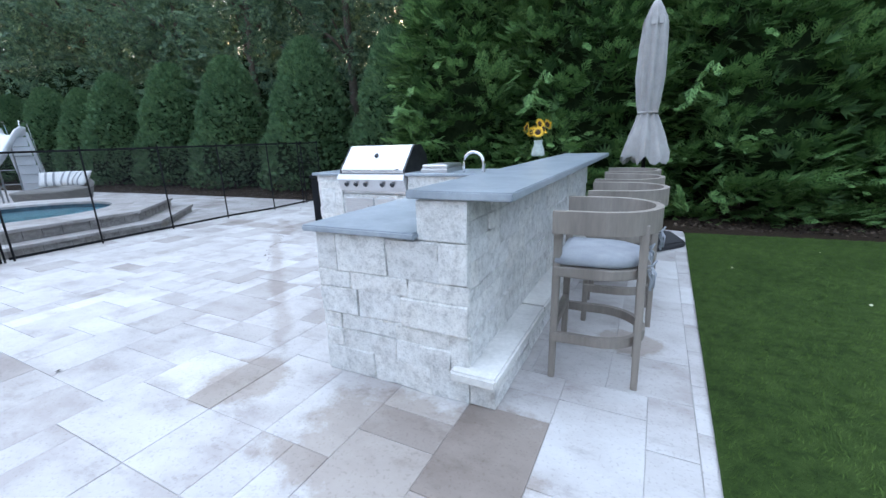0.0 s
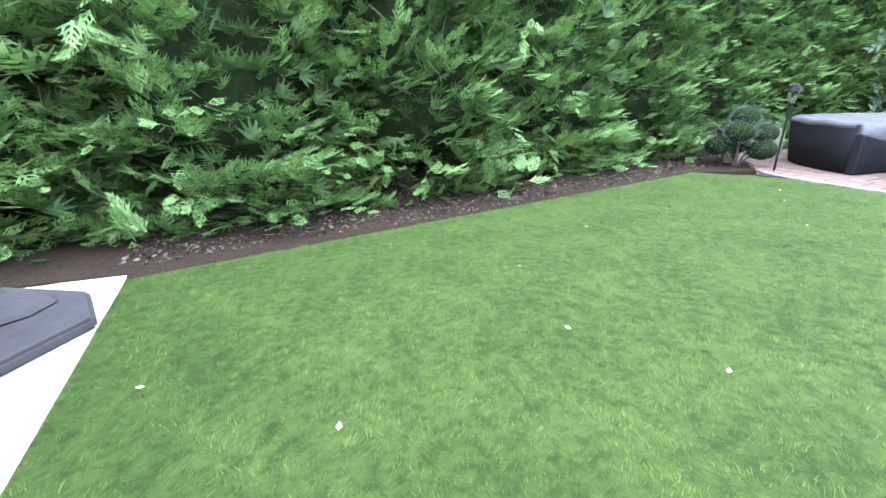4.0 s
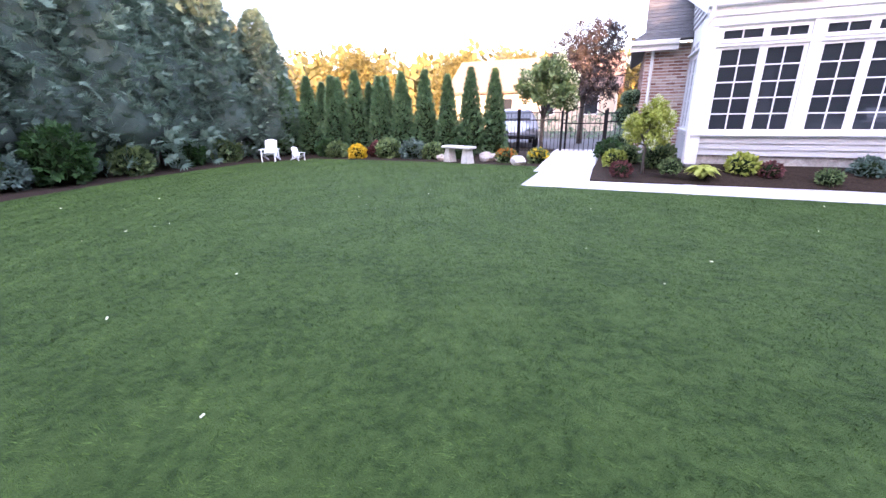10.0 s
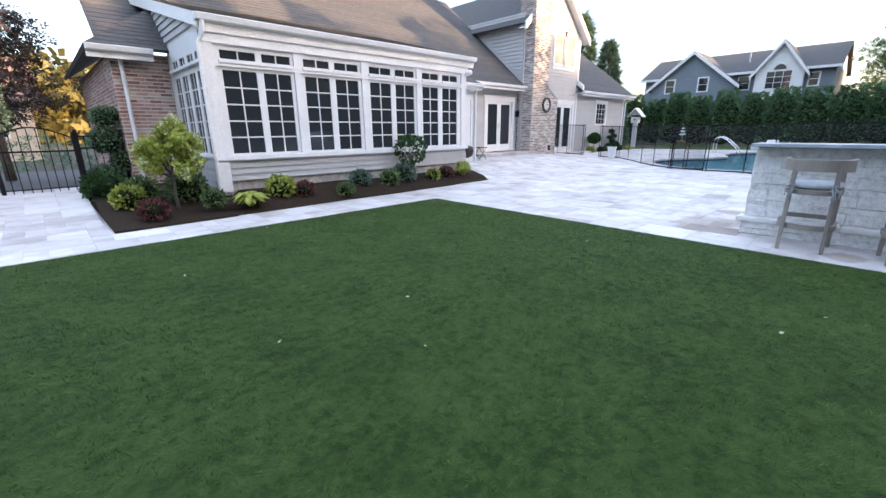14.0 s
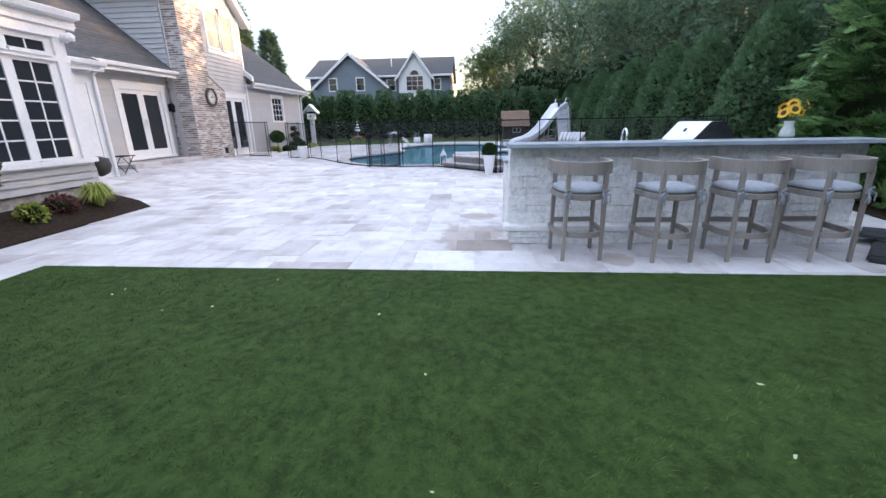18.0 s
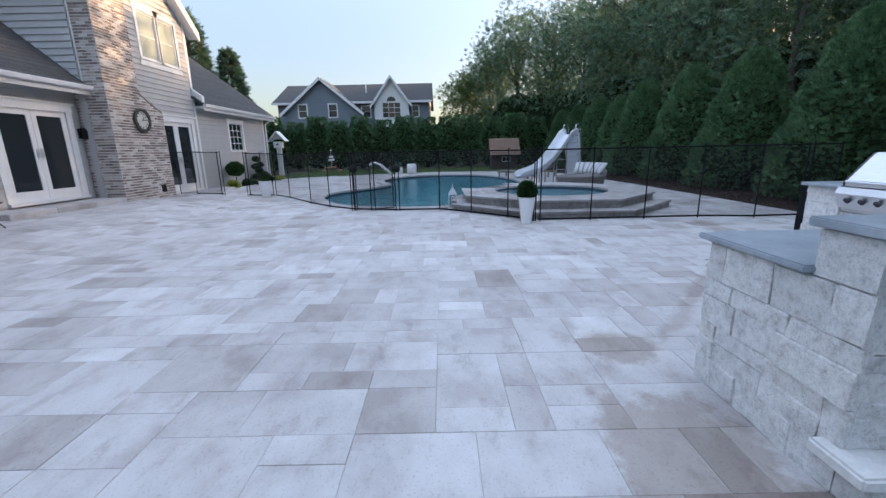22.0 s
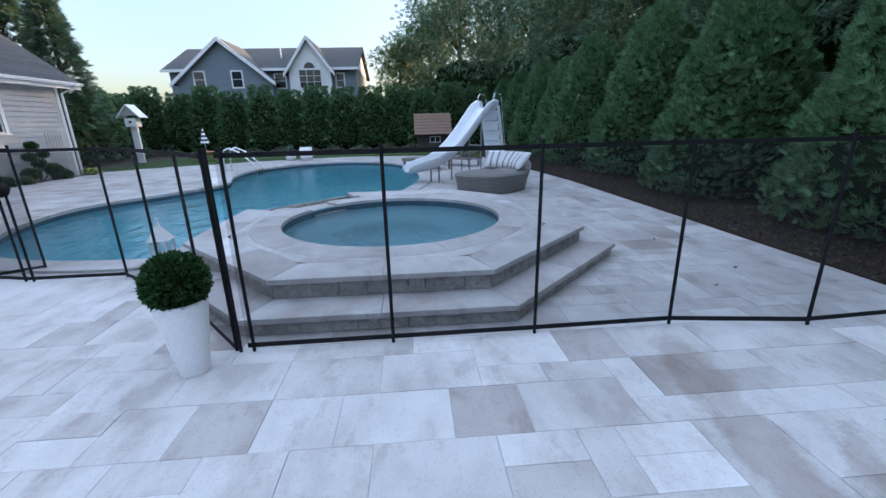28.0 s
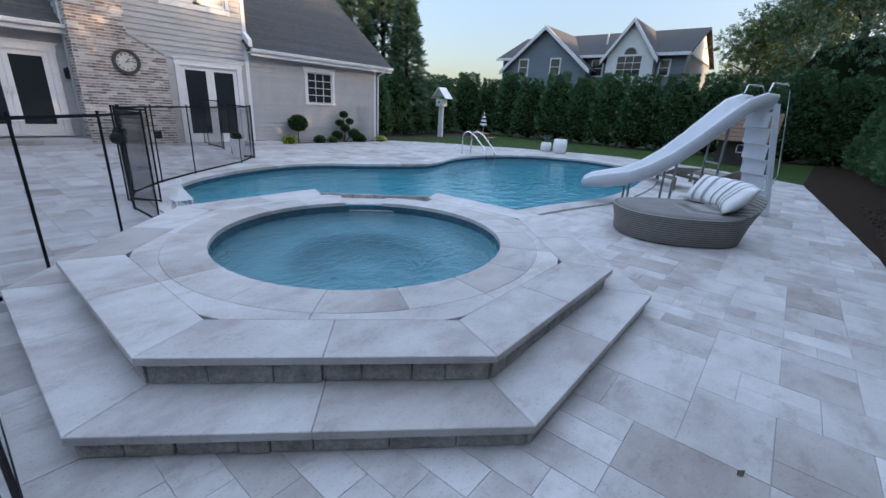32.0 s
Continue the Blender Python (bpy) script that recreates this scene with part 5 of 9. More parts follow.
def house():
    h = thing("house", "grey clapboard house with sunroom, brick chimney and dark shingle roofs", "house", at=(0, 0, 0))
    # --- sunroom ---
    M = pose(3.42, -5.04, 0, 0, 0, 180)
    pairs = [(3.20, 2.58), (2.52, 1.96), (1.75, 1.17), (1.10, 0.51), (0.28, -0.33), (-0.40, -1.00), (-1.20, -1.77), (-1.85, -2.43)]
    holes = [(3.42 - a, 3.42 - b, 0.88, 2.30) for a, b in pairs] + [(3.42 - a, 3.42 - b, 2.42, 2.60) for a, b in pairs]
    bm = bmesh.new()
    wall_grid(bm, 6.15, 0.76, 2.98, holes, 0.12)
    part("sunroom_front", bm, M_TRIM, h, "white painted sunroom wall", m=M)
    clapboard(h, "sunroom_base", pose(3.42, -5.05, 0, 0, 0, 180), 6.15, 0.44, 0.76, step=0.11)
    part("foundation", bx(-2.7, 3.40, -5.30, -5.07, -0.05, 0.44), M_RISER, h, "tan stone foundation")
    for a, b in pairs:
        window(h, M, 3.42 - a, 3.42 - b, 0.88, 2.30, 2, 5, 0.0, 0.03, False)
        window(h, M, 3.42 - a, 3.42 - b, 2.42, 2.60, 2, 1, 0.0, 0.022, False, label="small transom window")
    part("sill_board", bx(3.46, -2.74, -5.04, -4.955, 0.80, 0.87), M_TRIM, h)
    part("head_board", bx(3.44, -2.74, -5.04, -4.996, 2.32, 2.40), M_TRIM, h)
    for x in (3.40, 1.855, 0.395, -1.10, -2.60):
        part("post_trim", bx(x - 0.075, x + 0.075, -5.04, -5.0, 0.87, 2.66), M_TRIM, h)
    part("corner_post", bx(3.28, 3.46, -5.04, -4.99, 0.26, 2.92), M_TRIM, h, "white corner post")
    # east side of the sunroom
    ME = pose(3.42, -7.4, 0, 0, 0, 90)
    sides = [(0.25, 0.70), (0.78, 1.22), (1.32, 1.76), (1.84, 2.26)]
    hs = [(a, b, 0.88, 2.30) for a, b in sides] + [(a, b, 2.42, 2.60) for a, b in sides]
    bm = bmesh.new()
    wall_grid(bm, 2.36, 0.76, 3.0, hs, 0.12)
    part("sunroom_side", bm, M_TRIM, h, m=ME)
    clapboard(h, "sunroom_side_base", ME, 2.36, 0.2, 0.76, step=0.11)
    for a, b in sides:
        window(h, ME, a, b, 0.88, 2.30, 2, 5, 0.0, 0.03, False)
        window(h, ME, a, b, 2.42, 2.60, 2, 1, 0.0, 0.022, False)
    # side gable boards above the side windows
    clapboard(h, "side_gable", ME, 2.7, 2.95, 3.9, clip=lambda z: (-0.6, 2.36 - (z - 2.95) / 0.25 * 0.98), step=0.12)
    roof_plane(h, (3.50, -4.93, 3.06), (-2.93, -4.93, 3.06), (-2.93, -9.75, 4.32), (3.50, -9.75, 4.32))
    gutter(h, (3.50, -4.95, 2.94), (-2.93, -4.95, 2.94))
    part("frieze", bx(3.46, -2.76, -5.04, -4.98, 2.66, 2.93), M_TRIM, h)
    part("crown_board", bx(3.47, -2.9, -4.98, -4.945, 2.80, 2.87, 0.008), M_TRIM, h)
    bm = bmesh.new()
    v = [bm.verts.new(p) for p in ((3.51, -4.93, 2.86), (3.51, -4.93, 3.06), (3.51, -9.7, 4.30), (3.51, -9.7, 4.10), (3.47, -4.93, 2.86), (3.47, -4.93, 3.06), (3.47, -9.7, 4.30), (3.47, -9.7, 4.10))]
    for f in ((0, 1, 2, 3), (7, 6, 5, 4), (0, 4, 5, 1), (3, 2, 6, 7), (1, 5, 6, 2), (0, 3, 7, 4)):
        bm.faces.new([v[i] for i in f])
    part("rake_board", bm, M_TRIM, h)
    bm = bmesh.new()
    tube(bm, [(3.42, -4.86, 2.95), (3.42, -4.88, 2.80), (3.50, -4.95, 2.62), (3.50, -4.95, 0.28)], 0.035, 8)
    part("downpipe", bm, M_TRIM, h, "white downpipe")
    # west side of the sunroom, and the white entry beside it
    MW = pose(-2.75, -5.04, 0, 0, 0, -90)
    bm = bmesh.new()
    wall_grid(bm, 2.3, 0.1, 3.02, [(0.25, 1.05, 0.95, 2.25)], 0.12)
    part("sunroom_west", bm, M_TRIM, h, m=MW)
    window(h, MW, 0.25, 1.05, 0.95, 2.25, 2, 4, 0.06, 0.04, False)
    MV = pose(-2.75, -7.3, 0, 0, 0, 180)
    bm = bmesh.new()
    wall_grid(bm, 2.85, 0.1, 2.75, [(1.85, 2.65, 0.32, 2.30)], 0.12)
    part("entry_wall", bm, M_TRIM, h, "white entry wall", m=MV)
    d = part("door", bx(1.85, 2.65, 0.02, 0.06, 0.32, 2.30, 0.004), M_TRIM, h, "white door with a narrow dark pane", m=MV)
    part("pane", bx(1.97, 2.20, 0.008, 0.02, 1.05, 2.15), M_GLASS, d)
    gutter(h, (-2.9, -7.08, 2.66), (-5.72, -7.08, 2.66))
    roof_plane(h, (-2.9, -7.06, 2.77), (-5.72, -7.06, 2.77), (-5.72, -9.2, 3.7), (-2.9, -9.2, 3.7))
    bm = bmesh.new()
    tube(bm, [(-5.60, -7.02, 2.68), (-5.56, -7.24, 2.5), (-5.56, -7.24, 0.2)], 0.04, 8)
    part("downpipe", bm, M_TRIM, h, "white downpipe")
    bm = bmesh.new()
    box(bm, -5.61, -5.49, -8.75, -7.42, 0.1, 2.75)
    part("entry_side", bm, M_TRIM, h)
    # --- middle wall with the french doors ---
    MF = pose(-4.6, -8.75, 0, 0, 0, 180)
    fd = (3.30, 4.98, 0.46, 2.42)
    clapboard(h, "middle_wall", MF, 5.5, 0.1, 3.05, [(fd[0] - 0.12, fd[1] + 0.12, fd[2] - 0.05, fd[3] + 0.15)])
    french_door(h, MF, *fd, "white french doors with dark glass, closed")
    gutter(h, (-2.9, -8.32, 2.94), (-10.0, -8.32, 2.94))
    part("soffit", bx(-2.9, -10.0, -8.75, -8.32, 2.93, 2.96), M_TRIM, h)
    roof_plane(h, (4.4, -8.30, 3.05), (-9.9, -8.30, 3.05), (-9.9, -13.2, 7.2), (4.4, -13.2, 7.2))
    # --- two-storey block ---
    MG = pose(-9.9, -8.46, 0, 0, 0, 180)
    d2 = (2.56, 4.22, 0.22, 2.42)
    uw = (2.36, 4.06, 4.16, 5.46)
    peak, eave_z = 2.325, 5.75

    def gable(z):
        k = max(0.0, (z - eave_z) / 0.85)
        return (k, 4.65 - k)
    clapboard(h, "gable_wall", MG, 4.65, 0.05, 7.7, [(d2[0] - 0.12, d2[1] + 0.12, 0.05, d2[3] + 0.15), (uw[0], uw[1], uw[2], uw[3])], clip=gable)
    french_door(h, MG, *d2, "white french doors with dark glass, one leaf ajar")
    window(h, MG, uw[0], (uw[0] + uw[1]) / 2 - 0.03, uw[2], uw[3], 1, 2, 0.10, 0.05, True, label="white upper double-hung window, pale reflection painted on its panes", glass=M_REFLECTPANE)
    window(h, MG, (uw[0] + uw[1]) / 2 + 0.03, uw[1], uw[2], uw[3], 1, 2, 0.10, 0.05, True, label="white upper double-hung window, pale reflection painted on its panes", glass=M_REFLECTPANE)
    part("mullion", bx((uw[0] + uw[1]) / 2 - 0.03, (uw[0] + uw[1]) / 2 + 0.03, -0.037, 0.06, uw[2] + 0.002, uw[3] - 0.002), M_TRIM, h, m=MG)
    part("apron", bx(uw[0] - 0.12, uw[1] + 0.12, -0.04, 0.0, 3.96, 4.11), M_TRIM, h, m=MG)
    for x in (0.0, 4.53):
        part("corner_trim", bx(x, x + 0.12, -0.035, 0.0, 3.0 if x == 0 else 0.05, 5.75), M_TRIM, h, m=MG)
    clapboard(h, "block_east_wall", pose(-9.9, -15.5, 0, 0, 0, 90), 7.04, 3.0, 5.9)
    bm = bmesh.new()
    box(bm, -14.55, -14.42, -15.5, -8.6, 3.0, 5.8)
    part("block_west_wall", bm, M_SIDING, h)
    zp = eave_z + peak * 0.85
    for s in (-1, 1):
        xe = -12.225 + s * (peak + 0.35)
        a = (xe, -8.15, eave_z - 0.30)
        roof_plane(h, (xe, -15.5, eave_z - 0.30), a, (-12.225, -8.15, zp), (-12.225, -15.5, zp), rows=False)
        bm = bmesh.new()
        pts = [Vector(a), Vector((-12.225, -8.15, zp))]
        vv = [bm.verts.new(p + o) for p in pts for o in (Vector((0, 0.03, -0.26)), Vector((0, 0.03, 0.02)), Vector((0, -0.05, -0.26)), Vector((0, -0.05, 0.02)))]
        for f in ((0, 4, 5, 1), (2, 3, 7, 6), (0, 2, 6, 4), (1, 5, 7, 3), (0, 1, 3, 2), (4, 6, 7, 5)):
            bm.faces.new([vv[i] for i in f])
        bmesh.ops.recalc_face_normals(bm, faces=bm.faces[:])
        part("rake_board", bm, M_TRIM, h, "white rake board")
        bm = bmesh.new()
        vv = [bm.verts.new(p) for p in (Vector(a) + Vector((0, 0, -0.2)), pts[1] + Vector((0, 0, -0.2)), pts[1] + Vector((0, -0.36, -0.2)), Vector(a) + Vector((0, -0.36, -0.2)))]
        bm.faces.new(vv)
        part("soffit", bm, M_TRIM, h)
    # --- chimney ---
    c = part("chimney", bx(-9.95, -11.12, -8.70, -7.95, 0.05, 9.2), M_MORTAR, h, "tall whitewashed brick chimney")
    part("chimney_shoulder", bx(-11.12, -11.95, -8.46, -7.95, 0.05, 2.55), M_MORTAR, h)
    bm = bmesh.new()
    v = [bm.verts.new(p) for p in ((-11.12, -7.95, 2.55), (-11.12, -7.95, 2.98), (-11.95, -7.95, 2.55), (-11.12, -8.46, 2.55), (-11.12, -8.46, 2.98), (-11.95, -8.46, 2.55))]
    for f in ((0, 2, 1), (3, 4, 5), (1, 2, 5, 4), (0, 3, 5, 2), (0, 1, 4, 3)):
        bm.faces.new([v[i] for i in f])
    bmesh.ops.recalc_face_normals(bm, faces=bm.faces[:])
    part("shoulder_slope", bm, M_MORTAR, h)
    MC = pose(-9.95, -7.95, 0, 0, 0, 180)
    brick_face(c, MC, 0.0, 2.0, 0.06, 7.6, M_BRICK, 280, lambda z: 2.0 if z < 2.55 else max(1.17, 2.0 - (z - 2.55) / 0.43 * 0.83), 5)
    brick_face(c, pose(-9.95, -8.72, 0, 0, 0, 90), 0.0, 0.77, 0.06, 7.6, M_BRICK, 0, None, 6)
    part("shoulder_cap", bx(-11.10, -12.0, -8.46, -7.92, 0, 0.05), M_RISER, h, m=Matrix.Translation((-11.1, 0, 2.99)) @ pose(0, 0, 0, 0, -27.4, 0) @ Matrix.Translation((11.1, 0, 0)))
    part("ash_door", bx(-11.55, -11.35, -7.96, -7.93, 0.35, 0.55), M_BLACK, h)
    # --- wing ---
    MWi = pose(-14.55, -8.46, 0, 0, 0, 180)
    w2 = (2.18, 3.28, 1.52, 2.62)
    clapboard(h, "wing_wall", MWi, 5.55, 0.05, 3.1, [w2])
    window(h, MWi, *w2, 3, 4, 0.11, 0.04, True, label="white window with dark panes")
    part("corner_trim", bx(5.43, 5.55, -0.035, 0.0, 0.05, 3.1), M_TRIM, h, m=MWi)
    clapboard(h, "wing_end_wall", pose(-20.1, -8.46, 0, 0, 0, -90), 6.0, 0.05, 3.1)
    gutter(h, (-14.5, -8.12, 3.0), (-20.75, -8.12, 3.0))
    part("soffit", bx(-14.5, -20.7, -8.46, -8.12, 3.0, 3.03), M_TRIM, h)
    roof_plane(h, (-14.4, -8.10, 3.12), (-20.75, -8.10, 3.12), (-20.75, -12.2, 6.2), (-14.4, -12.2, 6.2))
    roof_plane(h, (-14.4, -16.3, 3.12), (-20.75, -16.3, 3.12), (-20.75, -12.2, 6.2), (-14.4, -12.2, 6.2), rows=False)
    bm = bmesh.new()
    tube(bm, [(-20.45, -8.05, 3.0), (-20.15, -8.36, 2.75), (-20.15, -8.38, 0.1)], 0.04, 8)
    part("downpipe", bm, M_TRIM, h, "white downpipe")
    bm = bmesh.new()
    vv = [bm.verts.new(p) for p in ((-14.42, -8.08, 3.15), (-14.42, -8.08, 3.35), (-14.42, -9.6, 4.50), (-14.42, -9.6, 4.28), (-14.55, -8.08, 3.15), (-14.55, -8.08, 3.35), (-14.55, -9.6, 4.50), (-14.55, -9.6, 4.28))]
    for f in ((0, 1, 2, 3), (4, 7, 6, 5), (0, 4, 5, 1), (1, 5, 6, 2), (0, 3, 7, 4)):
        bm.faces.new([vv[i] for i in f])
    part("rake_board", bm, M_TRIM, h)
    # --- brick wing to the east ---
    b = part("brick_wing", bx(3.3, 4.35, -14.0, -7.52, 0.0, 2.75), M_MORTAR, h, "red and tan brick wing")
    brick_face(b, pose(4.35, -7.52, 0, 0, 0, 180), 0.0, 1.05, 0.0, 2.72, M_REDBRICK, 0, None, 8)
    brick_face(b, pose(4.35, -14.0, 0, 0, 0, 90), 0.0, 6.48, 0.0, 2.72, M_REDBRICK, 0, None, 9)
    gutter(h, (4.70, -7.2, 2.68), (3.70, -7.2, 2.68))
    roof_plane(h, (4.70, -14.0, 2.80), (4.70, -7.18, 2.80), (1.5, -9.6, 5.1), (1.5, -14.0, 5.1))
    roof_plane(h, (4.70, -7.18, 2.80), (1.5, -7.18, 2.80), (1.5, -9.6, 5.1), (1.52, -9.6, 5.1))
    bm = bmesh.new()
    tube(bm, [(4.2, -7.4, 2.7), (4.2, -7.46, 0.1)], 0.035, 8)
    part("downpipe", bm, M_TRIM, h, "white downpipe")
    return h


house()

# landing before the doors
part_t = thing("door_landing", "low pale stone landing along the house doors", "step", kind="structure")
for x0 in (-7.0, -8.0, -9.0):
    part("slab", bx(x0, x0 - 0.992, -8.75, -7.95, 0.1, 0.36, 0.01), M_TRAV, part_t)
for x0 in (-12.2, -13.2, -14.2):
    part("slab", bx(x0, x0 - 0.992, -8.46, -7.75, 0.0, 0.17, 0.01), M_TRAV, part_t)


# ---------- paving ----------
def paving():
    under = {(6.24, -2.98): (6.36, -2.86), (0.28, -2.98): (0.40, -2.86), (0.42, 6.35): (0.54, 6.35), (6.24, -8.2): (6.36, -8.2)}
    outline = [under.get(p, p) for p in PAVE]
    base = solid("paving", sheet("paving_base", outline, [grown(POOL, 0.12), grown(SPA_HOLE, 0.12)], -0.0045, M_GROUT), None, "pale travertine patio in a mixed-size pattern", "patio", kind="structure")
    U = 0.203
    x0, y0 = -26.5, -9.2
    nx, ny = int((6.3 - x0) / U) + 1, int((7.6 - y0) / U) + 1
    pool_k, step_k = grown(POOL, 0.06), octo(SPA_C, SPA_A + 0.16)
    free = np.zeros((nx, ny), bool)
    for i in range(nx):
        for j in range(ny):
            x, y = x0 + (i + 0.5) * U, y0 + (j + 0.5) * U
            if not inside(outline, x, y) or inside(step_k, x, y):
                continue
            if -24 < x < -9 and any(inside(pool_k, x + a * U / 2, y + b * U / 2) for a in (-1, 1) for b in (-1, 1)):
                continue
            free[i, j] = True
    rng = random.Random(21)
    sizes = [(2, 3), (3, 2), (3, 2), (2, 2), (2, 2), (3, 3), (1, 2), (2, 3), (2, 1)]
    protos, loose, count = {}, [], 0

    def proto(a, b):
        if (a, b) not in protos:
            bm = bx(0.0013, a * U - 0.0013, 0.0013, b * U - 0.0013, -0.03, 0.0)
            bmesh.ops.bevel(bm, geom=[e for e in bm.edges if e.verts[0].co.z > -0.01 and e.verts[1].co.z > -0.01], offset=0.0018, segments=1, affect="EDGES")
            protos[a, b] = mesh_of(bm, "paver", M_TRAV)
        return protos[a, b]
    order = [(i, j) for j in range(ny) for i in range(nx)]
    for i, j in order:
        if not free[i, j]:
            continue
        rng.shuffle(sizes)
        for a, b in [*sizes, (1, 2), (2, 1), (1, 1)]:
            if i + a <= nx and j + b <= ny and free[i:i + a, j:j + b].all():
                free[i:i + a, j:j + b] = False
                break
        else:
            continue
        x, y = x0 + i * U, y0 + j * U
        xc, yc = x + a * U / 2, y + b * U / 2
        z = ground_z(xc, yc)
        sx = (ground_z(xc + 0.1, yc) - ground_z(xc - 0.1, yc)) / 0.2
        sy = (ground_z(xc, yc + 0.1) - ground_z(xc, yc - 0.1)) / 0.2
        m = Matrix.Translation((xc, yc, z + rng.uniform(-0.0015, 0.0015))) @ Matrix(((1, 0, 0, 0), (0, 1, 0, 0), (sx, sy, 1, 0), (0, 0, 0, 1))) @ Matrix.Translation((-a * U / 2, -b * U / 2, 0))
        near = -5.6 < xc < 0.5 and -2.6 < yc < 3.6
        if near and count < 300 and abs(sx) + abs(sy) < 1e-6:
            ob = new("paver", proto(a, b))
            ob.parent, ob.matrix_basis = base, m
            count += 1
        else:
            loose.append((a, b, m))
    vs, fs, n = [], [], 0
    for a, b, m in loose:
        me = proto(a, b)
        co = np.zeros(len(me.vertices) * 3)
        me.vertices.foreach_get("co", co)
        mm = np.array(m)
        vs.append(co.reshape(-1, 3) @ mm[:3, :3].T + mm[:3, 3])
        fs += [[n + k for k in p.vertices] for p in me.polygons]
        n += len(me.vertices)
    me = bpy.data.meshes.new("pavers")
    me.from_pydata(np.vstack(vs).tolist(), [], fs)
    me.materials.append(M_TRAV)
    ob = new("pavers", me)
    ob.parent = base
    tagged(ob, "further pale travertine pavers", kind="stuff")


# ---------- hedges and trees ----------
def cone_sprays(name, kind, mat, n, height, radius, base=0.15, tip=0.0, power=0.8, size=(0.2, 0.4), seed=1, droop=0.3, bumps=6, up=0.5, inner=0.72, plume=0, front=0.0):
    """Foliage over a standing crown whose radius narrows upward by a power."""
    rng = np.random.default_rng(seed)
    t = rng.random(n) ** (1.5 if plume else 0.85)
    z = base + t * (height - base)
    a = rng.uniform(0, 2 * np.pi, n)
    if plume or front:
        a = np.where(rng.random(n) < (front or 0.72), rng.uniform(-np.pi - 0.3, 0.3, n), a)
    r = radius * np.maximum((1 - t) ** power, tip) * (0.86 + 0.14 * np.minimum(t / 0.08, 1))
    lump = 1 + 0.10 * np.sin(bumps * a + 9 * t + seed) * np.cos(13 * t + 2 * a + seed) + 0.07 * np.sin(23 * t + 5 * a)
    d = rng.uniform(inner, 1.03, n)
    r = r * lump * d
    pos = np.column_stack([r * np.cos(a), r * np.sin(a), z])
    ahead = np.column_stack([np.cos(a + rng.normal(0, 0.5, n)), np.sin(a + rng.normal(0, 0.5, n)), rng.normal(up - droop, 0.35, n)])
    if plume:
        # sprays gathered along boughs that reach out from the crown
        k = n // plume
        own = np.repeat(np.arange(k), plume)
        way = ahead[:k] / np.linalg.norm(ahead[:k], axis=1, keepdims=True)
        side = np.cross(way, (0.0, 0.0, 1.0))
        side /= np.linalg.norm(side, axis=1, keepdims=True)
        m, reach = len(own), rng.uniform(0.55, 1.05, k)
        back = rng.random(m) ** 0.8
        hand = rng.choice((-1.0, 1.0), m) * rng.uniform(0.1, 0.95, m) * (0.25 + back)
        tip = pos[:k] + way * 0.22
        pos = tip[own] - way[own] * (back * reach[own])[:, None] + side[own] * (hand * 0.16)[:, None] + rng.normal(0, 0.025, (m, 3)) + np.column_stack([np.zeros((m, 2)), -0.16 * (1 - back) ** 2])
        ahead = way[own] + side[own] * hand[:, None] * 0.8 + rng.normal(0, 0.16, (m, 3))
        return sprays(name, kind, pos, ahead, rng.normal(0, 0.30, k)[own] + rng.normal(0, 0.22, m), rng.uniform(*size, m) * (0.75 + 0.4 * back), mat)
    return sprays(name, kind, pos, ahead, rng.normal(0, 0.7, n), rng.uniform(*size, n), mat)


# solid filler for a crown; its dark colour paints the inner shade
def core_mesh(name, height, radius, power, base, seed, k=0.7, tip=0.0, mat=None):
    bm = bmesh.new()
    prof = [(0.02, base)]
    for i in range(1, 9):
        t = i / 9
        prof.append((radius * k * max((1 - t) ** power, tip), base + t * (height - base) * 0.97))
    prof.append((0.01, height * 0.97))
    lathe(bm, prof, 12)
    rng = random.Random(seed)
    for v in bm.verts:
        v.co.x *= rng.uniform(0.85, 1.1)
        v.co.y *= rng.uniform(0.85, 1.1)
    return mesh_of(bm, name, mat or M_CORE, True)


def trunk_mesh(height, r, lean=0.0, limbs=0, seed=1, spread=1.0):
    rng = random.Random(seed)
    bm = bmesh.new()
    pts = [(lean * (i / 5) ** 2 + rng.uniform(-0.03, 0.03) * i, rng.uniform(-0.03, 0.03) * i, height * i / 5) for i in range(6)]
    tube(bm, pts, [r * (1.15 - 0.17 * i) for i in range(6)], 8)
    for k in range(limbs):
        f = rng.uniform(0.45, 0.95)
        i = int(f * 5)
        p = Vector(pts[i])
        a = rng.uniform(0, 6.28)
        q = p + Vector((math.cos(a) * spread, math.sin(a) * spread, rng.uniform(0.4, 1.0) * spread))
        mid = (p + q) / 2 + Vector((0, 0, 0.12 * spread))
        tube(bm, [p, mid, q], [r * 0.45, r * 0.3, r * 0.12], 6)
    return mesh_of(bm, "trunk", M_BARK, True)


def tree_kind(name, label, category, group, crown, core=None, trunk=None):
    t = thing(name, label, category, group)
    if trunk:
        part("trunk", trunk, None, t)
    if core:
        part("shade_core", core, None, t, "solid core coloured darker for the crown's inner shade")
    part("crown", crown, None, t)
    return t


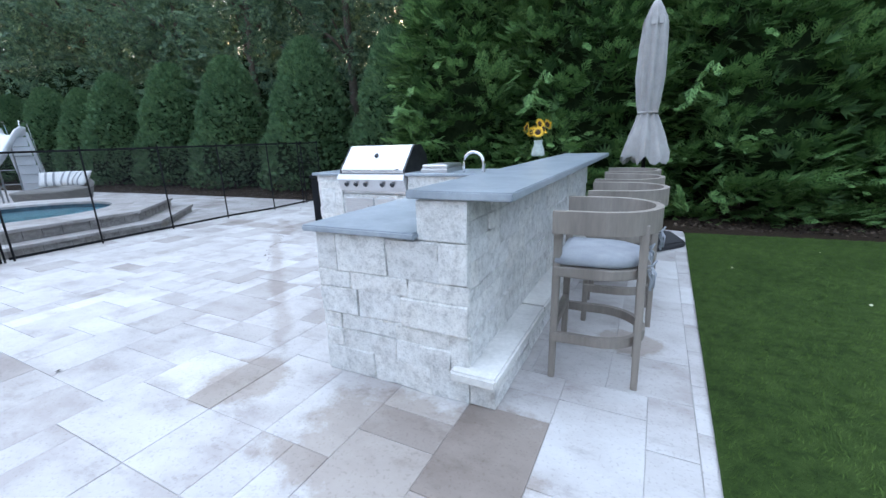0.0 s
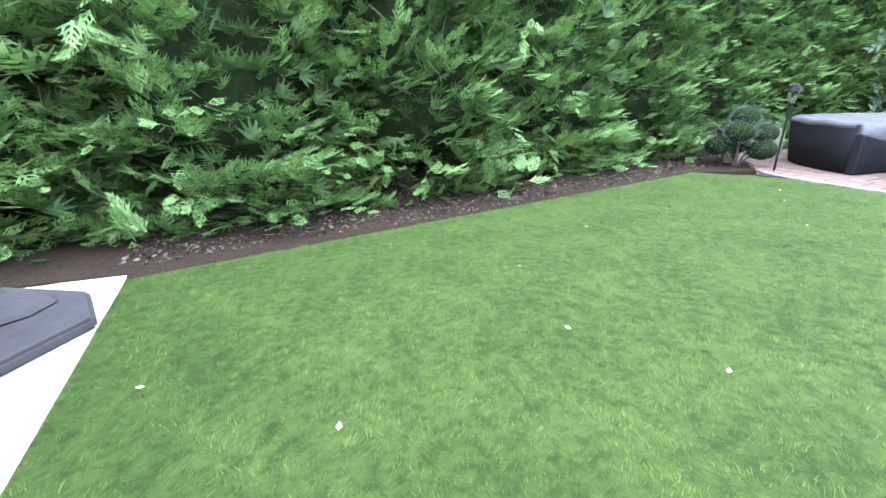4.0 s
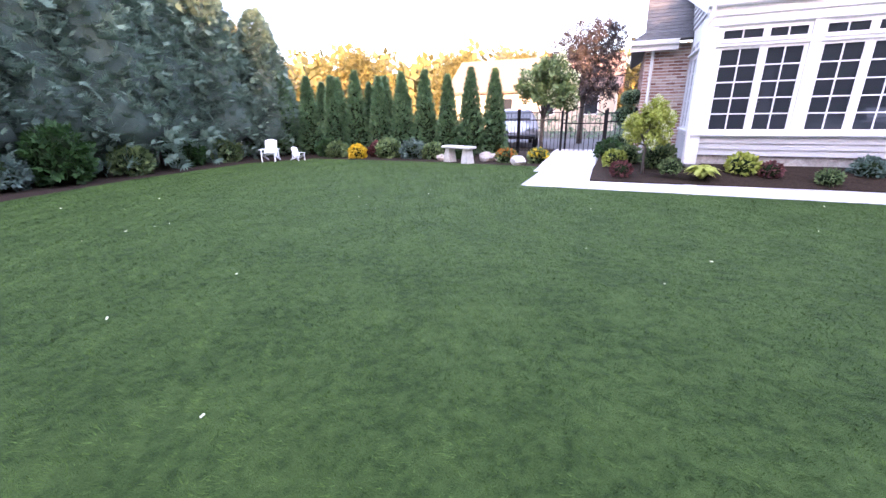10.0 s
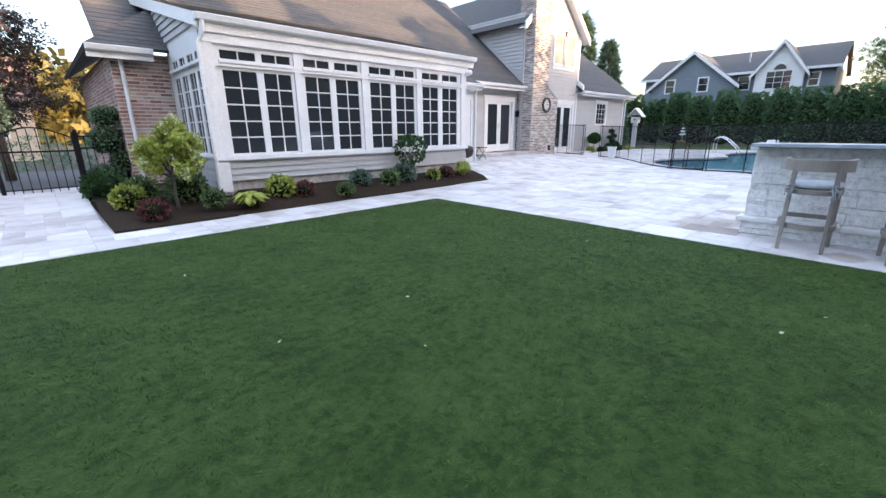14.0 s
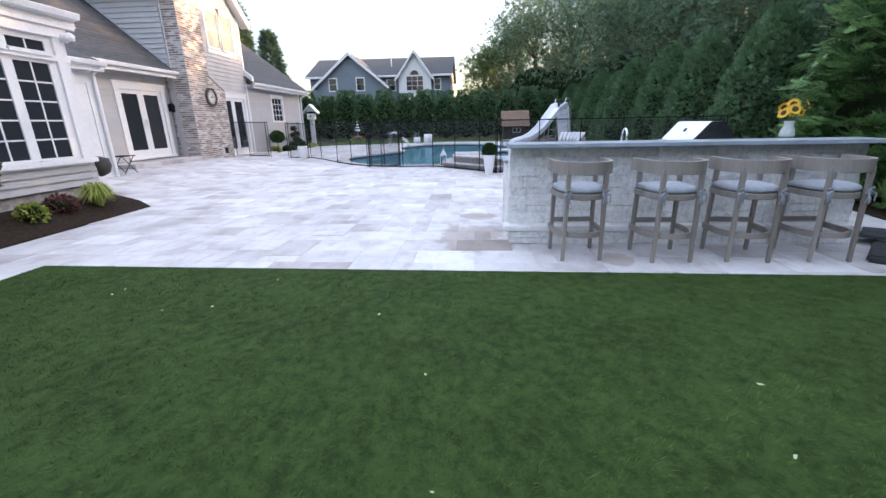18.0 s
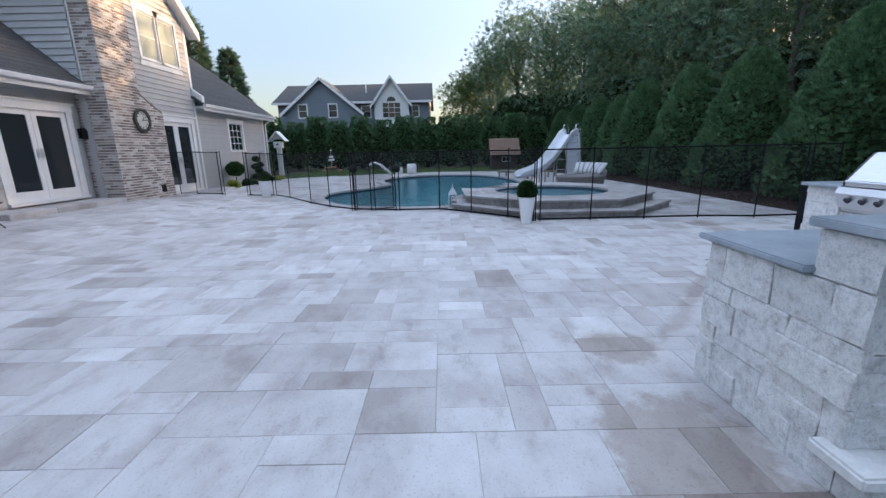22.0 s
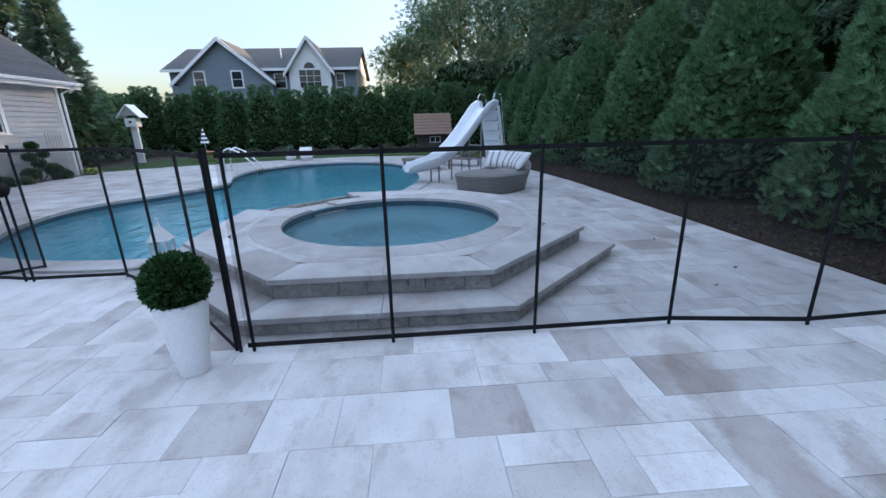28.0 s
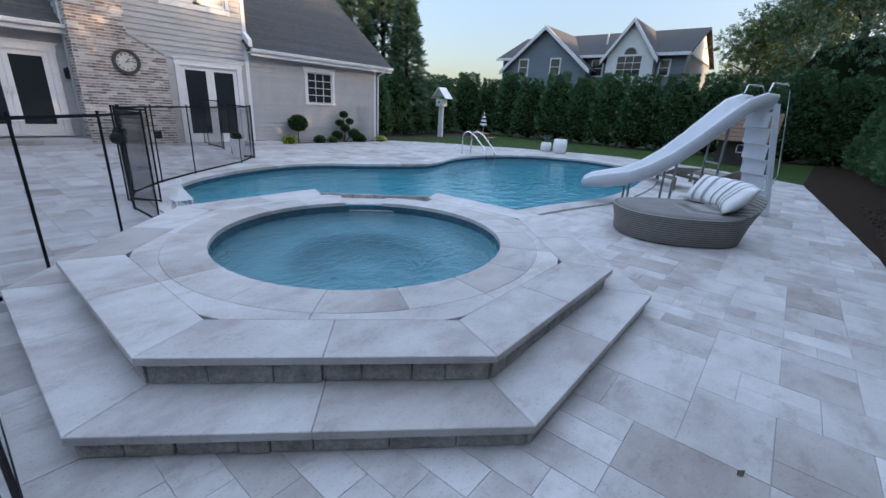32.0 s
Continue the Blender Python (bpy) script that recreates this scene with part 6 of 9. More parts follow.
def plant(proto, places, seed=1, spin=360):
    """Sets the first at the first place and copies of it at the others: (x, y, z, size, turn)."""
    rng = random.Random(seed)
    for i, (x, y, z, s) in enumerate(places):
        m = pose(x, y, z, 0, 0, rng.uniform(0, spin)) @ Matrix.Diagonal((s * rng.uniform(0.95, 1.08), s * rng.uniform(0.95, 1.08), s, 1))
        if i == 0:
            proto.matrix_basis = m
        else:
            c = copy_thing(proto, Matrix.Identity(4))
            c.matrix_basis = m


def cypress(seed, n=5520, size=(0.18, 0.35), plume=12, base=0.10):
    t = tree_kind("cypress_tree", "dense green cypress with feathery drooping sprays", "conifer", "cypress hedge",
                     cone_sprays("crown", "cypress", M_CYP, n, 7.0, 1.95, 0.04, 0.05, 0.60, size, seed, 0.40, 5, 0.6, 0.80, plume),
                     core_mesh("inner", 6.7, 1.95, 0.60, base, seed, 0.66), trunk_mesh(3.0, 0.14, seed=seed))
    if plume:
        part("inner_sprays", cone_sprays("inner_sprays", "arb", M_CYPIN, 2600, 6.6, 1.72, 0.03, 0.05, 0.60, (0.14, 0.28), seed + 50, 0.1, 5, 0.4, 0.80, 0, 0.72), None, t, "inner sprays in a darker green for the crown's shade")
    return t


plant(cypress(1), [(1.2, 8.6, 0, 1.0), (-1.3, 8.7, 0, 1.05), (6.1, 9.0, 0, 1.0), (-3.7, 8.9, 0, 1.06)], 3, 25)
plant(cypress(5), [(3.7, 8.8, 0, 1.04), (8.4, 9.2, 0, 1.0), (10.9, 9.3, 0, 1.0), (13.0, 9.0, 0, 0.97), (14.9, 8.4, 0, 0.9), (16.4, 7.2, 0, 0.8)], 7, 25)
# trees added to this back row, cored to the ground, to block leaking sun
plant(cypress(2, 900, (0.5, 0.85), 0, 0.0), [(-2.6, 9.9, 0, 1.0), (9.8, 10.9, 0, 1.0), (12.2, 11.0, 0, 1.0), (14.6, 10.4, 0, 0.95), (2.4, 10.2, 0, 1.15), (4.9, 10.3, 0, 1.1), (7.4, 10.6, 0, 1.1), (0.0, 10.0, 0, 1.12)], 4)

# broad rounded arborvitae along the pool
plant(tree_kind("arborvitae", "broad dark green rounded arborvitae column", "conifer", "arborvitae row",
                cone_sprays("crown", "arb", M_ARB, 7600, 4.2, 1.50, 0.03, 0.10, 0.46, (0.08, 0.16), 7, 0.05, 4, 0.95, 0.88, 0, 0.7),
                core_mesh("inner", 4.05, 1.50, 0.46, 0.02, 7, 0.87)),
      [(-12.6, 9.7, 0, 0.97), (-16.1, 9.95, 0, 1.02), (-19.25, 9.65, 0, 1.0), (-22.2, 9.75, 0, 0.93), (-25.2, 9.7, 0, 1.0), (-28.3, 9.5, 0, 0.98), (-9.25, 9.8, 0, 1.0), (-6.3, 10.0, 0, 0.98), (-31.2, 9.2, 0, 0.95)], 5, 25)

# west hedge, and the hedge along the wing
plant(tree_kind("hedge_shrub", "tall dense dark green hedge conifer", "hedge", "west boundary hedge",
                cone_sprays("crown", "arb", M_ARB, 2500, 3.9, 1.35, 0.0, 0.45, 0.35, (0.12, 0.23), 9, 0.0, 5, 0.4, 0.86),
                core_mesh("inner", 3.75, 1.35, 0.35, 0.0, 9, 0.86, 0.4)),
      [(-33.5 + 0.3 * math.sin(i * 1.7), -22 + 1.75 * i, 0, 1.0 + 0.05 * math.sin(i * 2.9)) for i in range(18)] + [(-23.2 - 1.9 * i, -12.2 - 0.35 * i, 0, 0.86) for i in range(5)], 6)

# pointed arborvitae hedge to the south-east
plant(tree_kind("arborvitae", "narrow pointed dark green arborvitae", "conifer", "pointed arborvitae hedge",
                cone_sprays("crown", "arb", M_ARB, 1400, 2.45, 0.46, 0.0, 0.0, 0.80, (0.08, 0.17), 11, 0.0, 4, 0.7, 0.84),
                core_mesh("inner", 2.3, 0.46, 0.80, 0.0, 11, 0.84)),
      [(8.3 + 0.74 * i, -8.25 + 0.02 * i * i, 0, 1.0 + 0.04 * math.sin(i * 2.3)) for i in range(11)] + [(11.6 + 0.6 * i, -8.5 + 0.012 * i * i, 0, 0.95 + 0.05 * math.sin(i * 1.9)) for i in range(9)] + [(14.95, 6.05, 0, 0.98), (15.0, 5.15, 0, 1.04), (15.05, 4.2, 0, 1.0)], 8)


def broadleaf(name, label, group, mat, n, height, radius, seed, size=(0.16, 0.3), z0=1.6, clumps=26, flat=0.8, tr=0.16, kind="far", core=None):
    """A spreading tree: clumps of leaves round limbs, with gaps."""
    rng = np.random.default_rng(seed)
    cz = z0 + (height - z0) * 0.5
    c = rng.normal(0, 1, (clumps, 3))
    c /= np.linalg.norm(c, axis=1, keepdims=True)
    c *= (rng.uniform(0.35, 1.0, clumps) ** 0.6)[:, None]
    c = c * (radius * 0.78, radius * 0.78, (height - z0) * 0.42) + (0, 0, cz)
    cr = rng.uniform(0.25, 0.45, clumps) * radius
    w = rng.integers(0, clumps, n)
    v = rng.normal(0, 1, (n, 3))
    v /= np.linalg.norm(v, axis=1, keepdims=True)
    pos = c[w] + v * (cr[w] * rng.uniform(0.55, 1.05, n))[:, None] * (1, 1, flat)
    ahead = v + rng.normal(0, 0.6, (n, 3)) + (0, 0, -0.1)
    crown = sprays("crown", kind, pos, ahead, rng.uniform(-3, 3, n), rng.uniform(*size, n), mat)
    return tree_kind(name, label, "tree", group, crown, core, trunk_mesh(height * 0.8, tr, 0.2, 9, seed, radius * 0.6))


def tall_conifer(seed, mat, label, group, h=9.0, r=2.2, n=950):
    return tree_kind("conifer_tree", label, "conifer", group,
                     cone_sprays("crown", "cypress", mat, n, h, r, 0.9, 0.04, 0.7, (0.36, 0.7), seed, 0.5, 7, 0.4, 0.45), None, trunk_mesh(h * 0.95, 0.16, seed=seed, limbs=8, spread=1.1))


# tall dark trees behind the arborvitae
# their cores were added to stop low sun leaking between the trunks
plant(broadleaf("broadleaf_tree", "tall dark leafy tree behind the hedge", "dark trees behind the pool", M_DARKLEAF, 6000, 10.5, 3.4, 31, (0.20, 0.36), 1.8, 52, 1.0, 0.2, core=core_mesh("inner", 4.8, 2.6, 0.32, 0.0, 31, 1.0)),
      [(-12, 14.0, 0, 1.0), (-7.0, 13.6, 0, 0.98), (-17.0, 14.2, 0, 1.15), (-22.5, 13.6, 0, 1.05), (-28, 12.6, 0, 1.3), (-2.5, 14.4, 0, 1.0), (-9.6, 15.2, 0, 0.95), (-14.6, 15.6, 0, 1.0), (-20, 16, 0, 1.05), (-25.4, 15.4, 0, 1.1), (-31, 14.6, 0, 1.1), (-38, 10.2, 0, 1.4), (-34, 11.5, 0, 1.3), (-41, 7.6, 0, 1.4), (3, 15, 0, 1.0), (8, 15, 0, 0.95)], 9)
plant(tall_conifer(33, M_DARKLEAF, "tall dark pine behind the hedge", "dark pines behind the pool", 10.5, 2.6), [(-9.5, 12.2, 0, 1.0), (-14.6, 12.4, 0, 1.06), (-19.6, 12.9, 0, 1.0), (-25, 13, 0, 1.25), (-31, 13.0, 0, 1.3), (-5, 12.2, 0, 1.0)], 10)
plant(broadleaf("broadleaf_tree", "lighter green tree lit by late sun", "trees beyond the west hedge", M_LEAF, 4000, 8.5, 2.6, 35, (0.22, 0.42), 1.5, 30, 1.0, 0.16), [(-46, 2.6, 0, 1.12), (-45, 5.4, 0, 1.35)], 11)
plant(tall_conifer(37, M_DARKLEAF, "tall dark spruce beyond the house wing", "spruces beyond the wing", 8.0, 1.5, 2000), [(-26, -12.5, 0, 0.92), (-26.5, -15.0, 0, 1.2), (-24.5, -15.5, 0, 1.15)], 12)
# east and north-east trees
plant(tree_kind("conifer_tree", "tall dense conifer at the lawn's end, paled blue-green for haze", "conifer", "conifers along the east fence",
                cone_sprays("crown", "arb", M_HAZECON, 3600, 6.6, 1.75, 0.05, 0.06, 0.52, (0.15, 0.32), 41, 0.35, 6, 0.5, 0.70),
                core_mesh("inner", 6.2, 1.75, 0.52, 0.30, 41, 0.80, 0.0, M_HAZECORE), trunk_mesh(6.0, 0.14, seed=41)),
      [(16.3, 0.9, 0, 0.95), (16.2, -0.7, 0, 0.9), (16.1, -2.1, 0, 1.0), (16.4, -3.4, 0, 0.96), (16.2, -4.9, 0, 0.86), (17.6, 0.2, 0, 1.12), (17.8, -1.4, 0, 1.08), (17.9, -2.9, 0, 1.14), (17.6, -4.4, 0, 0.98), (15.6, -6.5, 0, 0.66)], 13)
plant(broadleaf("broadleaf_tree", "leafy tree with late sunlight coloured gold into its foliage", "golden trees beyond the yard", M_GOLD, 3000, 7.5, 3.2, 43, (0.36, 0.62), 1.0, 30, 0.9, 0.18), [(24, 10.5, 0, 1.0), (26, -14, 0, 0.85), (31, -20, 0, 0.95), (24, -24, 0, 0.8), (19, -33, 0, 0.85), (14, -38, 0, 0.9), (36, -10, 0, 1.1)], 14)
plant(broadleaf("broadleaf_tree", "green leafy tree near the covered seats", "trees by the seating corner", M_LEAF, 4000, 6.5, 2.4, 45, (0.16, 0.3), 1.4, 30, 1.0, 0.12), [(18.3, 6.4, 0, 1.0), (20.5, 5.0, 0, 1.1), (17.3, 3.4, 0, 0.72), (19.6, 2.7, 0, 0.85)], 15)
plant(broadleaf("plum_tree", "purple-leaved plum tree beyond the gate", "purple trees", M_PURPLE, 3200, 4.3, 1.75, 47, (0.14, 0.26), 1.3, 28, 0.9, 0.10), [(6.35, -14.2, 0, 1.08)], 16)


# ---------- small helpers for plants ----------
def ball_foliage(name, kind, mat, n, r, seed, size, squash=1.0, z=0.0, low=-1.0):
    rng = np.random.default_rng(seed)
    v = rng.normal(0, 1, (n, 3))
    v /= np.linalg.norm(v, axis=1, keepdims=True)
    v = v[v[:, 2] > low]
    n = len(v)
    pos = v * (r * rng.uniform(0.80, 1.0, n))[:, None] * (1, 1, squash) + (0, 0, z)
    ahead = v + rng.normal(0, 0.45, (n, 3)) + (0, 0, 0.15)
    return sprays(name, kind, pos, ahead, rng.uniform(-3, 3, n), rng.uniform(*size, n), mat)


def ball_core(r, z=0.0, squash=1.0):
    bm = bmesh.new()
    lathe(bm, [(0.01 * r, z - r * squash)] + [(r * math.cos(a), z + r * squash * math.sin(a)) for a in (math.radians(-75 + 25 * i) for i in range(7))] + [(0.01 * r, z + r * squash)], 14)
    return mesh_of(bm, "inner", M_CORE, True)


def shrub(name, label, mat, x, y, r, h=None, kind="cluster", n=420, seed=1, z=0.0, size=None, group=""):
    h = h or r
    t = thing(name, label, "shrub", group, at=(x, y, z - 0.03))
    part("shade_core", ball_core(r * 0.8, h * 0.9, h / r), None, t, "solid core coloured dark for inner shade")
    part("foliage", ball_foliage("foliage", kind, mat, n, r, seed, size or (r * 0.22, r * 0.42), h / r, h * 0.9, -0.75), None, t)
    bm = bmesh.new()
    tube(bm, [(0, 0, 0), (0, 0, h * 0.8)], r * 0.08, 6)
    part("stem", bm, M_BARK, t)
    return t


def tuft(name, label, mat, x, y, r, h, n=90, seed=1, z=0.0, width=1.0, cat="plant"):
    """Arching strap leaves from one root."""
    rng = random.Random(seed)
    bm = bmesh.new()
    for _ in range(n):
        a, reach, top = rng.uniform(0, 6.283), r * rng.uniform(0.5, 1.0), h * rng.uniform(0.6, 1.0)
        d, s = Vector((math.cos(a), math.sin(a), 0)), Vector((-math.sin(a), math.cos(a), 0)) * 0.02 * width * rng.uniform(0.7, 1.3)
        mid, tip = d * reach * 0.5 + Vector((0, 0, top)), d * reach + Vector((0, 0, top * rng.uniform(0.3, 0.8)))
        b = d * 0.02
        v = [bm.verts.new(p) for p in (b - s * 0.5, b + s * 0.5, mid + s, mid - s, tip)]
        bm.faces.new((v[0], v[1], v[2], v[3]))
        bm.faces.new((v[3], v[2], v[4]))
    t = thing(name, label, cat, at=(x, y, z))
    part("leaves", bm, mat, t)
    return t


def flower_mound(name, label, leaf, petal, x, y, r, seed, z=0.0):
    t = shrub(name, label, leaf, x, y, r, r * 0.8, "leaf", 300, seed, z)
    part("flowers", ball_foliage("flowers", "cluster", petal, 260, r * 1.03, seed + 1, (r * 0.14, r * 0.26), 0.8, r * 0.75, -0.1), None, t, "dense small blooms")
    return t


M_YELLOW = leafy("yellow_blooms", (0.35, 0.22, 0.01), (0.62, 0.42, 0.02), (0.75, 0.55, 0.05))
M_ORANGE = leafy("orange_blooms", (0.30, 0.07, 0.01), (0.55, 0.16, 0.02), (0.65, 0.25, 0.04))
M_LIME = leafy("lime_leaves", (0.12, 0.15, 0.02), (0.26, 0.30, 0.05), (0.42, 0.45, 0.12))
M_CREAM = leafy("cream_blooms", (0.38, 0.40, 0.22), (0.55, 0.56, 0.36), (0.68, 0.68, 0.50))
M_BLUESPRUCE = leafy("blue_green_needles", (0.04, 0.07, 0.055), (0.085, 0.135, 0.105), (0.15, 0.21, 0.17))
M_REDLEAF = leafy("dark_red_leaves", (0.05, 0.015, 0.018), (0.11, 0.035, 0.035), (0.18, 0.07, 0.06))
M_BOX = leafy("boxwood_leaves", (0.010, 0.032, 0.010), (0.022, 0.062, 0.016), (0.045, 0.105, 0.03))
M_WOOD = plain("orange_wood", (0.30, 0.13, 0.05), (0.44, 0.21, 0.09), 0.6, scale=8)
M_WHITE = plain("white_paint", (0.72, 0.72, 0.72), (0.82, 0.82, 0.82), 0.5, scale=4)
M_STRIPE = plain("navy_stripe", (0.02, 0.025, 0.05), (0.04, 0.045, 0.08), 0.8)
M_PILLOW = plain("white_pillow", (0.66, 0.66, 0.66), (0.78, 0.78, 0.78), 0.9, bump_scale=160)
M_SEATPAD = plain("grey_seat_pad", (0.16, 0.152, 0.142), (0.21, 0.20, 0.19), 0.9, scale=6, bump_scale=120)
M_PILLOWSTRIPE = plain("grey_pillow_stripe", (0.24, 0.25, 0.27), (0.34, 0.35, 0.37), 0.9, bump_scale=160)
M_CASTSTONE = plain("cast_stone", (0.42, 0.40, 0.36), (0.58, 0.56, 0.52), 0.85, scale=10, bump_scale=60, bump_strength=0.4)
M_BLOCK = stone_mat("tan_wall_block", (0.26, 0.20, 0.15), (0.38, 0.30, 0.23), (0.48, 0.40, 0.32), (1.0, 0.9, 0.8))
M_ROCK = stone_mat("boulder", (0.26, 0.23, 0.20), (0.42, 0.38, 0.34), (0.55, 0.51, 0.46), (1.0, 0.92, 0.82))
M_ASPHALT = plain("asphalt", (0.04, 0.04, 0.042), (0.07, 0.07, 0.073), 0.9, scale=4, bump_scale=120)
M_NBLUE = plain("blue_grey_siding", (0.13, 0.16, 0.19), (0.18, 0.21, 0.24), 0.7, scale=2, bump_scale=20, stretch=(1, 1, 6))
M_TAN = plain("tan_stucco", (0.45, 0.36, 0.27), (0.55, 0.45, 0.34), 0.8, scale=3)
M_BROWNROOF = plain("cedar_shakes", (0.10, 0.062, 0.045), (0.27, 0.17, 0.12), 0.85, scale=14, bump_scale=40, bump_strength=0.8)
M_CARPAINT = plain("silver_car_paint", (0.36, 0.37, 0.39), (0.44, 0.45, 0.47), 0.25, 0.4, scale=1)
M_TYRE = plain("tyre_rubber", (0.012, 0.012, 0.013), (0.025, 0.025, 0.026), 0.85)
M_SEEDHEAD = plain("sunflower_centre", (0.03, 0.015, 0.006), (0.08, 0.04, 0.015), 0.9, scale=60, bump_scale=200, bump_strength=0.8)
M_PETAL = plain("sunflower_petal", (0.62, 0.32, 0.01), (0.80, 0.50, 0.02), 0.6, scale=20)
M_CHIP = leafy("bark_chips", (0.012, 0.010, 0.009), (0.045, 0.032, 0.024), (0.13, 0.095, 0.07), 0.9, 0.0)
M_PLAYMETAL = plain("grey_metal", (0.30, 0.30, 0.31), (0.40, 0.40, 0.41), 0.4, 0.8)


# ---------- on and round the bar ----------
def vase():
    t = thing("flower_vase", "grey-green glass vase of yellow sunflowers on the bar", "vase", at=(-1.2, 4.9, BAR_T))
    bm = bmesh.new()
    lathe(bm, [(0.070, 0.0), (0.078, 0.02), (0.070, 0.07), (0.050, 0.12), (0.046, 0.15), (0.054, 0.175), (0.046, 0.175), (0.03, 0.12)], 20)
    part("vase", bm, M_VASE, t, smooth=True)
    rng = random.Random(4)
    for k in range(8):
        a, r = 2 * math.pi * k / 8 + rng.uniform(-0.3, 0.3), rng.uniform(0.05, 0.15)
        if k == 7:
            r = 0.02
        top = Vector((r * math.cos(a), r * math.sin(a), rng.uniform(0.26, 0.36)))
        bm = bmesh.new()
        tube(bm, [(0, 0, 0.12), top * 0.6 + Vector((0, 0, 0.08)), top], 0.004, 5)
        part("stem", bm, M_LEAF, t)
        d = (Vector((math.cos(a), math.sin(a), 0.35))).normalized()
        rot = d.to_track_quat("Z", "Y").to_matrix().to_4x4()
        m = Matrix.Translation(top) @ rot
        bm = bmesh.new()
        lathe(bm, [(0.030, -0.008), (0.030, 0.006), (0.018, 0.012), (0.0, 0.013)], 12)
        f = part("flower_head", bm, M_SEEDHEAD, t, "dark brown sunflower centre", m=m)
        bm = bmesh.new()
        for j in range(18):
            b = 2 * math.pi * j / 18
            c, s = Vector((math.cos(b), math.sin(b), 0)), Vector((-math.sin(b), math.cos(b), 0))
            lift = Vector((0, 0, rng.uniform(-0.008, 0.02)))
            v = [bm.verts.new(p) for p in (c * 0.026, c * 0.045 + s * 0.010 + lift * 0.5, c * 0.068 + lift, c * 0.045 - s * 0.010 + lift * 0.5)]
            bm.faces.new(v)
        part("petals", bm, M_PETAL, f, "bright yellow petals")


vase()


def faucet():
    t = thing("bar_faucet", "chrome gooseneck faucet at the bar sink", "faucet", at=(-1.17, 3.12, LOW_T))
    bm = bmesh.new()
    lathe(bm, [(0.028, 0), (0.028, 0.02), (0.016, 0.03), (0.016, 0.05), (0.0, 0.05)], 14)
    part("base", bm, M_CHROME, t, smooth=True)
    bm = bmesh.new()
    pts = [(0, 0, 0.03), (0, 0, 0.24)] + [(-0.085 + 0.085 * math.cos(a), 0, 0.24 + 0.085 * math.sin(a)) for a in (math.radians(20 * i) for i in range(1, 10))] + [(-0.17, 0, 0.17)]
    tube(bm, pts, 0.012, 10)
    part("spout", bm, M_CHROME, t, smooth=True)
    bm = bmesh.new()
    tube(bm, [(0, 0.02, 0.045), (0, 0.09, 0.075)], 0.007, 8)
    part("lever", bm, M_CHROME, t)
    s = thing("bar_sink", "small stainless undermount sink in the worktop", "sink", at=(-1.35, 3.12, LOW_T + 0.001))
    bm = bmesh.new()
    ring(bm, [(-0.13, -0.2), (0.13, -0.2), (0.13, 0.2), (-0.13, 0.2)], [(-0.115, -0.185), (0.115, -0.185), (0.115, 0.185), (-0.115, 0.185)], 0.0, 0.006)
    part("rim", bm, M_STEEL, s)


faucet()


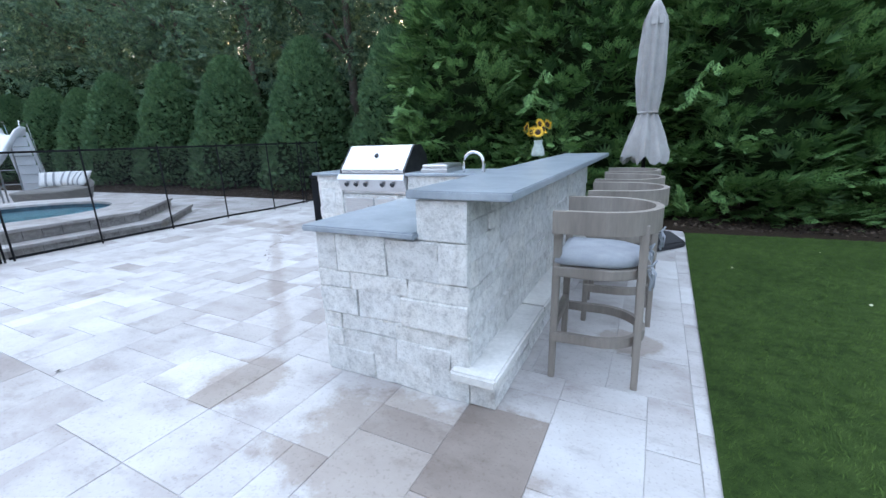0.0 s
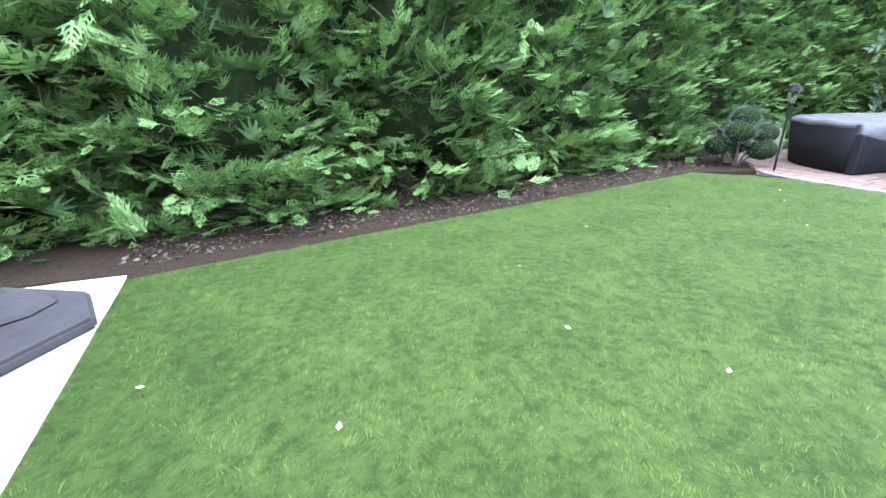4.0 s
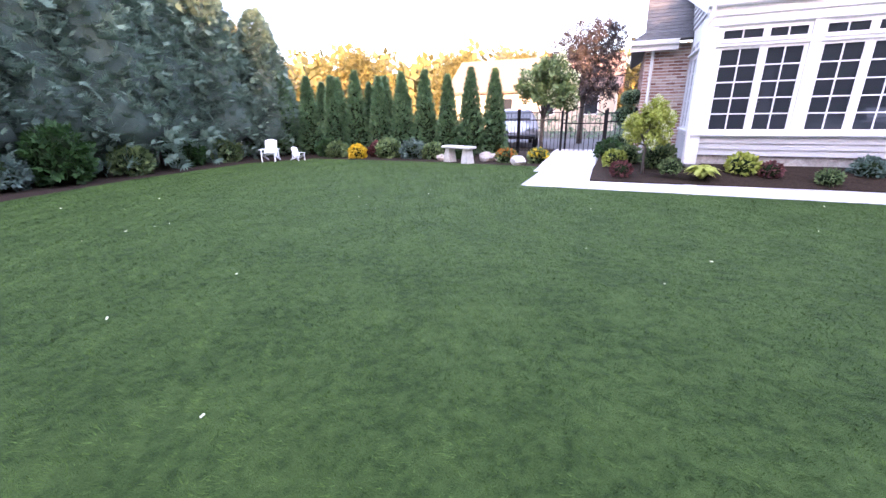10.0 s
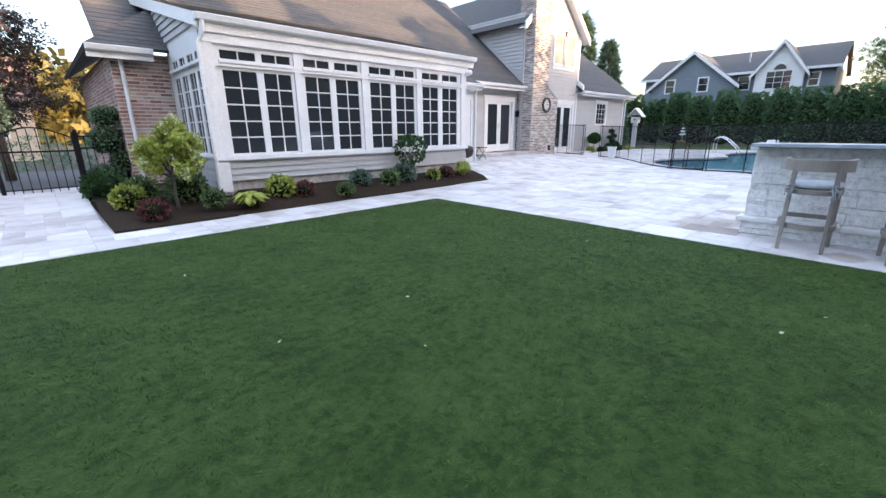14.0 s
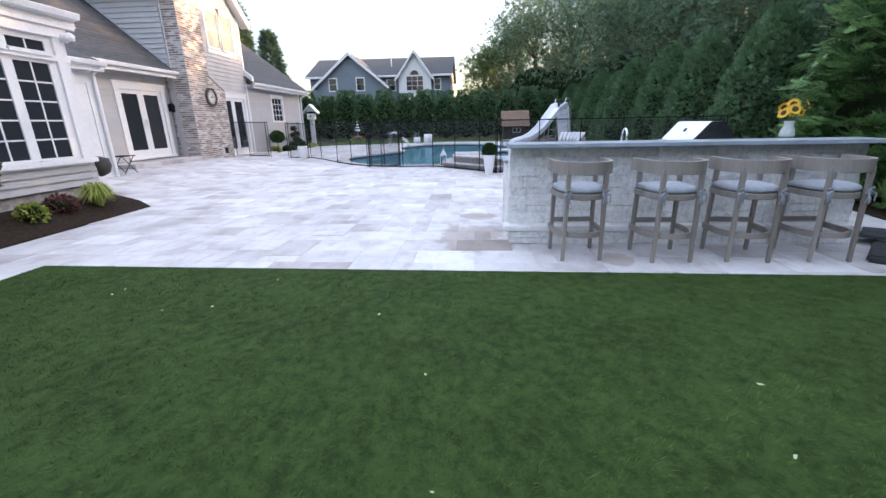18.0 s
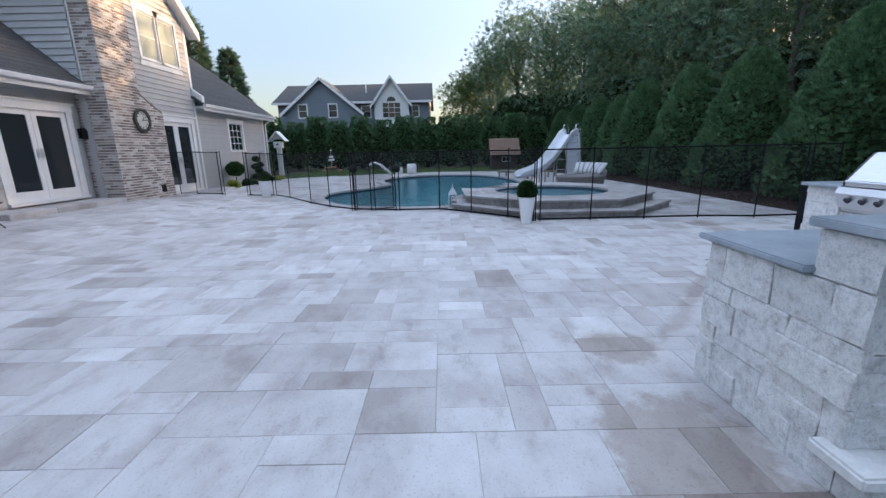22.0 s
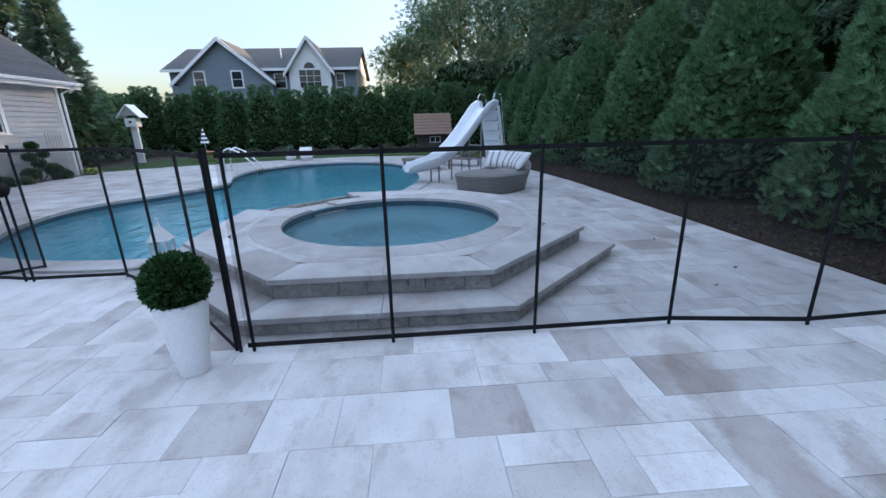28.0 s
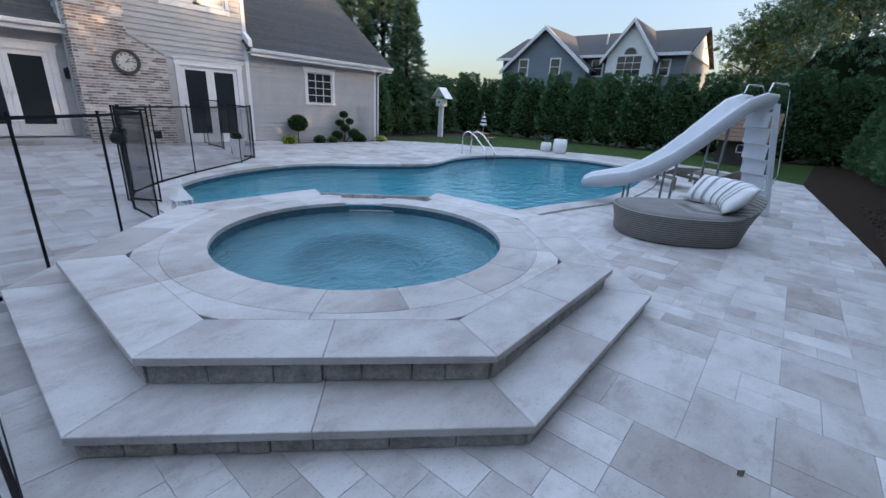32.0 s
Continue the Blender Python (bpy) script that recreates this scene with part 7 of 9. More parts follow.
def umbrella():
    t = thing("patio_umbrella", "closed light grey canvas umbrella tied at its waist", "umbrella", at=(-0.11, 5.50, 0.0))
    bm = bmesh.new()
    tube(bm, [(0, 0, 0.05), (0, 0, 2.62)], 0.022, 12)
    part("pole", bm, M_BLACK, t, "dark pole", True)
    bm = bmesh.new()
    n = 48
    prof = [(0.03, 2.66), (0.07, 2.58), (0.105, 2.45), (0.12, 2.2), (0.13, 1.9), (0.105, 1.62), (0.085, 1.52), (0.11, 1.44), (0.17, 1.25), (0.215, 1.08), (0.22, 1.0)]
    rows = []
    for k, (r, z) in enumerate(prof):
        row = []
        for j in range(n):
            a = 2 * math.pi * j / n
            fold = 1 + (0.20 if k > 1 else 0.05) * math.sin(8 * a + 0.25 * k) + 0.06 * math.sin(3 * a + k)
            dz = 0.05 * math.sin(8 * a + 0.8) if k == len(prof) - 1 else 0
            row.append(bm.verts.new((r * fold * math.cos(a), r * fold * math.sin(a), z + dz)))
        rows.append(row)
    for a, b in zip(rows, rows[1:]):
        for j in range(n):
            bm.faces.new((a[j], b[j], b[(j + 1) % n], a[(j + 1) % n]))
    bm.faces.new(rows[0])
    part("canopy", bm, M_UMB, t, "folded light grey canvas", True)
    bm = bmesh.new()
    for r, z in ((0.098, 1.525),):
        tube(bm, [(r * math.cos(a), r * math.sin(a), z) for a in (2 * math.pi * i / 20 for i in range(20))], 0.014, 6, True)
    part("strap", bm, M_UMB, t)
    bm = bmesh.new()
    for j in range(10):
        a0, a1 = 2 * math.pi * j / 10, 2 * math.pi * (j + 0.55) / 10
        v = [bm.verts.new((r * math.cos(a), r * math.sin(a), z)) for r, a, z in ((0.115, a0, 2.5), (0.115, a1, 2.5), (0.13, a1, 2.41), (0.13, a0, 2.41))]
        bm.faces.new(v)
    part("valance", bm, M_UMB, t)
    b = thing("umbrella_base", "low dark grey covered umbrella base slab", "umbrella base", at=(0, 0, 0))
    bm = bmesh.new()
    prism(bm, [(0.02, 4.99), (0.415, 5.46), (0.28, 5.95), (-0.28, 6.34), (-0.80, 5.80)], 0.0, 0.075)
    bmesh.ops.bevel(bm, geom=bm.edges[:], offset=0.02, segments=2, affect="EDGES")
    part("slab", bm, M_BASECOVER, b)
    rng = random.Random(2)
    for k in range(5):
        bm = bmesh.new()
        lathe(bm, [(0.30, 0.0), (0.26, 0.03), (0.13, 0.05), (0.02, 0.06)], 9)
        for v in bm.verts:
            v.co += Vector((rng.uniform(-0.05, 0.05), rng.uniform(-0.05, 0.05), rng.uniform(0, 0.03)))
        part("fold", bm, M_BASECOVER, b, m=pose(-0.62 + 0.11 * k, 5.74 + 0.09 * (k % 3), 0.06, 0, 0, 70 * k))


umbrella()


def bin_box():
    t = thing("storage_bin", "matte black storage bin beside the grill counter", "bin", at=(-4.66, 5.22, 0))
    part("body", bx(-0.18, 0.14, -0.25, 0.30, 0.0, 0.78, 0.012), M_COVER, t)
    part("lid", bx(-0.195, 0.155, -0.265, 0.31, 0.785, 0.84, 0.012), M_COVER, t)


bin_box()


# ---------- round the pool ----------
def ball_planter(x, y, h, r0, r1, ball, label):
    t = thing("tall_planter", label, "planter", "white planters", at=(x, y, ground_z(x, y)))
    bm = bmesh.new()
    lathe(bm, [(r0, 0.0), (r0 * 1.02, 0.01), (r1, h - 0.02), (r1 * 1.02, h), (r1 * 0.9, h), (r1 * 0.88, h - 0.05)], 32)
    part("pot", bm, M_WHITEPOT, t, smooth=True)
    part("shade_core", ball_core(ball * 0.92, h + ball * 0.62), None, t, "solid core coloured dark for inner shade")
    part("ball", ball_foliage("ball", "leaf", M_BOX, 5200, ball, int(abs(x * 10)), (0.022, 0.040), 1.0, h + ball * 0.62), None, t, "clipped green boxwood ball")
    return t


ball_planter(-6.98, 1.76, 0.50, 0.09, 0.155, 0.178, "tall white planter with a clipped boxwood ball")
ball_planter(-12.55, -5.45, 0.50, 0.12, 0.19, 0.10, "tall white planter beside the fence gate")


def lantern():
    t = thing("patio_lantern", "tall white metal lantern on the pool deck", "lantern", at=(-9.12, 0.43, 0), scale=0.74)
    part("base", bx(-0.15, 0.15, -0.15, 0.15, 0.0, 0.05, 0.008), M_WHITE, t)
    for sx in (-1, 1):
        for sy in (-1, 1):
            bm = bmesh.new()
            tube(bm, [(sx * 0.13, sy * 0.13, 0.05), (sx * 0.115, sy * 0.115, 0.47)], 0.012, 6)
            part("corner_bar", bm, M_WHITE, t)
    bm = bmesh.new()
    lathe(bm, [(0.05, 0.06), (0.05, 0.28), (0.0, 0.28)], 14)
    part("candle", bm, M_WHITEPOT, t)
    for k in range(4):
        part("glass", bx(-0.115, 0.115, 0.118, 0.121, 0.05, 0.47), M_PALEGLASS, t, m=pose(0, 0, 0, 0, 0, 90 * k))
    bm = bmesh.new()
    lathe(bm, [(0.20, 0.47), (0.17, 0.50), (0.11, 0.58), (0.05, 0.66), (0.03, 0.70), (0.03, 0.72), (0.0, 0.74)], 4)
    part("roof", bm, M_WHITE, t, m=pose(0, 0, 0, 0, 0, 45))
    bm = bmesh.new()
    tube(bm, [(0.04 * math.cos(a), 0, 0.77 + 0.04 * math.sin(a)) for a in (2 * math.pi * i / 16 for i in range(16))], 0.006, 6, True)
    part("ring", bm, M_WHITE, t)


def pale_glass():
    m, nt, b = node_mat("pale_glass")
    b.inputs["Base Color"].default_value = (0.9, 0.92, 0.93, 1)
    b.inputs["Roughness"].default_value = 0.05
    b.inputs["Transmission Weight"].default_value = 1.0
    return m


M_PALEGLASS = pale_glass()
lantern()


def slide():
    t = thing("pool_slide", "white fibreglass pool slide with ladder", "slide", at=(-16.65, 5.38, 0))
    d = Vector((0.695, -0.719, 0))
    s = Vector((0.719, 0.695, 0))
    at, last, path = Vector((0, 0, 0)), -0.18, {}
    prof = [(-0.18, 1.86), (0.0, 1.88), (0.16, 1.82), (0.45, 1.55), (0.80, 1.20), (1.15, 0.88), (1.5, 0.63), (1.85, 0.46), (2.2, 0.38), (2.5, 0.35), (2.66, 0.33)]
    sect = [(-0.31, 0.20), (-0.29, 0.235), (-0.25, 0.20), (-0.22, 0.06), (-0.14, 0.0), (0.14, 0.0), (0.22, 0.06), (0.25, 0.20), (0.29, 0.235), (0.31, 0.20), (0.29, 0.03), (0.18, -0.05), (-0.18, -0.05), (-0.29, 0.03)]
    bm = bmesh.new()
    rows = []
    for k, (u, z) in enumerate(prof):
        a, b = prof[max(k - 1, 0)], prof[min(k + 1, len(prof) - 1)]
        sl = math.atan2(b[1] - a[1], b[0] - a[0])
        th = radians(-46 - 26 * max(u, 0) / 2.66)
        dk, sk = Vector((math.cos(th), math.sin(th), 0)), Vector((-math.sin(th), math.cos(th), 0))
        at = at + dk * (u - last) if k else dk * u
        last, path[u] = u, (at, sk)
        nrm = Vector((-math.sin(sl) * dk.x, -math.sin(sl) * dk.y, math.cos(sl)))
        low = 0.45 if k == len(prof) - 1 else (0.8 if k == len(prof) - 2 else 1.0)
        rows.append([bm.verts.new(at + sk * x + nrm * (y * low if y > 0 else y) + Vector((0, 0, z))) for x, y in sect])
    n = len(sect)
    for a, b in zip(rows, rows[1:]):
        for j in range(n):
            bm.faces.new((a[j], a[(j + 1) % n], b[(j + 1) % n], b[j]))
    bm.faces.new(rows[0])
    bm.faces.new(rows[-1][::-1])
    bmesh.ops.recalc_face_normals(bm, faces=bm.faces[:])
    part("chute", bm, M_SLIDE, t, "curved white chute", True)
    # ladder with closed treads
    foot, top = -d * 0.62, -d * 0.20
    for k in (-1, 1):
        bm = bmesh.new()
        a, b = foot + s * 0.27 * k, top + s * 0.27 * k
        w = d * 0.05
        v = [bm.verts.new(p) for p in (a - w, a + w, b + w + Vector((0, 0, 1.95)), b - w + Vector((0, 0, 1.95)))]
        f = bm.faces.new(v)
        e = bmesh.ops.extrude_face_region(bm, geom=[f])
        for q in e["geom"]:
            if isinstance(q, bmesh.types.BMVert):
                q.co += s * 0.04 * k
        bmesh.ops.recalc_face_normals(bm, faces=bm.faces[:])
        part("ladder_side", bm, M_SLIDE, t)
    for i in range(7):
        f = (i + 0.6) / 7
        c = foot.lerp(top, f) + Vector((0, 0, 1.9 * f))
        bm = bmesh.new()
        box(bm, -0.27, 0.27, -0.07, 0.07, -0.02, 0.02, Matrix.Translation(c) @ pose(0, 0, 0, 0, 0, math.degrees(math.atan2(s.y, s.x))))
        part("tread", bm, M_SLIDE, t)
        bm = bmesh.new()
        box(bm, -0.27, 0.27, 0.045, 0.06, -0.24, -0.02, Matrix.Translation(c) @ pose(0, 0, 0, 0, 0, math.degrees(math.atan2(s.y, s.x)) + 180))
        part("riser", bm, M_SLIDE, t)
    for k in (-1, 1):
        bm = bmesh.new()
        p = s * 0.27 * k
        tube(bm, [p + foot * 0.9 + Vector((0, 0, 0.55)), p + foot * 0.9 - d * 0.08 + Vector((0, 0, 0.75)), p - d * 0.40 + Vector((0, 0, 2.15)), p - d * 0.32 + Vector((0, 0, 2.26)), p - d * 0.05 + Vector((0, 0, 2.26)), p + d * 0.02 + Vector((0, 0, 2.0))], 0.016, 8)
        part("handrail", bm, M_CHROME, t, "chrome hand rail", True)
        for u, z in ((1.85, 0.44), (1.15, 0.85), (0.45, 1.52)):
            bm = bmesh.new()
            q = path[u][0] + path[u][1] * 0.22 * k
            tube(bm, [(q.x, q.y, 0.0), (q.x, q.y, z)], 0.022, 8)
            part("support_leg", bm, M_PLAYMETAL, t, "grey metal leg")
    bm = bmesh.new()
    for z in (0.5, 0.9):
        tube(bm, [path[0.45][0] + path[0.45][1] * 0.22 + Vector((0, 0, z)), path[0.45][0] - path[0.45][1] * 0.22 + Vector((0, 0, z))], 0.014, 6)
    part("brace", bm, M_PLAYMETAL, t)


slide()


DAYBED = (-13.98, 5.06, 0)


def daybed():
    t = thing("wicker_daybed", "oval grey wicker daybed with striped pillows", "daybed", at=DAYBED, turn=35)
    n = 36

    def loop(k, z, back):
        out = []
        for j in range(n):
            a = 2 * math.pi * j / n
            x, y = 0.72 * math.copysign(abs(math.cos(a)) ** 0.85, math.cos(a)) * k, 0.88 * math.copysign(abs(math.sin(a)) ** 0.85, math.sin(a)) * k
            f = max(0.0, math.sin(a)) ** 2
            out.append((x, y + back * f * 0.16, z + back * f ** 1.5 * 0.26))
        return out
    bm = bmesh.new()
    rws = [[bm.verts.new(p) for p in loop(*q)] for q in ((0.90, 0.01, 0.0), (0.93, 0.03, 0.0), (0.95, 0.20, 0.40), (1.0, 0.37, 0.95), (1.01, 0.395, 1.0), (0.985, 0.40, 1.0), (0.95, 0.36, 0.8))]
    for a, b in zip(rws, rws[1:]):
        for j in range(n):
            bm.faces.new((a[j], a[(j + 1) % n], b[(j + 1) % n], b[j]))
    bm.faces.new(rws[0][::-1])
    bm.faces.new(rws[-1])
    part("frame", bm, M_WICKER, t, smooth=True)
    bm = bmesh.new()
    rws = [[bm.verts.new(p) for p in loop(*q)] for q in ((0.93, 0.30, 0.1), (0.955, 0.36, 0.12), (0.93, 0.41, 0.12), (0.80, 0.425, 0.06), (0.3, 0.43, 0.0))]
    for a, b in zip(rws, rws[1:]):
        for j in range(n):
            bm.faces.new((a[j], a[(j + 1) % n], b[(j + 1) % n], b[j]))
    bm.faces.new(rws[0][::-1])
    bm.faces.new(rws[-1])
    part("mattress", bm, M_SEATPAD, t, "grey seat pad", True)
    for k, (x, y, r, mat) in enumerate(((-0.38, 0.54, 22, M_PILLOW), (-0.02, 0.64, 0, M_PILLOW), (0.34, 0.56, -20, M_PILLOW))):
        p = thing("pillow", "white pillow with grey stripes on the daybed", "pillow", "daybed pillows")
        p.matrix_basis = pose(*DAYBED, 0, 0, 35) @ Matrix.Translation((x, y, 0.64)) @ pose(0, 0, 0, 0, 0, r) @ pose(0, 0, 0, 48)
        bm = bmesh.new()
        m = 10
        grid = [[None] * (m + 1) for _ in range(m + 1)]
        for side in (1, -1):
            for i in range(m + 1):
                for j in range(m + 1):
                    u, w = i / m * 2 - 1, j / m * 2 - 1
                    e = (1 - u ** 4) * (1 - w ** 4)
                    grid[i][j] = bm.verts.new((u * 0.25, w * 0.25, side * 0.10 * e))
            for i in range(m):
                for j in range(m):
                    f = (grid[i][j], grid[i + 1][j], grid[i + 1][j + 1], grid[i][j + 1])
                    bm.faces.new(f if side > 0 else f[::-1])
        bmesh.ops.remove_doubles(bm, verts=bm.verts[:], dist=0.001)
        part("case", bm, mat, p, smooth=True)
        bm = bmesh.new()
        for x0 in (-0.10, 0.06):
            rr = []
            for j in range(m + 1):
                w = (j / m * 2 - 1) * 0.97
                rr.append([bm.verts.new((xx, w * 0.25, 0.004 + 0.10 * (1 - (xx / 0.25) ** 4) * (1 - w ** 4))) for xx in (x0, x0 + 0.05)])
            for a, b in zip(rr, rr[1:]):
                bm.faces.new((a[0], a[1], b[1], b[0]))
        part("stripe", bm, M_PILLOWSTRIPE, p, "grey stripes", True)


daybed()


def lounger(x, y, turn):
    """A low slatted wooden lounger with its back raised a little."""
    t = thing("wooden_lounger", "low grey weathered slatted wooden lounger behind the slide", "lounger", "wooden loungers", at=(x, y, 0), turn=turn)
    for sy in (-0.30, 0.30):
        part("side_rail", bx(-0.95, 0.95, sy - 0.02, sy + 0.02, 0.24, 0.32, 0.005), M_TEAK, t)
    for sx in (-0.85, 0.85):
        for sy in (-0.27, 0.27):
            part("leg", bx(sx - 0.03, sx + 0.03, sy - 0.03, sy + 0.03, 0.0, 0.24), M_TEAK, t)
    sl = mesh_of(bx(-0.045, 0.045, -0.31, 0.31, 0.0, 0.02, 0.003), "slat", M_TEAK)
    for i in range(11):
        part("slat", sl, None, t, m=pose(-0.89 + 0.115 * i, 0, 0.322))
    for i in range(5):
        part("back_slat", sl, None, t, m=pose(0.42 + 0.105 * i, 0, 0.34 + 0.045 * i, 0, -23, 0))


lounger(-19.3, 3.75, 42)
lounger(-20.1, 4.9, 42)


def pool_ladder():
    t = thing("pool_ladder", "chrome pool ladder hand rails", "ladder", at=(-20.2, -2.95, 0))
    for k in (-0.28, 0.28):
        bm = bmesh.new()
        tube(bm, [(k, -0.45, 0.0), (k, -0.45, 0.62), (k, -0.38, 0.78), (k, -0.2, 0.84), (k, 0.1, 0.70), (k, 0.55, 0.28), (k, 0.66, 0.0), (k, 0.66, -0.6)], 0.024, 8)
        part("rail", bm, M_CHROME, t, smooth=True)
    for z in (-0.25, -0.5):
        part("tread", bx(-0.27, 0.27, 0.60, 0.70, z, z + 0.03), M_CHROME, t)


pool_ladder()


def white_pot(x, y, h, r, plant_it):
    t = thing("round_planter", "rounded white planter beyond the pool", "planter", "white planters by the lawn", at=(x, y, -0.03))
    bm = bmesh.new()
    lathe(bm, [(r * 0.7, 0), (r * 0.95, h * 0.25), (r, h * 0.6), (r * 0.88, h), (r * 0.76, h), (r * 0.74, h * 0.9)], 24)
    part("pot", bm, M_WHITEPOT, t, smooth=True)
    if plant_it:
        rng = random.Random(8)
        bm = bmesh.new()
        for k in range(26):
            a, e = rng.uniform(0, 6.28), rng.uniform(0.3, 1.2)
            d = Vector((math.cos(a) * math.cos(e), math.sin(a) * math.cos(e), math.sin(e)))
            s = Vector((-math.sin(a), math.cos(a), 0)) * 0.03
            b = Vector((0, 0, h))
            v = [bm.verts.new(p) for p in (b - s, b + s, b + d * 0.22 + s * 0.8, b + d * 0.42, b + d * 0.22 - s * 0.8)]
            bm.faces.new(v)
        part("spiky_plant", bm, M_BLUESPRUCE, t, "spiky grey-green leaves")


white_pot(-24.9, -2.45, 0.42, 0.24, True)
white_pot(-24.6, -1.65, 0.62, 0.30, False)


def birdhouse():
    t = thing("birdhouse", "white birdhouse with a broad pointed roof on a post", "birdhouse", at=(-26.9, -10.4, -0.05))
    part("post", bx(-0.06, 0.06, -0.16, 0.16, 0, 1.75, 0.01), M_WHITE, t)
    part("box", bx(-0.22, 0.22, -0.26, 0.26, 1.75, 2.15, 0.01), M_WHITE, t)
    for s in (-1, 1):
        bm = bmesh.new()
        box(bm, -0.34, 0.34, 0.0, 0.82, -0.02, 0.02, Matrix.Translation((0, 0, 2.78)) @ pose(0, 0, 0, -48 if s > 0 else 0, 0, 0) if s > 0 else Matrix.Translation((0, 0, 2.78)) @ pose(0, 0, 0, 0, 0, 180) @ pose(0, 0, 0, -48, 0, 0))
        part("roof", bm, M_WHITE, t)
    bm = bmesh.new()
    v = [bm.verts.new(p) for p in ((0.2, -0.42, 2.3), (0.2, 0.42, 2.3), (0.2, 0, 2.74), (-0.2, -0.42, 2.3), (-0.2, 0.42, 2.3), (-0.2, 0, 2.74))]
    for f in ((0, 1, 2), (5, 4, 3), (0, 3, 4, 1), (1, 4, 5, 2), (2, 5, 3, 0)):
        bm.faces.new([v[i] for i in f])
    part("gable", bm, M_CASTSTONE, t)
    part("entrance", bx(0.22, 0.225, -0.06, 0.06, 1.92, 2.03), M_BLACK, t)


birdhouse()


def kids_table():
    t = thing("picnic_table", "small orange wooden picnic table", "table", at=(-26.3, -6.9, -0.05), turn=15)
    part("tabletop", bx(-0.45, 0.45, -0.3, 0.3, 0.46, 0.50, 0.006), M_WOOD, t)
    for s in (-1, 1):
        part("bench", bx(-0.45, 0.45, s * 0.50 - 0.1, s * 0.50 + 0.1, 0.27, 0.30, 0.005), M_WOOD, t)
        bm = bmesh.new()
        tube(bm, [(s * 0.35, -0.5, 0.0), (s * 0.35, -0.1, 0.47)], 0.025, 6)
        part("leg", bm, M_WOOD, t)
        bm = bmesh.new()
        tube(bm, [(s * 0.35, 0.5, 0.0), (s * 0.35, 0.1, 0.47)], 0.025, 6)
        part("leg", bm, M_WOOD, t)
    u = thing("small_umbrella", "small closed umbrella with navy and white stripes", "umbrella", at=(-26.3, -6.9, 0.45))
    bm = bmesh.new()
    tube(bm, [(0, 0, 0), (0, 0, 1.1)], 0.014, 6)
    part("pole", bm, M_WHITE, u)
    for i in range(7):
        z0, z1 = 0.40 + 0.095 * i, 0.40 + 0.095 * (i + 1)
        r0, r1 = 0.20 * (1 - i / 7.4), 0.20 * (1 - (i + 1) / 7.4)
        bm = bmesh.new()
        lathe(bm, [(r0, z0), (r1, z1)], 12)
        part("stripe", bm, M_STRIPE if i % 2 else M_WHITE, u)


kids_table()


M_DARKWOOD = plain("dark_wood", (0.03, 0.026, 0.022), (0.06, 0.05, 0.042), 0.8, scale=8)


def playhouse():
    t = thing("playhouse", "small dark playhouse with a brown shake roof", "playhouse", at=(-28.9, 4.5, -0.05), scale=0.86)
    part("wall", bx(-0.9, 0.7, -1.0, 1.0, 0, 1.25), M_DARKWOOD, t)
    for s in (-1, 1):
        for i in range(7):
            f0, f1 = i / 7, (i + 1) / 7
            x0, x1 = s * (1.15 - 1.15 * f0), s * (1.15 - 1.15 * f1)
            z0, z1 = 1.15 + 1.3 * f0, 1.15 + 1.3 * f1
            bm = bmesh.new()
            v = [bm.verts.new(p) for p in ((x0, -1.2, z0 + 0.04), (x0, 1.2, z0 + 0.04), (x1, 1.2, z1 + 0.01), (x1, -1.2, z1 + 0.01), (x0, -1.2, z0), (x0, 1.2, z0), (x1, 1.2, z1 - 0.03), (x1, -1.2, z1 - 0.03))]
            for f in ((0, 1, 2, 3), (4, 7, 6, 5), (0, 4, 5, 1), (1, 5, 6, 2), (2, 6, 7, 3), (3, 7, 4, 0)):
                bm.faces.new([v[k] for k in f])
            part("shake_course", bm, M_BROWNROOF, t)
    w = part("window", bx(0.70, 0.72, -0.2, 0.45, 0.65, 1.0), M_GLASS, t)
    for y in (-0.2, 0.125, 0.45):
        part("frame", bx(0.70, 0.735, y - 0.02, y + 0.02, 0.63, 1.02), M_WHITE, w)
    for z in (0.65, 1.0):
        part("frame", bx(0.70, 0.735, -0.22, 0.47, z - 0.02, z + 0.02), M_WHITE, w)


playhouse()


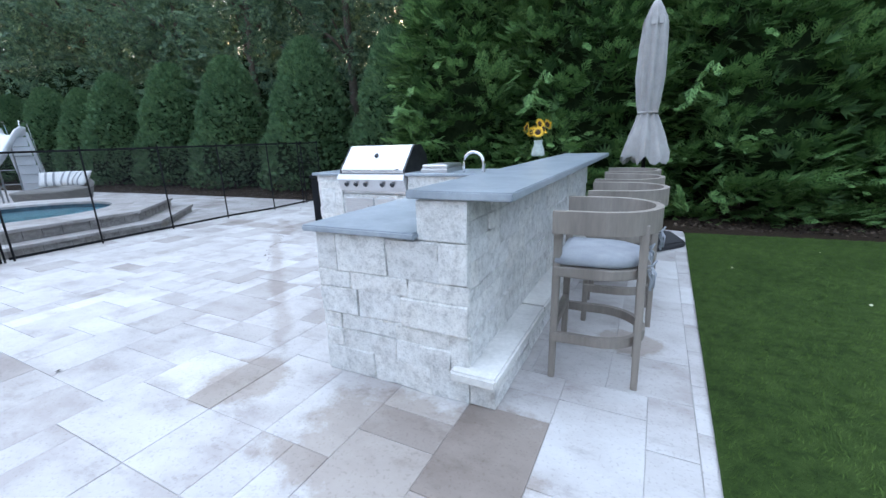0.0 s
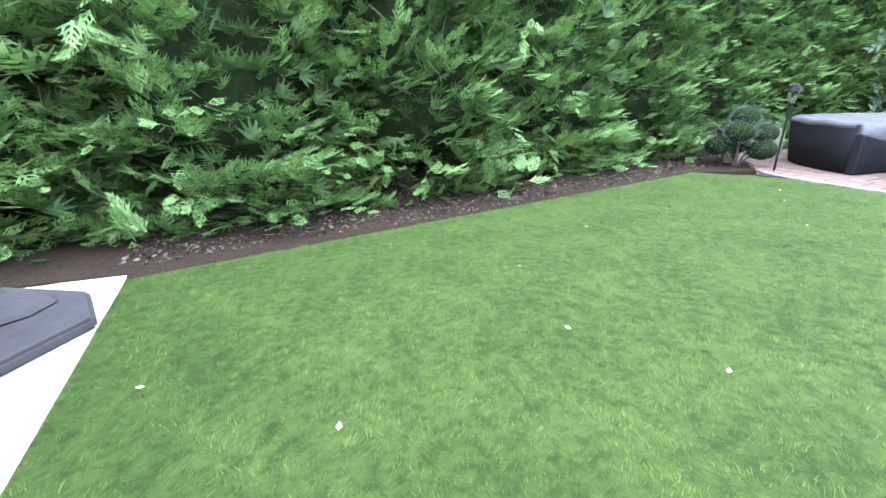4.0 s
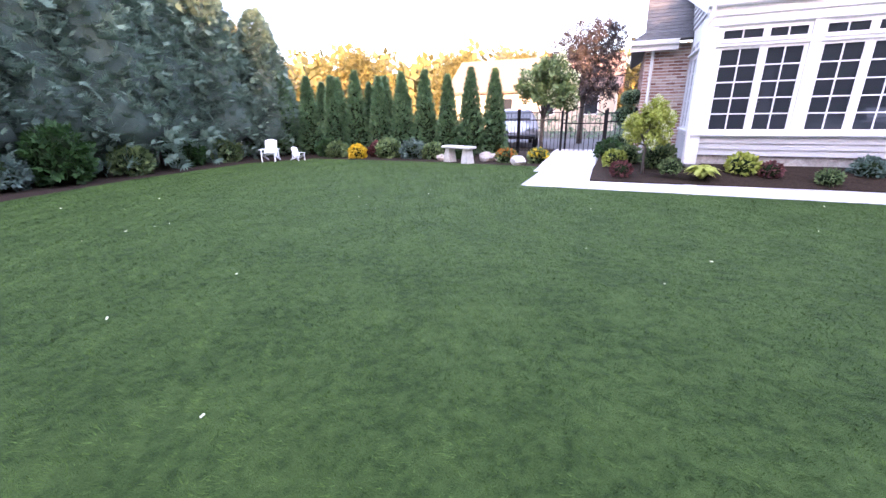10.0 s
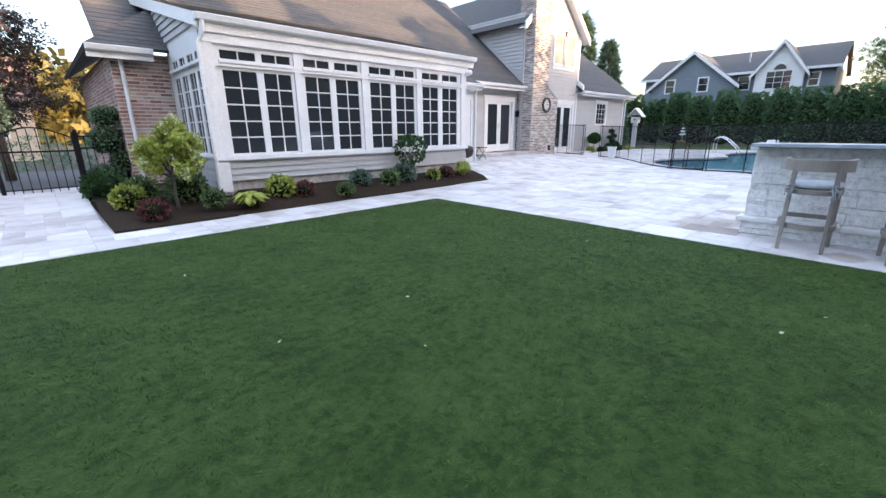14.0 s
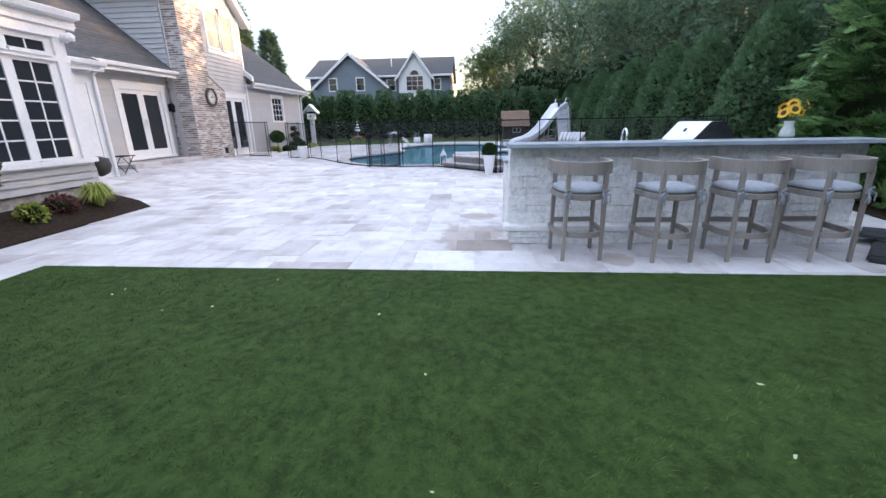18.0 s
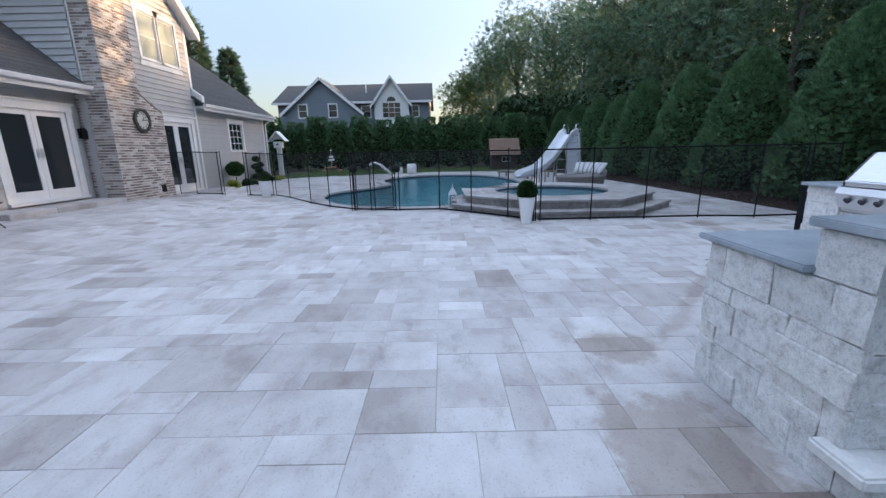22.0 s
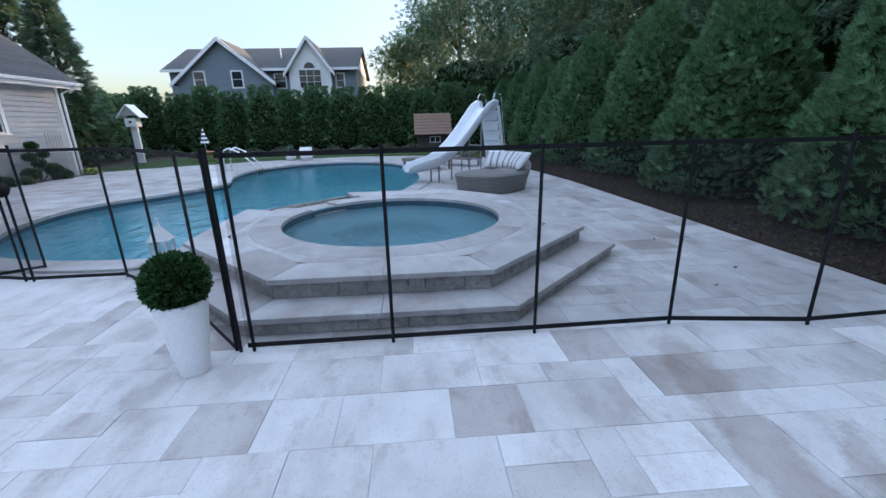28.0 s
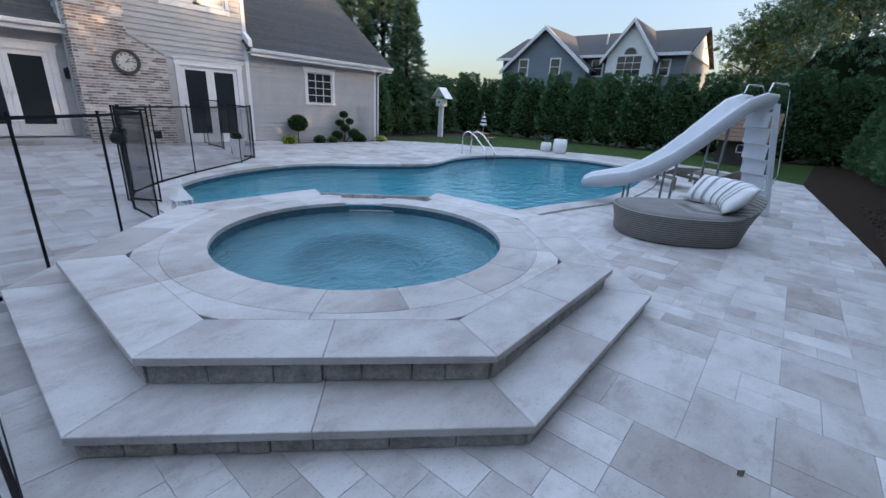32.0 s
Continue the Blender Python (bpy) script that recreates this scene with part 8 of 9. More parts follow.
# ---------- neighbouring house ----------
def neighbour():
    t = thing("neighbouring_house", "blue-grey two-storey house with white gables beyond the hedge", "house", at=(-41.5, -8.3, 0))
    # main block: y from -7.6 to 7.4 about the middle
    part("wall", bx(-9.0, 0.0, -7.4, 7.3, 0, 6.1), M_NBLUE, t)
    for s in (0, 1):
        bm = bmesh.new()
        e = [(0.5, -7.8, 6.0), (0.5, 7.6, 6.0), (-4.5, 7.6, 8.3), (-4.5, -7.8, 8.3)] if s == 0 else [(-9.5, -7.8, 6.0), (-9.5, 7.6, 6.0), (-4.5, 7.6, 8.3), (-4.5, -7.8, 8.3)]
        v = [bm.verts.new(p) for p in e] + [bm.verts.new((x, y, z - 0.12)) for x, y, z in e]
        for f in ((0, 1, 2, 3), (7, 6, 5, 4), (0, 4, 5, 1), (1, 5, 6, 2), (2, 6, 7, 3), (3, 7, 4, 0)):
            bm.faces.new([v[k] for k in f])
        bmesh.ops.recalc_face_normals(bm, faces=bm.faces[:])
        part("roof", bm, M_SHINGLE, t, "dark shingle roof")
    for y in (-7.4, 7.3):
        bm = bmesh.new()
        v = [bm.verts.new((x, y, z)) for x, z in ((0.0, 6.0), (-9.0, 6.0), (-4.5, 7.9))]
        bm.faces.new(v)
        part("end_gable", bm, M_TRIM if y > 0 else M_NBLUE, t)
    part("eave_board", bx(0.45, 0.55, -7.8, 7.6, 5.85, 6.05), M_TRIM, t, "white eave board")

    def gable(y, half, zb, zp, x, mat):
        bm = bmesh.new()
        prof = [(y - half, 0.0), (y + half, 0.0), (y + half, zb), (y, zp), (y - half, zb)]
        a, b = [bm.verts.new((x, q, z)) for q, z in prof], [bm.verts.new((x - 5, q, z)) for q, z in prof]
        bm.faces.new(a)
        bm.faces.new(b[::-1])
        for k in range(5):
            bm.faces.new((a[k], b[k], b[(k + 1) % 5], a[(k + 1) % 5]))
        bmesh.ops.recalc_face_normals(bm, faces=bm.faces[:])
        g = part("gable", bm, mat, t)
        for s in (-1, 1):
            sl = (zp - zb) / half
            for nm, m2, x0, x1, o0, o1 in (("gable_roof", M_SHINGLE, x - 5.2, x + 0.3, 0.06, 0.16), ("rake_board", M_TRIM, x + 0.3, x + 0.42, -0.14, 0.16)):
                bm = bmesh.new()
                y0, y1 = y + s * (half + 0.35), y
                z0, z1 = zb - 0.35 * sl, zp
                v = [bm.verts.new(p) for p in ((x0, y0, z0 + o0), (x1, y0, z0 + o0), (x1, y1, z1 + o0), (x0, y1, z1 + o0), (x0, y0, z0 + o1), (x1, y0, z0 + o1), (x1, y1, z1 + o1), (x0, y1, z1 + o1))]
                for f in ((0, 3, 2, 1), (4, 5, 6, 7), (0, 1, 5, 4), (1, 2, 6, 5), (2, 3, 7, 6), (3, 0, 4, 7)):
                    bm.faces.new([v[k] for k in f])
                bmesh.ops.recalc_face_normals(bm, faces=bm.faces[:])
                part(nm, bm, m2, t)
        return g
    gable(-2.75, 3.6, 5.05, 8.0, 1.2, M_NBLUE)
    gable(3.75, 1.65, 5.9, 8.12, 0.7, M_TRIM)

    def win(y, z0, z1, w, x, arch=False, cols=1, rows=2):
        o = part("window", bx(x, x + 0.05, y - w / 2 - 0.09, y + w / 2 + 0.09, z0 - 0.09, z1 + 0.09), M_TRIM, t, "white framed window")
        for i in range(cols):
            for j in range(rows):
                a, b = y - w / 2 + w * i / cols + 0.02, y - w / 2 + w * (i + 1) / cols - 0.02
                c, d = z0 + (z1 - z0) * j / rows + 0.02, z0 + (z1 - z0) * (j + 1) / rows - 0.02
                part("pane", bx(x + 0.045, x + 0.06, a, b, c, d), M_GLASS, o)
        if arch:
            bm = bmesh.new()
            bm.faces.new([bm.verts.new((x + 0.06, y + 0.42 * math.cos(a), z1 + 0.12 + 0.42 * math.sin(a))) for a in (math.pi * k / 10 for k in range(11))])
            part("arch_pane", bm, M_GLASS, o)
            bm = bmesh.new()
            tube(bm, [(x + 0.05, y + 0.47 * math.cos(a), z1 + 0.12 + 0.47 * math.sin(a)) for a in (math.pi * k / 10 for k in range(11))], 0.05, 6)
            part("arch_frame", bm, M_TRIM, o)
    win(-4.6, 4.6, 5.75, 0.75, 1.2)
    win(-1.75, 4.6, 5.75, 0.75, 1.2)
    win(1.2, 4.6, 5.65, 0.8, 0.0)
    win(3.75, 4.5, 5.85, 1.7, 0.7, True, 3, 3)
    win(6.0, 4.6, 5.6, 0.6, 0.0)
    part("vent_pipe", bx(-2.0, -1.9, 0.9, 1.0, 7.0, 7.9), M_TRIM, t)


neighbour()


# ---------- house fittings ----------
def clock():
    t = thing("wall_clock", "round dark framed wall clock with a pale face", "clock", at=(-11.0, -7.925, 2.32))
    bm = bmesh.new()
    n = 40
    ring(bm, [(0.31 * math.cos(a), 0.31 * math.sin(a)) for a in (2 * math.pi * i / n for i in range(n))], [(0.235 * math.cos(a), 0.235 * math.sin(a)) for a in (2 * math.pi * i / n for i in range(n))], 0.0, 0.05)
    rot = pose(0, 0, 0, -90, 0, 0)
    part("frame", bm, M_DARKWOOD, t, "dark wooden ring", m=rot)
    bm = bmesh.new()
    lathe(bm, [(0.24, 0.0), (0.24, 0.018), (0.0, 0.018)], 32)
    f = part("face", bm, M_CASTSTONE, t, "pale dial", m=rot)
    bm = bmesh.new()
    for k in range(12):
        a = math.pi * k / 6
        box(bm, -0.010, 0.010, 0.165, 0.215, 0.018, 0.022, pose(0, 0, 0, 0, 0, math.degrees(a)))
    part("hour_mark", bm, M_BLACK, f)
    for ang, ln in ((140, 0.12), (95, 0.17)):
        bm = bmesh.new()
        box(bm, -0.008, 0.008, -0.02, ln, 0.024, 0.028, pose(0, 0, 0, 0, 0, ang))
        part("clock_pointer", bm, M_BLACK, f)


clock()


def flood_lamp(x, y, z):
    t = thing("flood_lamp", "white twin-head flood lamp under the sunroom gutter, unlit", "wall lamp", at=(x, y, z))
    part("backplate", bx(-0.06, 0.06, -0.05, 0.0, -0.05, 0.05, 0.006), M_TRIM, t)
    for k in (-1, 1):
        bm = bmesh.new()
        lathe(bm, [(0.02, 0.0), (0.035, 0.02), (0.062, 0.14), (0.055, 0.145), (0.0, 0.12)], 14)
        part("head", bm, M_TRIM, t, "white lamp head", True, pose(0.05 * k, 0.0, -0.01, -75, 0, 32 * k))


def sconce(x, y, z):
    t = thing("wall_lantern", "small black wall lantern, unlit", "wall lamp", "wall lanterns", at=(x, y, z))
    part("backplate", bx(-0.06, 0.06, 0.0, 0.02, -0.12, 0.12), M_BLACK, t)
    bm = bmesh.new()
    lathe(bm, [(0.06, -0.14), (0.075, 0.04), (0.09, 0.05), (0.02, 0.13), (0.0, 0.15)], 6)
    part("lantern", bm, M_BLACK, t, m=pose(0, 0.12, 0))
    bm = bmesh.new()
    tube(bm, [(0, 0.01, 0.08), (0, 0.07, 0.14), (0, 0.12, 0.13)], 0.008, 6)
    part("arm", bm, M_BLACK, t)


sconce(-9.88, -8.73, 1.95)
flood_lamp(-2.70, -4.96, 2.66)


def folding_table():
    x, y = -6.15, -7.55
    t = thing("folding_table", "small black folding side table by the wall", "table", at=(x, y, ground_z(x, y)))
    part("tabletop", bx(-0.24, 0.24, -0.2, 0.2, 0.42, 0.44, 0.004), M_BLACK, t)
    for s in (-0.17, 0.17):
        for k in (-1, 1):
            bm = bmesh.new()
            tube(bm, [(-0.2 * k, s, 0.0), (0.18 * k, s, 0.42)], 0.009, 6)
            part("leg", bm, M_BLACK, t)


folding_table()
b = thing("wall_basket", "dark round planter on the sunroom's end post", "planter", at=(-2.88, -5.10, 0.53))
bm = bmesh.new()
lathe(bm, [(0.02, 0.0), (0.13, 0.06), (0.17, 0.18), (0.15, 0.30), (0.02, 0.34)], 16)
part("pot", bm, M_DARKWOOD, b, smooth=True)

# fence latches
for x, y in ((-8.92, -0.86), (-9.19, -1.9)):
    t = thing("gate_latch", "round black latch on the pool fence", "latch", "fence latches", at=(x + 0.03, y, 0.98))
    bm = bmesh.new()
    lathe(bm, [(0.02, -0.08), (0.075, -0.06), (0.10, 0.0), (0.075, 0.06), (0.02, 0.08)], 14)
    part("housing", bm, M_BLACK, t, smooth=True)
fence([(-9.19, -1.95), (-9.02, -1.45), (-9.30, -1.0)], "folded black mesh fence panel at the gate", (0, 1), "mesh_fence")

# ---------- planting by the house ----------
def standard(name, label, leaf, x, y, z, trunk_h, r, seed, kind="cluster", n=700, bloom=None, squash=0.85, trunk=0.02):
    t = thing(name, label, "small tree", at=(x, y, z - 0.02))
    bm = bmesh.new()
    tube(bm, [(0, 0, 0), (0.02, 0.01, trunk_h * 0.5), (0, 0, trunk_h + r * 0.4)], [trunk * 1.2, trunk, trunk * 0.7], 8)
    for k in range(5):
        a = k * 1.26
        tube(bm, [(0, 0, trunk_h), (0.5 * r * math.cos(a), 0.5 * r * math.sin(a), trunk_h + r * 0.7)], [trunk * 0.5, trunk * 0.2], 5)
    part("trunk", bm, M_BARK, t, smooth=True)
    part("crown", ball_foliage("crown", kind, leaf, n, r, seed, (r * 0.18, r * 0.36), squash, trunk_h + r * 0.75), None, t)
    if n > 500:
        part("shade_core", ball_core(r * 0.62, trunk_h + r * 0.75, squash), None, t, "solid core coloured dark for inner shade")
    if bloom:
        rng = np.random.default_rng(seed)
        for k in range(22):
            v = rng.normal(0, 1, 3)
            v /= np.linalg.norm(v)
            v[2] = abs(v[2]) * 0.9 - 0.15
            part("bloom", ball_foliage("bloom", "leaf", bloom, 60, r * 0.15, seed + k, (r * 0.08, r * 0.13), 1.3), None, t, "pale cone-shaped bloom", m=pose(*(v * (r * 0.98, r * 0.98, r * 0.85) + (0, 0, trunk_h + r * 0.75))))
    return t


standard("camellia_tree", "small dark green standard tree before the sunroom", M_BOX, -0.55, -4.72, 0.2, 0.42, 0.34, 61, "leaf", 420, None, 0.85)
def hydrangea_tree(x, y, seed=62, k_size=1.0, leaf=None, label="tall loose hydrangea tree with cream cone blooms", z=-0.02):
    """A loose many-headed crown of leaf clumps and cream panicles on a short trunk."""
    t = thing("hydrangea_tree", label, "small tree", at=(x, y, z), scale=k_size)
    rng = np.random.default_rng(seed)
    bm = bmesh.new()
    tube(bm, [(0, 0, 0), (0.03, 0.01, 0.6), (0, 0, 1.25)], [0.06, 0.05, 0.045], 8)
    heads = []
    for k in range(30):
        a, e, r = rng.uniform(0, 6.28), rng.uniform(-0.35, 1.35), rng.uniform(0.55, 1.0)
        heads.append(np.array((r * 0.88 * math.cos(a) * math.cos(e), r * 0.88 * math.sin(a) * math.cos(e), 1.65 + r * 1.05 * math.sin(e))))
        if k % 3 == 0:
            tube(bm, [(0, 0, 1.1), tuple(heads[-1] * (0.5, 0.5, 1) - (0, 0, 0.25)), tuple(heads[-1])], [0.025, 0.014, 0.006], 5)
    part("trunk", bm, M_BARK, t, smooth=True)
    h = np.array(heads)
    n = 1700
    w = rng.integers(0, len(h), n)
    v = rng.normal(0, 1, (n, 3))
    v /= np.linalg.norm(v, axis=1, keepdims=True)
    pos = h[w] + v * rng.uniform(0.06, 0.27, (n, 1))
    part("crown", sprays("crown", "cluster", pos, v + rng.normal(0, 0.5, (n, 3)), rng.uniform(-3, 3, n), rng.uniform(0.10, 0.19, n), leaf or M_LEAF), None, t)
    for k, p in enumerate(heads):
        if k % 3 != 1:
            q = p + (p - (0, 0, 1.6)) * 0.16
            part("bloom", ball_foliage("bloom", "leaf", M_CREAM, 70, 0.12, seed + k, (0.05, 0.09), 1.35), None, t, "pale cone-shaped bloom", m=pose(*q))


hydrangea_tree(6.85, -8.35)
hydrangea_tree(4.2, -4.75, 63, 0.50, M_LIME, "hydrangea standard with pale lime blooms by the sunroom", 0.05)
standard("topiary_tree", "round clipped topiary on a thin stem", M_BOX, -16.0, -8.05, 0.05, 0.55, 0.30, 64, "leaf", 1500, None, 0.8)


def pompom(name, label, x, y, z, balls, mat, seed, leaf="leaf"):
    t = thing(name, label, "topiary", at=(x, y, z - 0.02))
    for k, (bx_, by_, bz_, r) in enumerate(balls):
        bm = bmesh.new()
        tube(bm, [(0, 0, 0), (bx_ * 0.5, by_ * 0.5, bz_ * 0.6), (bx_, by_, bz_)], 0.016, 6)
        part("branch", bm, M_BARK, t)
        part("pad_inside", ball_core(r * 0.85, bz_, 0.75), None, t, "solid core coloured dark for inner shade", m=pose(bx_, by_, 0))
        part("pad", ball_foliage("pad", leaf, mat, 700, r, seed + k, (r * 0.14, r * 0.26), 0.75, bz_), None, t, "clipped pad of foliage", m=pose(bx_, by_, 0))


pompom("pompom_topiary", "dark cloud-pruned topiary by the wing", -18.1, -8.1, 0.05, [(0, 0, 1.12, 0.17), (-0.24, 0.05, 0.86, 0.16), (0.24, 0.05, 0.80, 0.17), (0.02, 0.1, 0.60, 0.18), (-0.42, 0.1, 0.38, 0.24), (0.42, 0.1, 0.32, 0.22)], M_BOX, 70)
pompom("pompom_topiary", "blue-green cloud-pruned juniper by the brick patio", 9.15, 6.75, 0.0, [(0, 0, 0.84, 0.25), (-0.24, -0.1, 0.62, 0.25), (0.2, -0.25, 0.58, 0.24), (0.12, 0.27, 0.60, 0.24), (-0.27, 0.2, 0.38, 0.25), (0.12, -0.3, 0.32, 0.26), (0.1, 0.1, 0.36, 0.22)], M_BLUESPRUCE, 80, "blade")
pompom("pompom_topiary", "cloud-pruned juniper beyond the patio", 14.3, 2.75, 0.0, [(0, 0, 0.75, 0.22), (-0.2, 0.1, 0.5, 0.22), (0.2, -0.2, 0.5, 0.22), (0, 0.3, 0.35, 0.24)], M_BLUESPRUCE, 90, "blade")
bm = bmesh.new()
for k in range(6):
    tube(bm, [(-0.25 + 0.1 * k, 0, 0), (-0.25 + 0.1 * k + 0.02 * (k - 2.5), 0, 1.45)], 0.008, 5)
for z in (0.5, 0.9, 1.3):
    tube(bm, [(-0.3, 0, z), (0.33, 0, z)], 0.008, 5)
t = thing("trellis", "thin dark metal trellis against the wing", "trellis", at=(-19.3, -8.35, 0.05))
part("lattice", bm, M_PLAYMETAL, t)
tuft("hosta", "variegated hosta at the wing's corner", M_LIME, -19.9, -7.85, 0.42, 0.30, 70, 3, 0.03, 2.5)
for k, (x, y, r, m_, lab) in enumerate(((-15.6, -8.0, 0.22, M_LIME, "low lime-green shrub"), (-16.9, -8.05, 0.20, M_BOX, "low dark green shrub"), (-17.4, -7.95, 0.18, M_LEAF, "low green shrub"), (-18.8, -8.0, 0.24, M_BOX, "low dark green shrub"))):
    shrub("shrub", lab + " in the wing's bed", m_, x, y, r, r * 0.8, "leaf", 420, 100 + k, 0.06)
# sunroom bed
tuft("hosta", "variegated hosta with cream-edged leaves", M_LIME, 3.25, -4.30, 0.34, 0.24, 80, 4, 0.08, 2.6)
tuft("ornamental_grass", "yellow-green ornamental grass clump", M_LIME, -2.2, -4.62, 0.36, 0.42, 170, 5, 0.1, 0.55)
for k, (x, y, r, m_, lab) in enumerate(((2.6, -4.62, 0.24, M_LIME, "yellow-green shrub"), (2.2, -4.5, 0.17, M_REDLEAF, "dark red shrub"), (1.45, -4.30, 0.16, M_LEAF, "low green plant"), (0.82, -4.75, 0.22, M_BLUESPRUCE, "rounded blue-green shrub"), (0.15, -4.60, 0.20, M_LEAF, "low green plant"), (-0.35, -4.72, 0.26, M_BLUESPRUCE, "rounded blue-green shrub"), (-1.15, -4.62, 0.16, M_LIME, "pale green low plant"), (-1.65, -4.70, 0.18, M_REDLEAF, "dark red leafy shrub"), (4.75, -5.3, 0.22, M_LIME, "lime shrub"), (4.6, -4.35, 0.18, M_REDLEAF, "dark red shrub"), (3.75, -4.5, 0.17, M_LEAF, "low green plant"), (4.9, -6.6, 0.3, M_BOX, "dark green shrub"), (4.5, -5.9, 0.26, M_LEAF, "leafy shrub"), (3.9, -5.4, 0.30, M_LEAF, "leafy shrub"))):
    shrub("shrub", lab + " in the mulch before the sunroom", m_, x, y, r, r * 0.85, "leaf", 420, 120 + k, 0.08 if y > -4.5 else 0.14)
pompom("spiral_juniper", "dark cloud-pruned juniper beside the gate", 4.55, -7.9, 0.0, [(0, 0, 1.6, 0.26), (0.05, 0, 1.15, 0.32), (-0.2, 0.1, 0.75, 0.30), (0.2, 0.1, 0.45, 0.32)], M_DARKLEAF, 140)

# ---------- gate, iron fence, bench, beds to the south-east ----------
def iron_fence(x0, x1, y, h, arch, name, label):
    t = thing(name, label, "gate" if arch else "fence", at=(min(x0, x1), y, 0))
    w = abs(x1 - x0)
    for x in (0.0, w):
        part("post", bx(x - 0.03, x + 0.03, -0.03, 0.03, 0, h + 0.12, 0.004), M_BLACK, t)
    n = int(w / 0.11)
    for i in range(1, n):
        x = w * i / n
        top = h + (0.20 * math.sin(math.pi * x / w) if arch else 0.0)
        bm = bmesh.new()
        tube(bm, [(x, 0, 0.06), (x, 0, top)], 0.008, 6)
        part("picket", bm, M_BLACK, t)
    for z in (0.10, h - 0.22):
        part("rail", bx(0, w, -0.015, 0.015, z - 0.015, z + 0.015), M_BLACK, t)
    bm = bmesh.new()
    tube(bm, [(w * k / 12, 0, h + (0.20 * math.sin(math.pi * k / 12) if arch else 0.0)) for k in range(13)], 0.014, 6)
    part("top_rail", bm, M_BLACK, t)
    return t


iron_fence(5.12, 6.22, -7.75, 1.18, True, "iron_gate", "black iron garden gate with an arched top, closed")
iron_fence(4.40, 5.08, -7.75, 1.22, False, "iron_fence", "black iron fence beside the garden gate")
for k in range(3):
    iron_fence(6.3 + 1.5 * k, 7.76 + 1.5 * k, -9.3, 1.25, False, "iron_fence", "black iron fence behind the shrubs")


def stone_bench():
    t = thing("stone_bench", "pale cast stone garden bench", "bench", at=(8.62, -6.08, 0), turn=-24)
    part("seat", bx(-0.50, 0.50, -0.17, 0.17, 0.38, 0.44, 0.012), M_CASTSTONE, t)
    for s in (-0.33, 0.33):
        bm = bmesh.new()
        v = box(bm, s - 0.075, s + 0.075, -0.11, 0.11, 0, 0.38)
        for q in v:
            if q.co.z < 0.1:
                q.co.x += 0.05 if q.co.x > s else -0.05
                q.co.y *= 1.3
        bmesh.ops.bevel(bm, geom=bm.edges[:], offset=0.01, segments=1, affect="EDGES")
        part("leg", bm, M_CASTSTONE, t)


stone_bench()


def adirondack():
    t = thing("adirondack_chair", "white slatted adirondack chair on the lawn", "chair", "white lawn chairs")
    for i in range(5):
        x = -0.22 + 0.11 * i
        bm = bmesh.new()
        hh = 0.98 + 0.07 * math.cos((i - 2) * 0.7)
        box(bm, x - 0.045, x + 0.045, -0.012, 0.012, 0.0, hh - 0.28, Matrix.Translation((0, -0.22, 0.26)) @ pose(0, 0, 0, 22, 0, 0))
        part("back_slat", bm, M_WHITE, t)
    for i in range(5):
        bm = bmesh.new()
        box(bm, -0.26, 0.26, -0.045, 0.045, -0.01, 0.01, Matrix.Translation((0, -0.18 + 0.105 * i, 0.28 + 0.028 * i)) @ pose(0, 0, 0, 15, 0, 0))
        part("seat_slat", bm, M_WHITE, t)
    for s in (-1, 1):
        part("armrest", bx(s * 0.33 - 0.06, s * 0.33 + 0.06, -0.36, 0.36, 0.53, 0.555, 0.006), M_WHITE, t)
        part("front_leg", bx(s * 0.29 - 0.02, s * 0.29 + 0.02, 0.24, 0.33, 0, 0.53), M_WHITE, t)
        bm = bmesh.new()
        box(bm, s * 0.27 - 0.015, s * 0.27 + 0.015, -0.72, 0.32, -0.05, 0.04, Matrix.Translation((0, 0.0, 0.24)) @ pose(0, 0, 0, 18, 0, 0))
        for q in bm.verts:
            q.co.z = max(q.co.z, 0.0)
        part("side_rail", bm, M_WHITE, t)
        bm = bmesh.new()
        box(bm, s * 0.30 - 0.02, s * 0.30 + 0.02, -0.38, -0.30, 0.12, 0.53)
        part("arm_support", bm, M_WHITE, t)
    return t


c = adirondack()
c.matrix_basis = pose(13.9, -4.75, 0.02, 0, 0, 30) @ Matrix.Scale(0.62, 4)
copy_thing(c, pose(13.3, -5.25, 0.02, 0, 0, 80) @ Matrix.Scale(0.62, 4))

flower_mound("chrysanthemum", "mound of orange chrysanthemums", M_LEAF, M_ORANGE, 7.42, -6.45, 0.26, 150)
flower_mound("chrysanthemum", "mound of yellow chrysanthemums", M_LEAF, M_YELLOW, 6.6, -6.55, 0.26, 152)
for k, (x, y, s) in enumerate(((6.98, -5.98, 0.20), (8.0, -6.6, 0.22), (7.8, -6.9, 0.17), (9.3, -6.5, 0.15))):
    bm = bmesh.new()
    bmesh.ops.create_icosphere(bm, subdivisions=2, radius=s)
    rg = random.Random(k)
    for v in bm.verts:
        v.co *= rg.uniform(0.8, 1.12)
        v.co.z = v.co.z * 0.75 + s * 0.5
    solid("boulder", bm, M_ROCK, "tan rounded boulder in the mulch bed", "rock", "boulders", m=pose(x, y, 0))
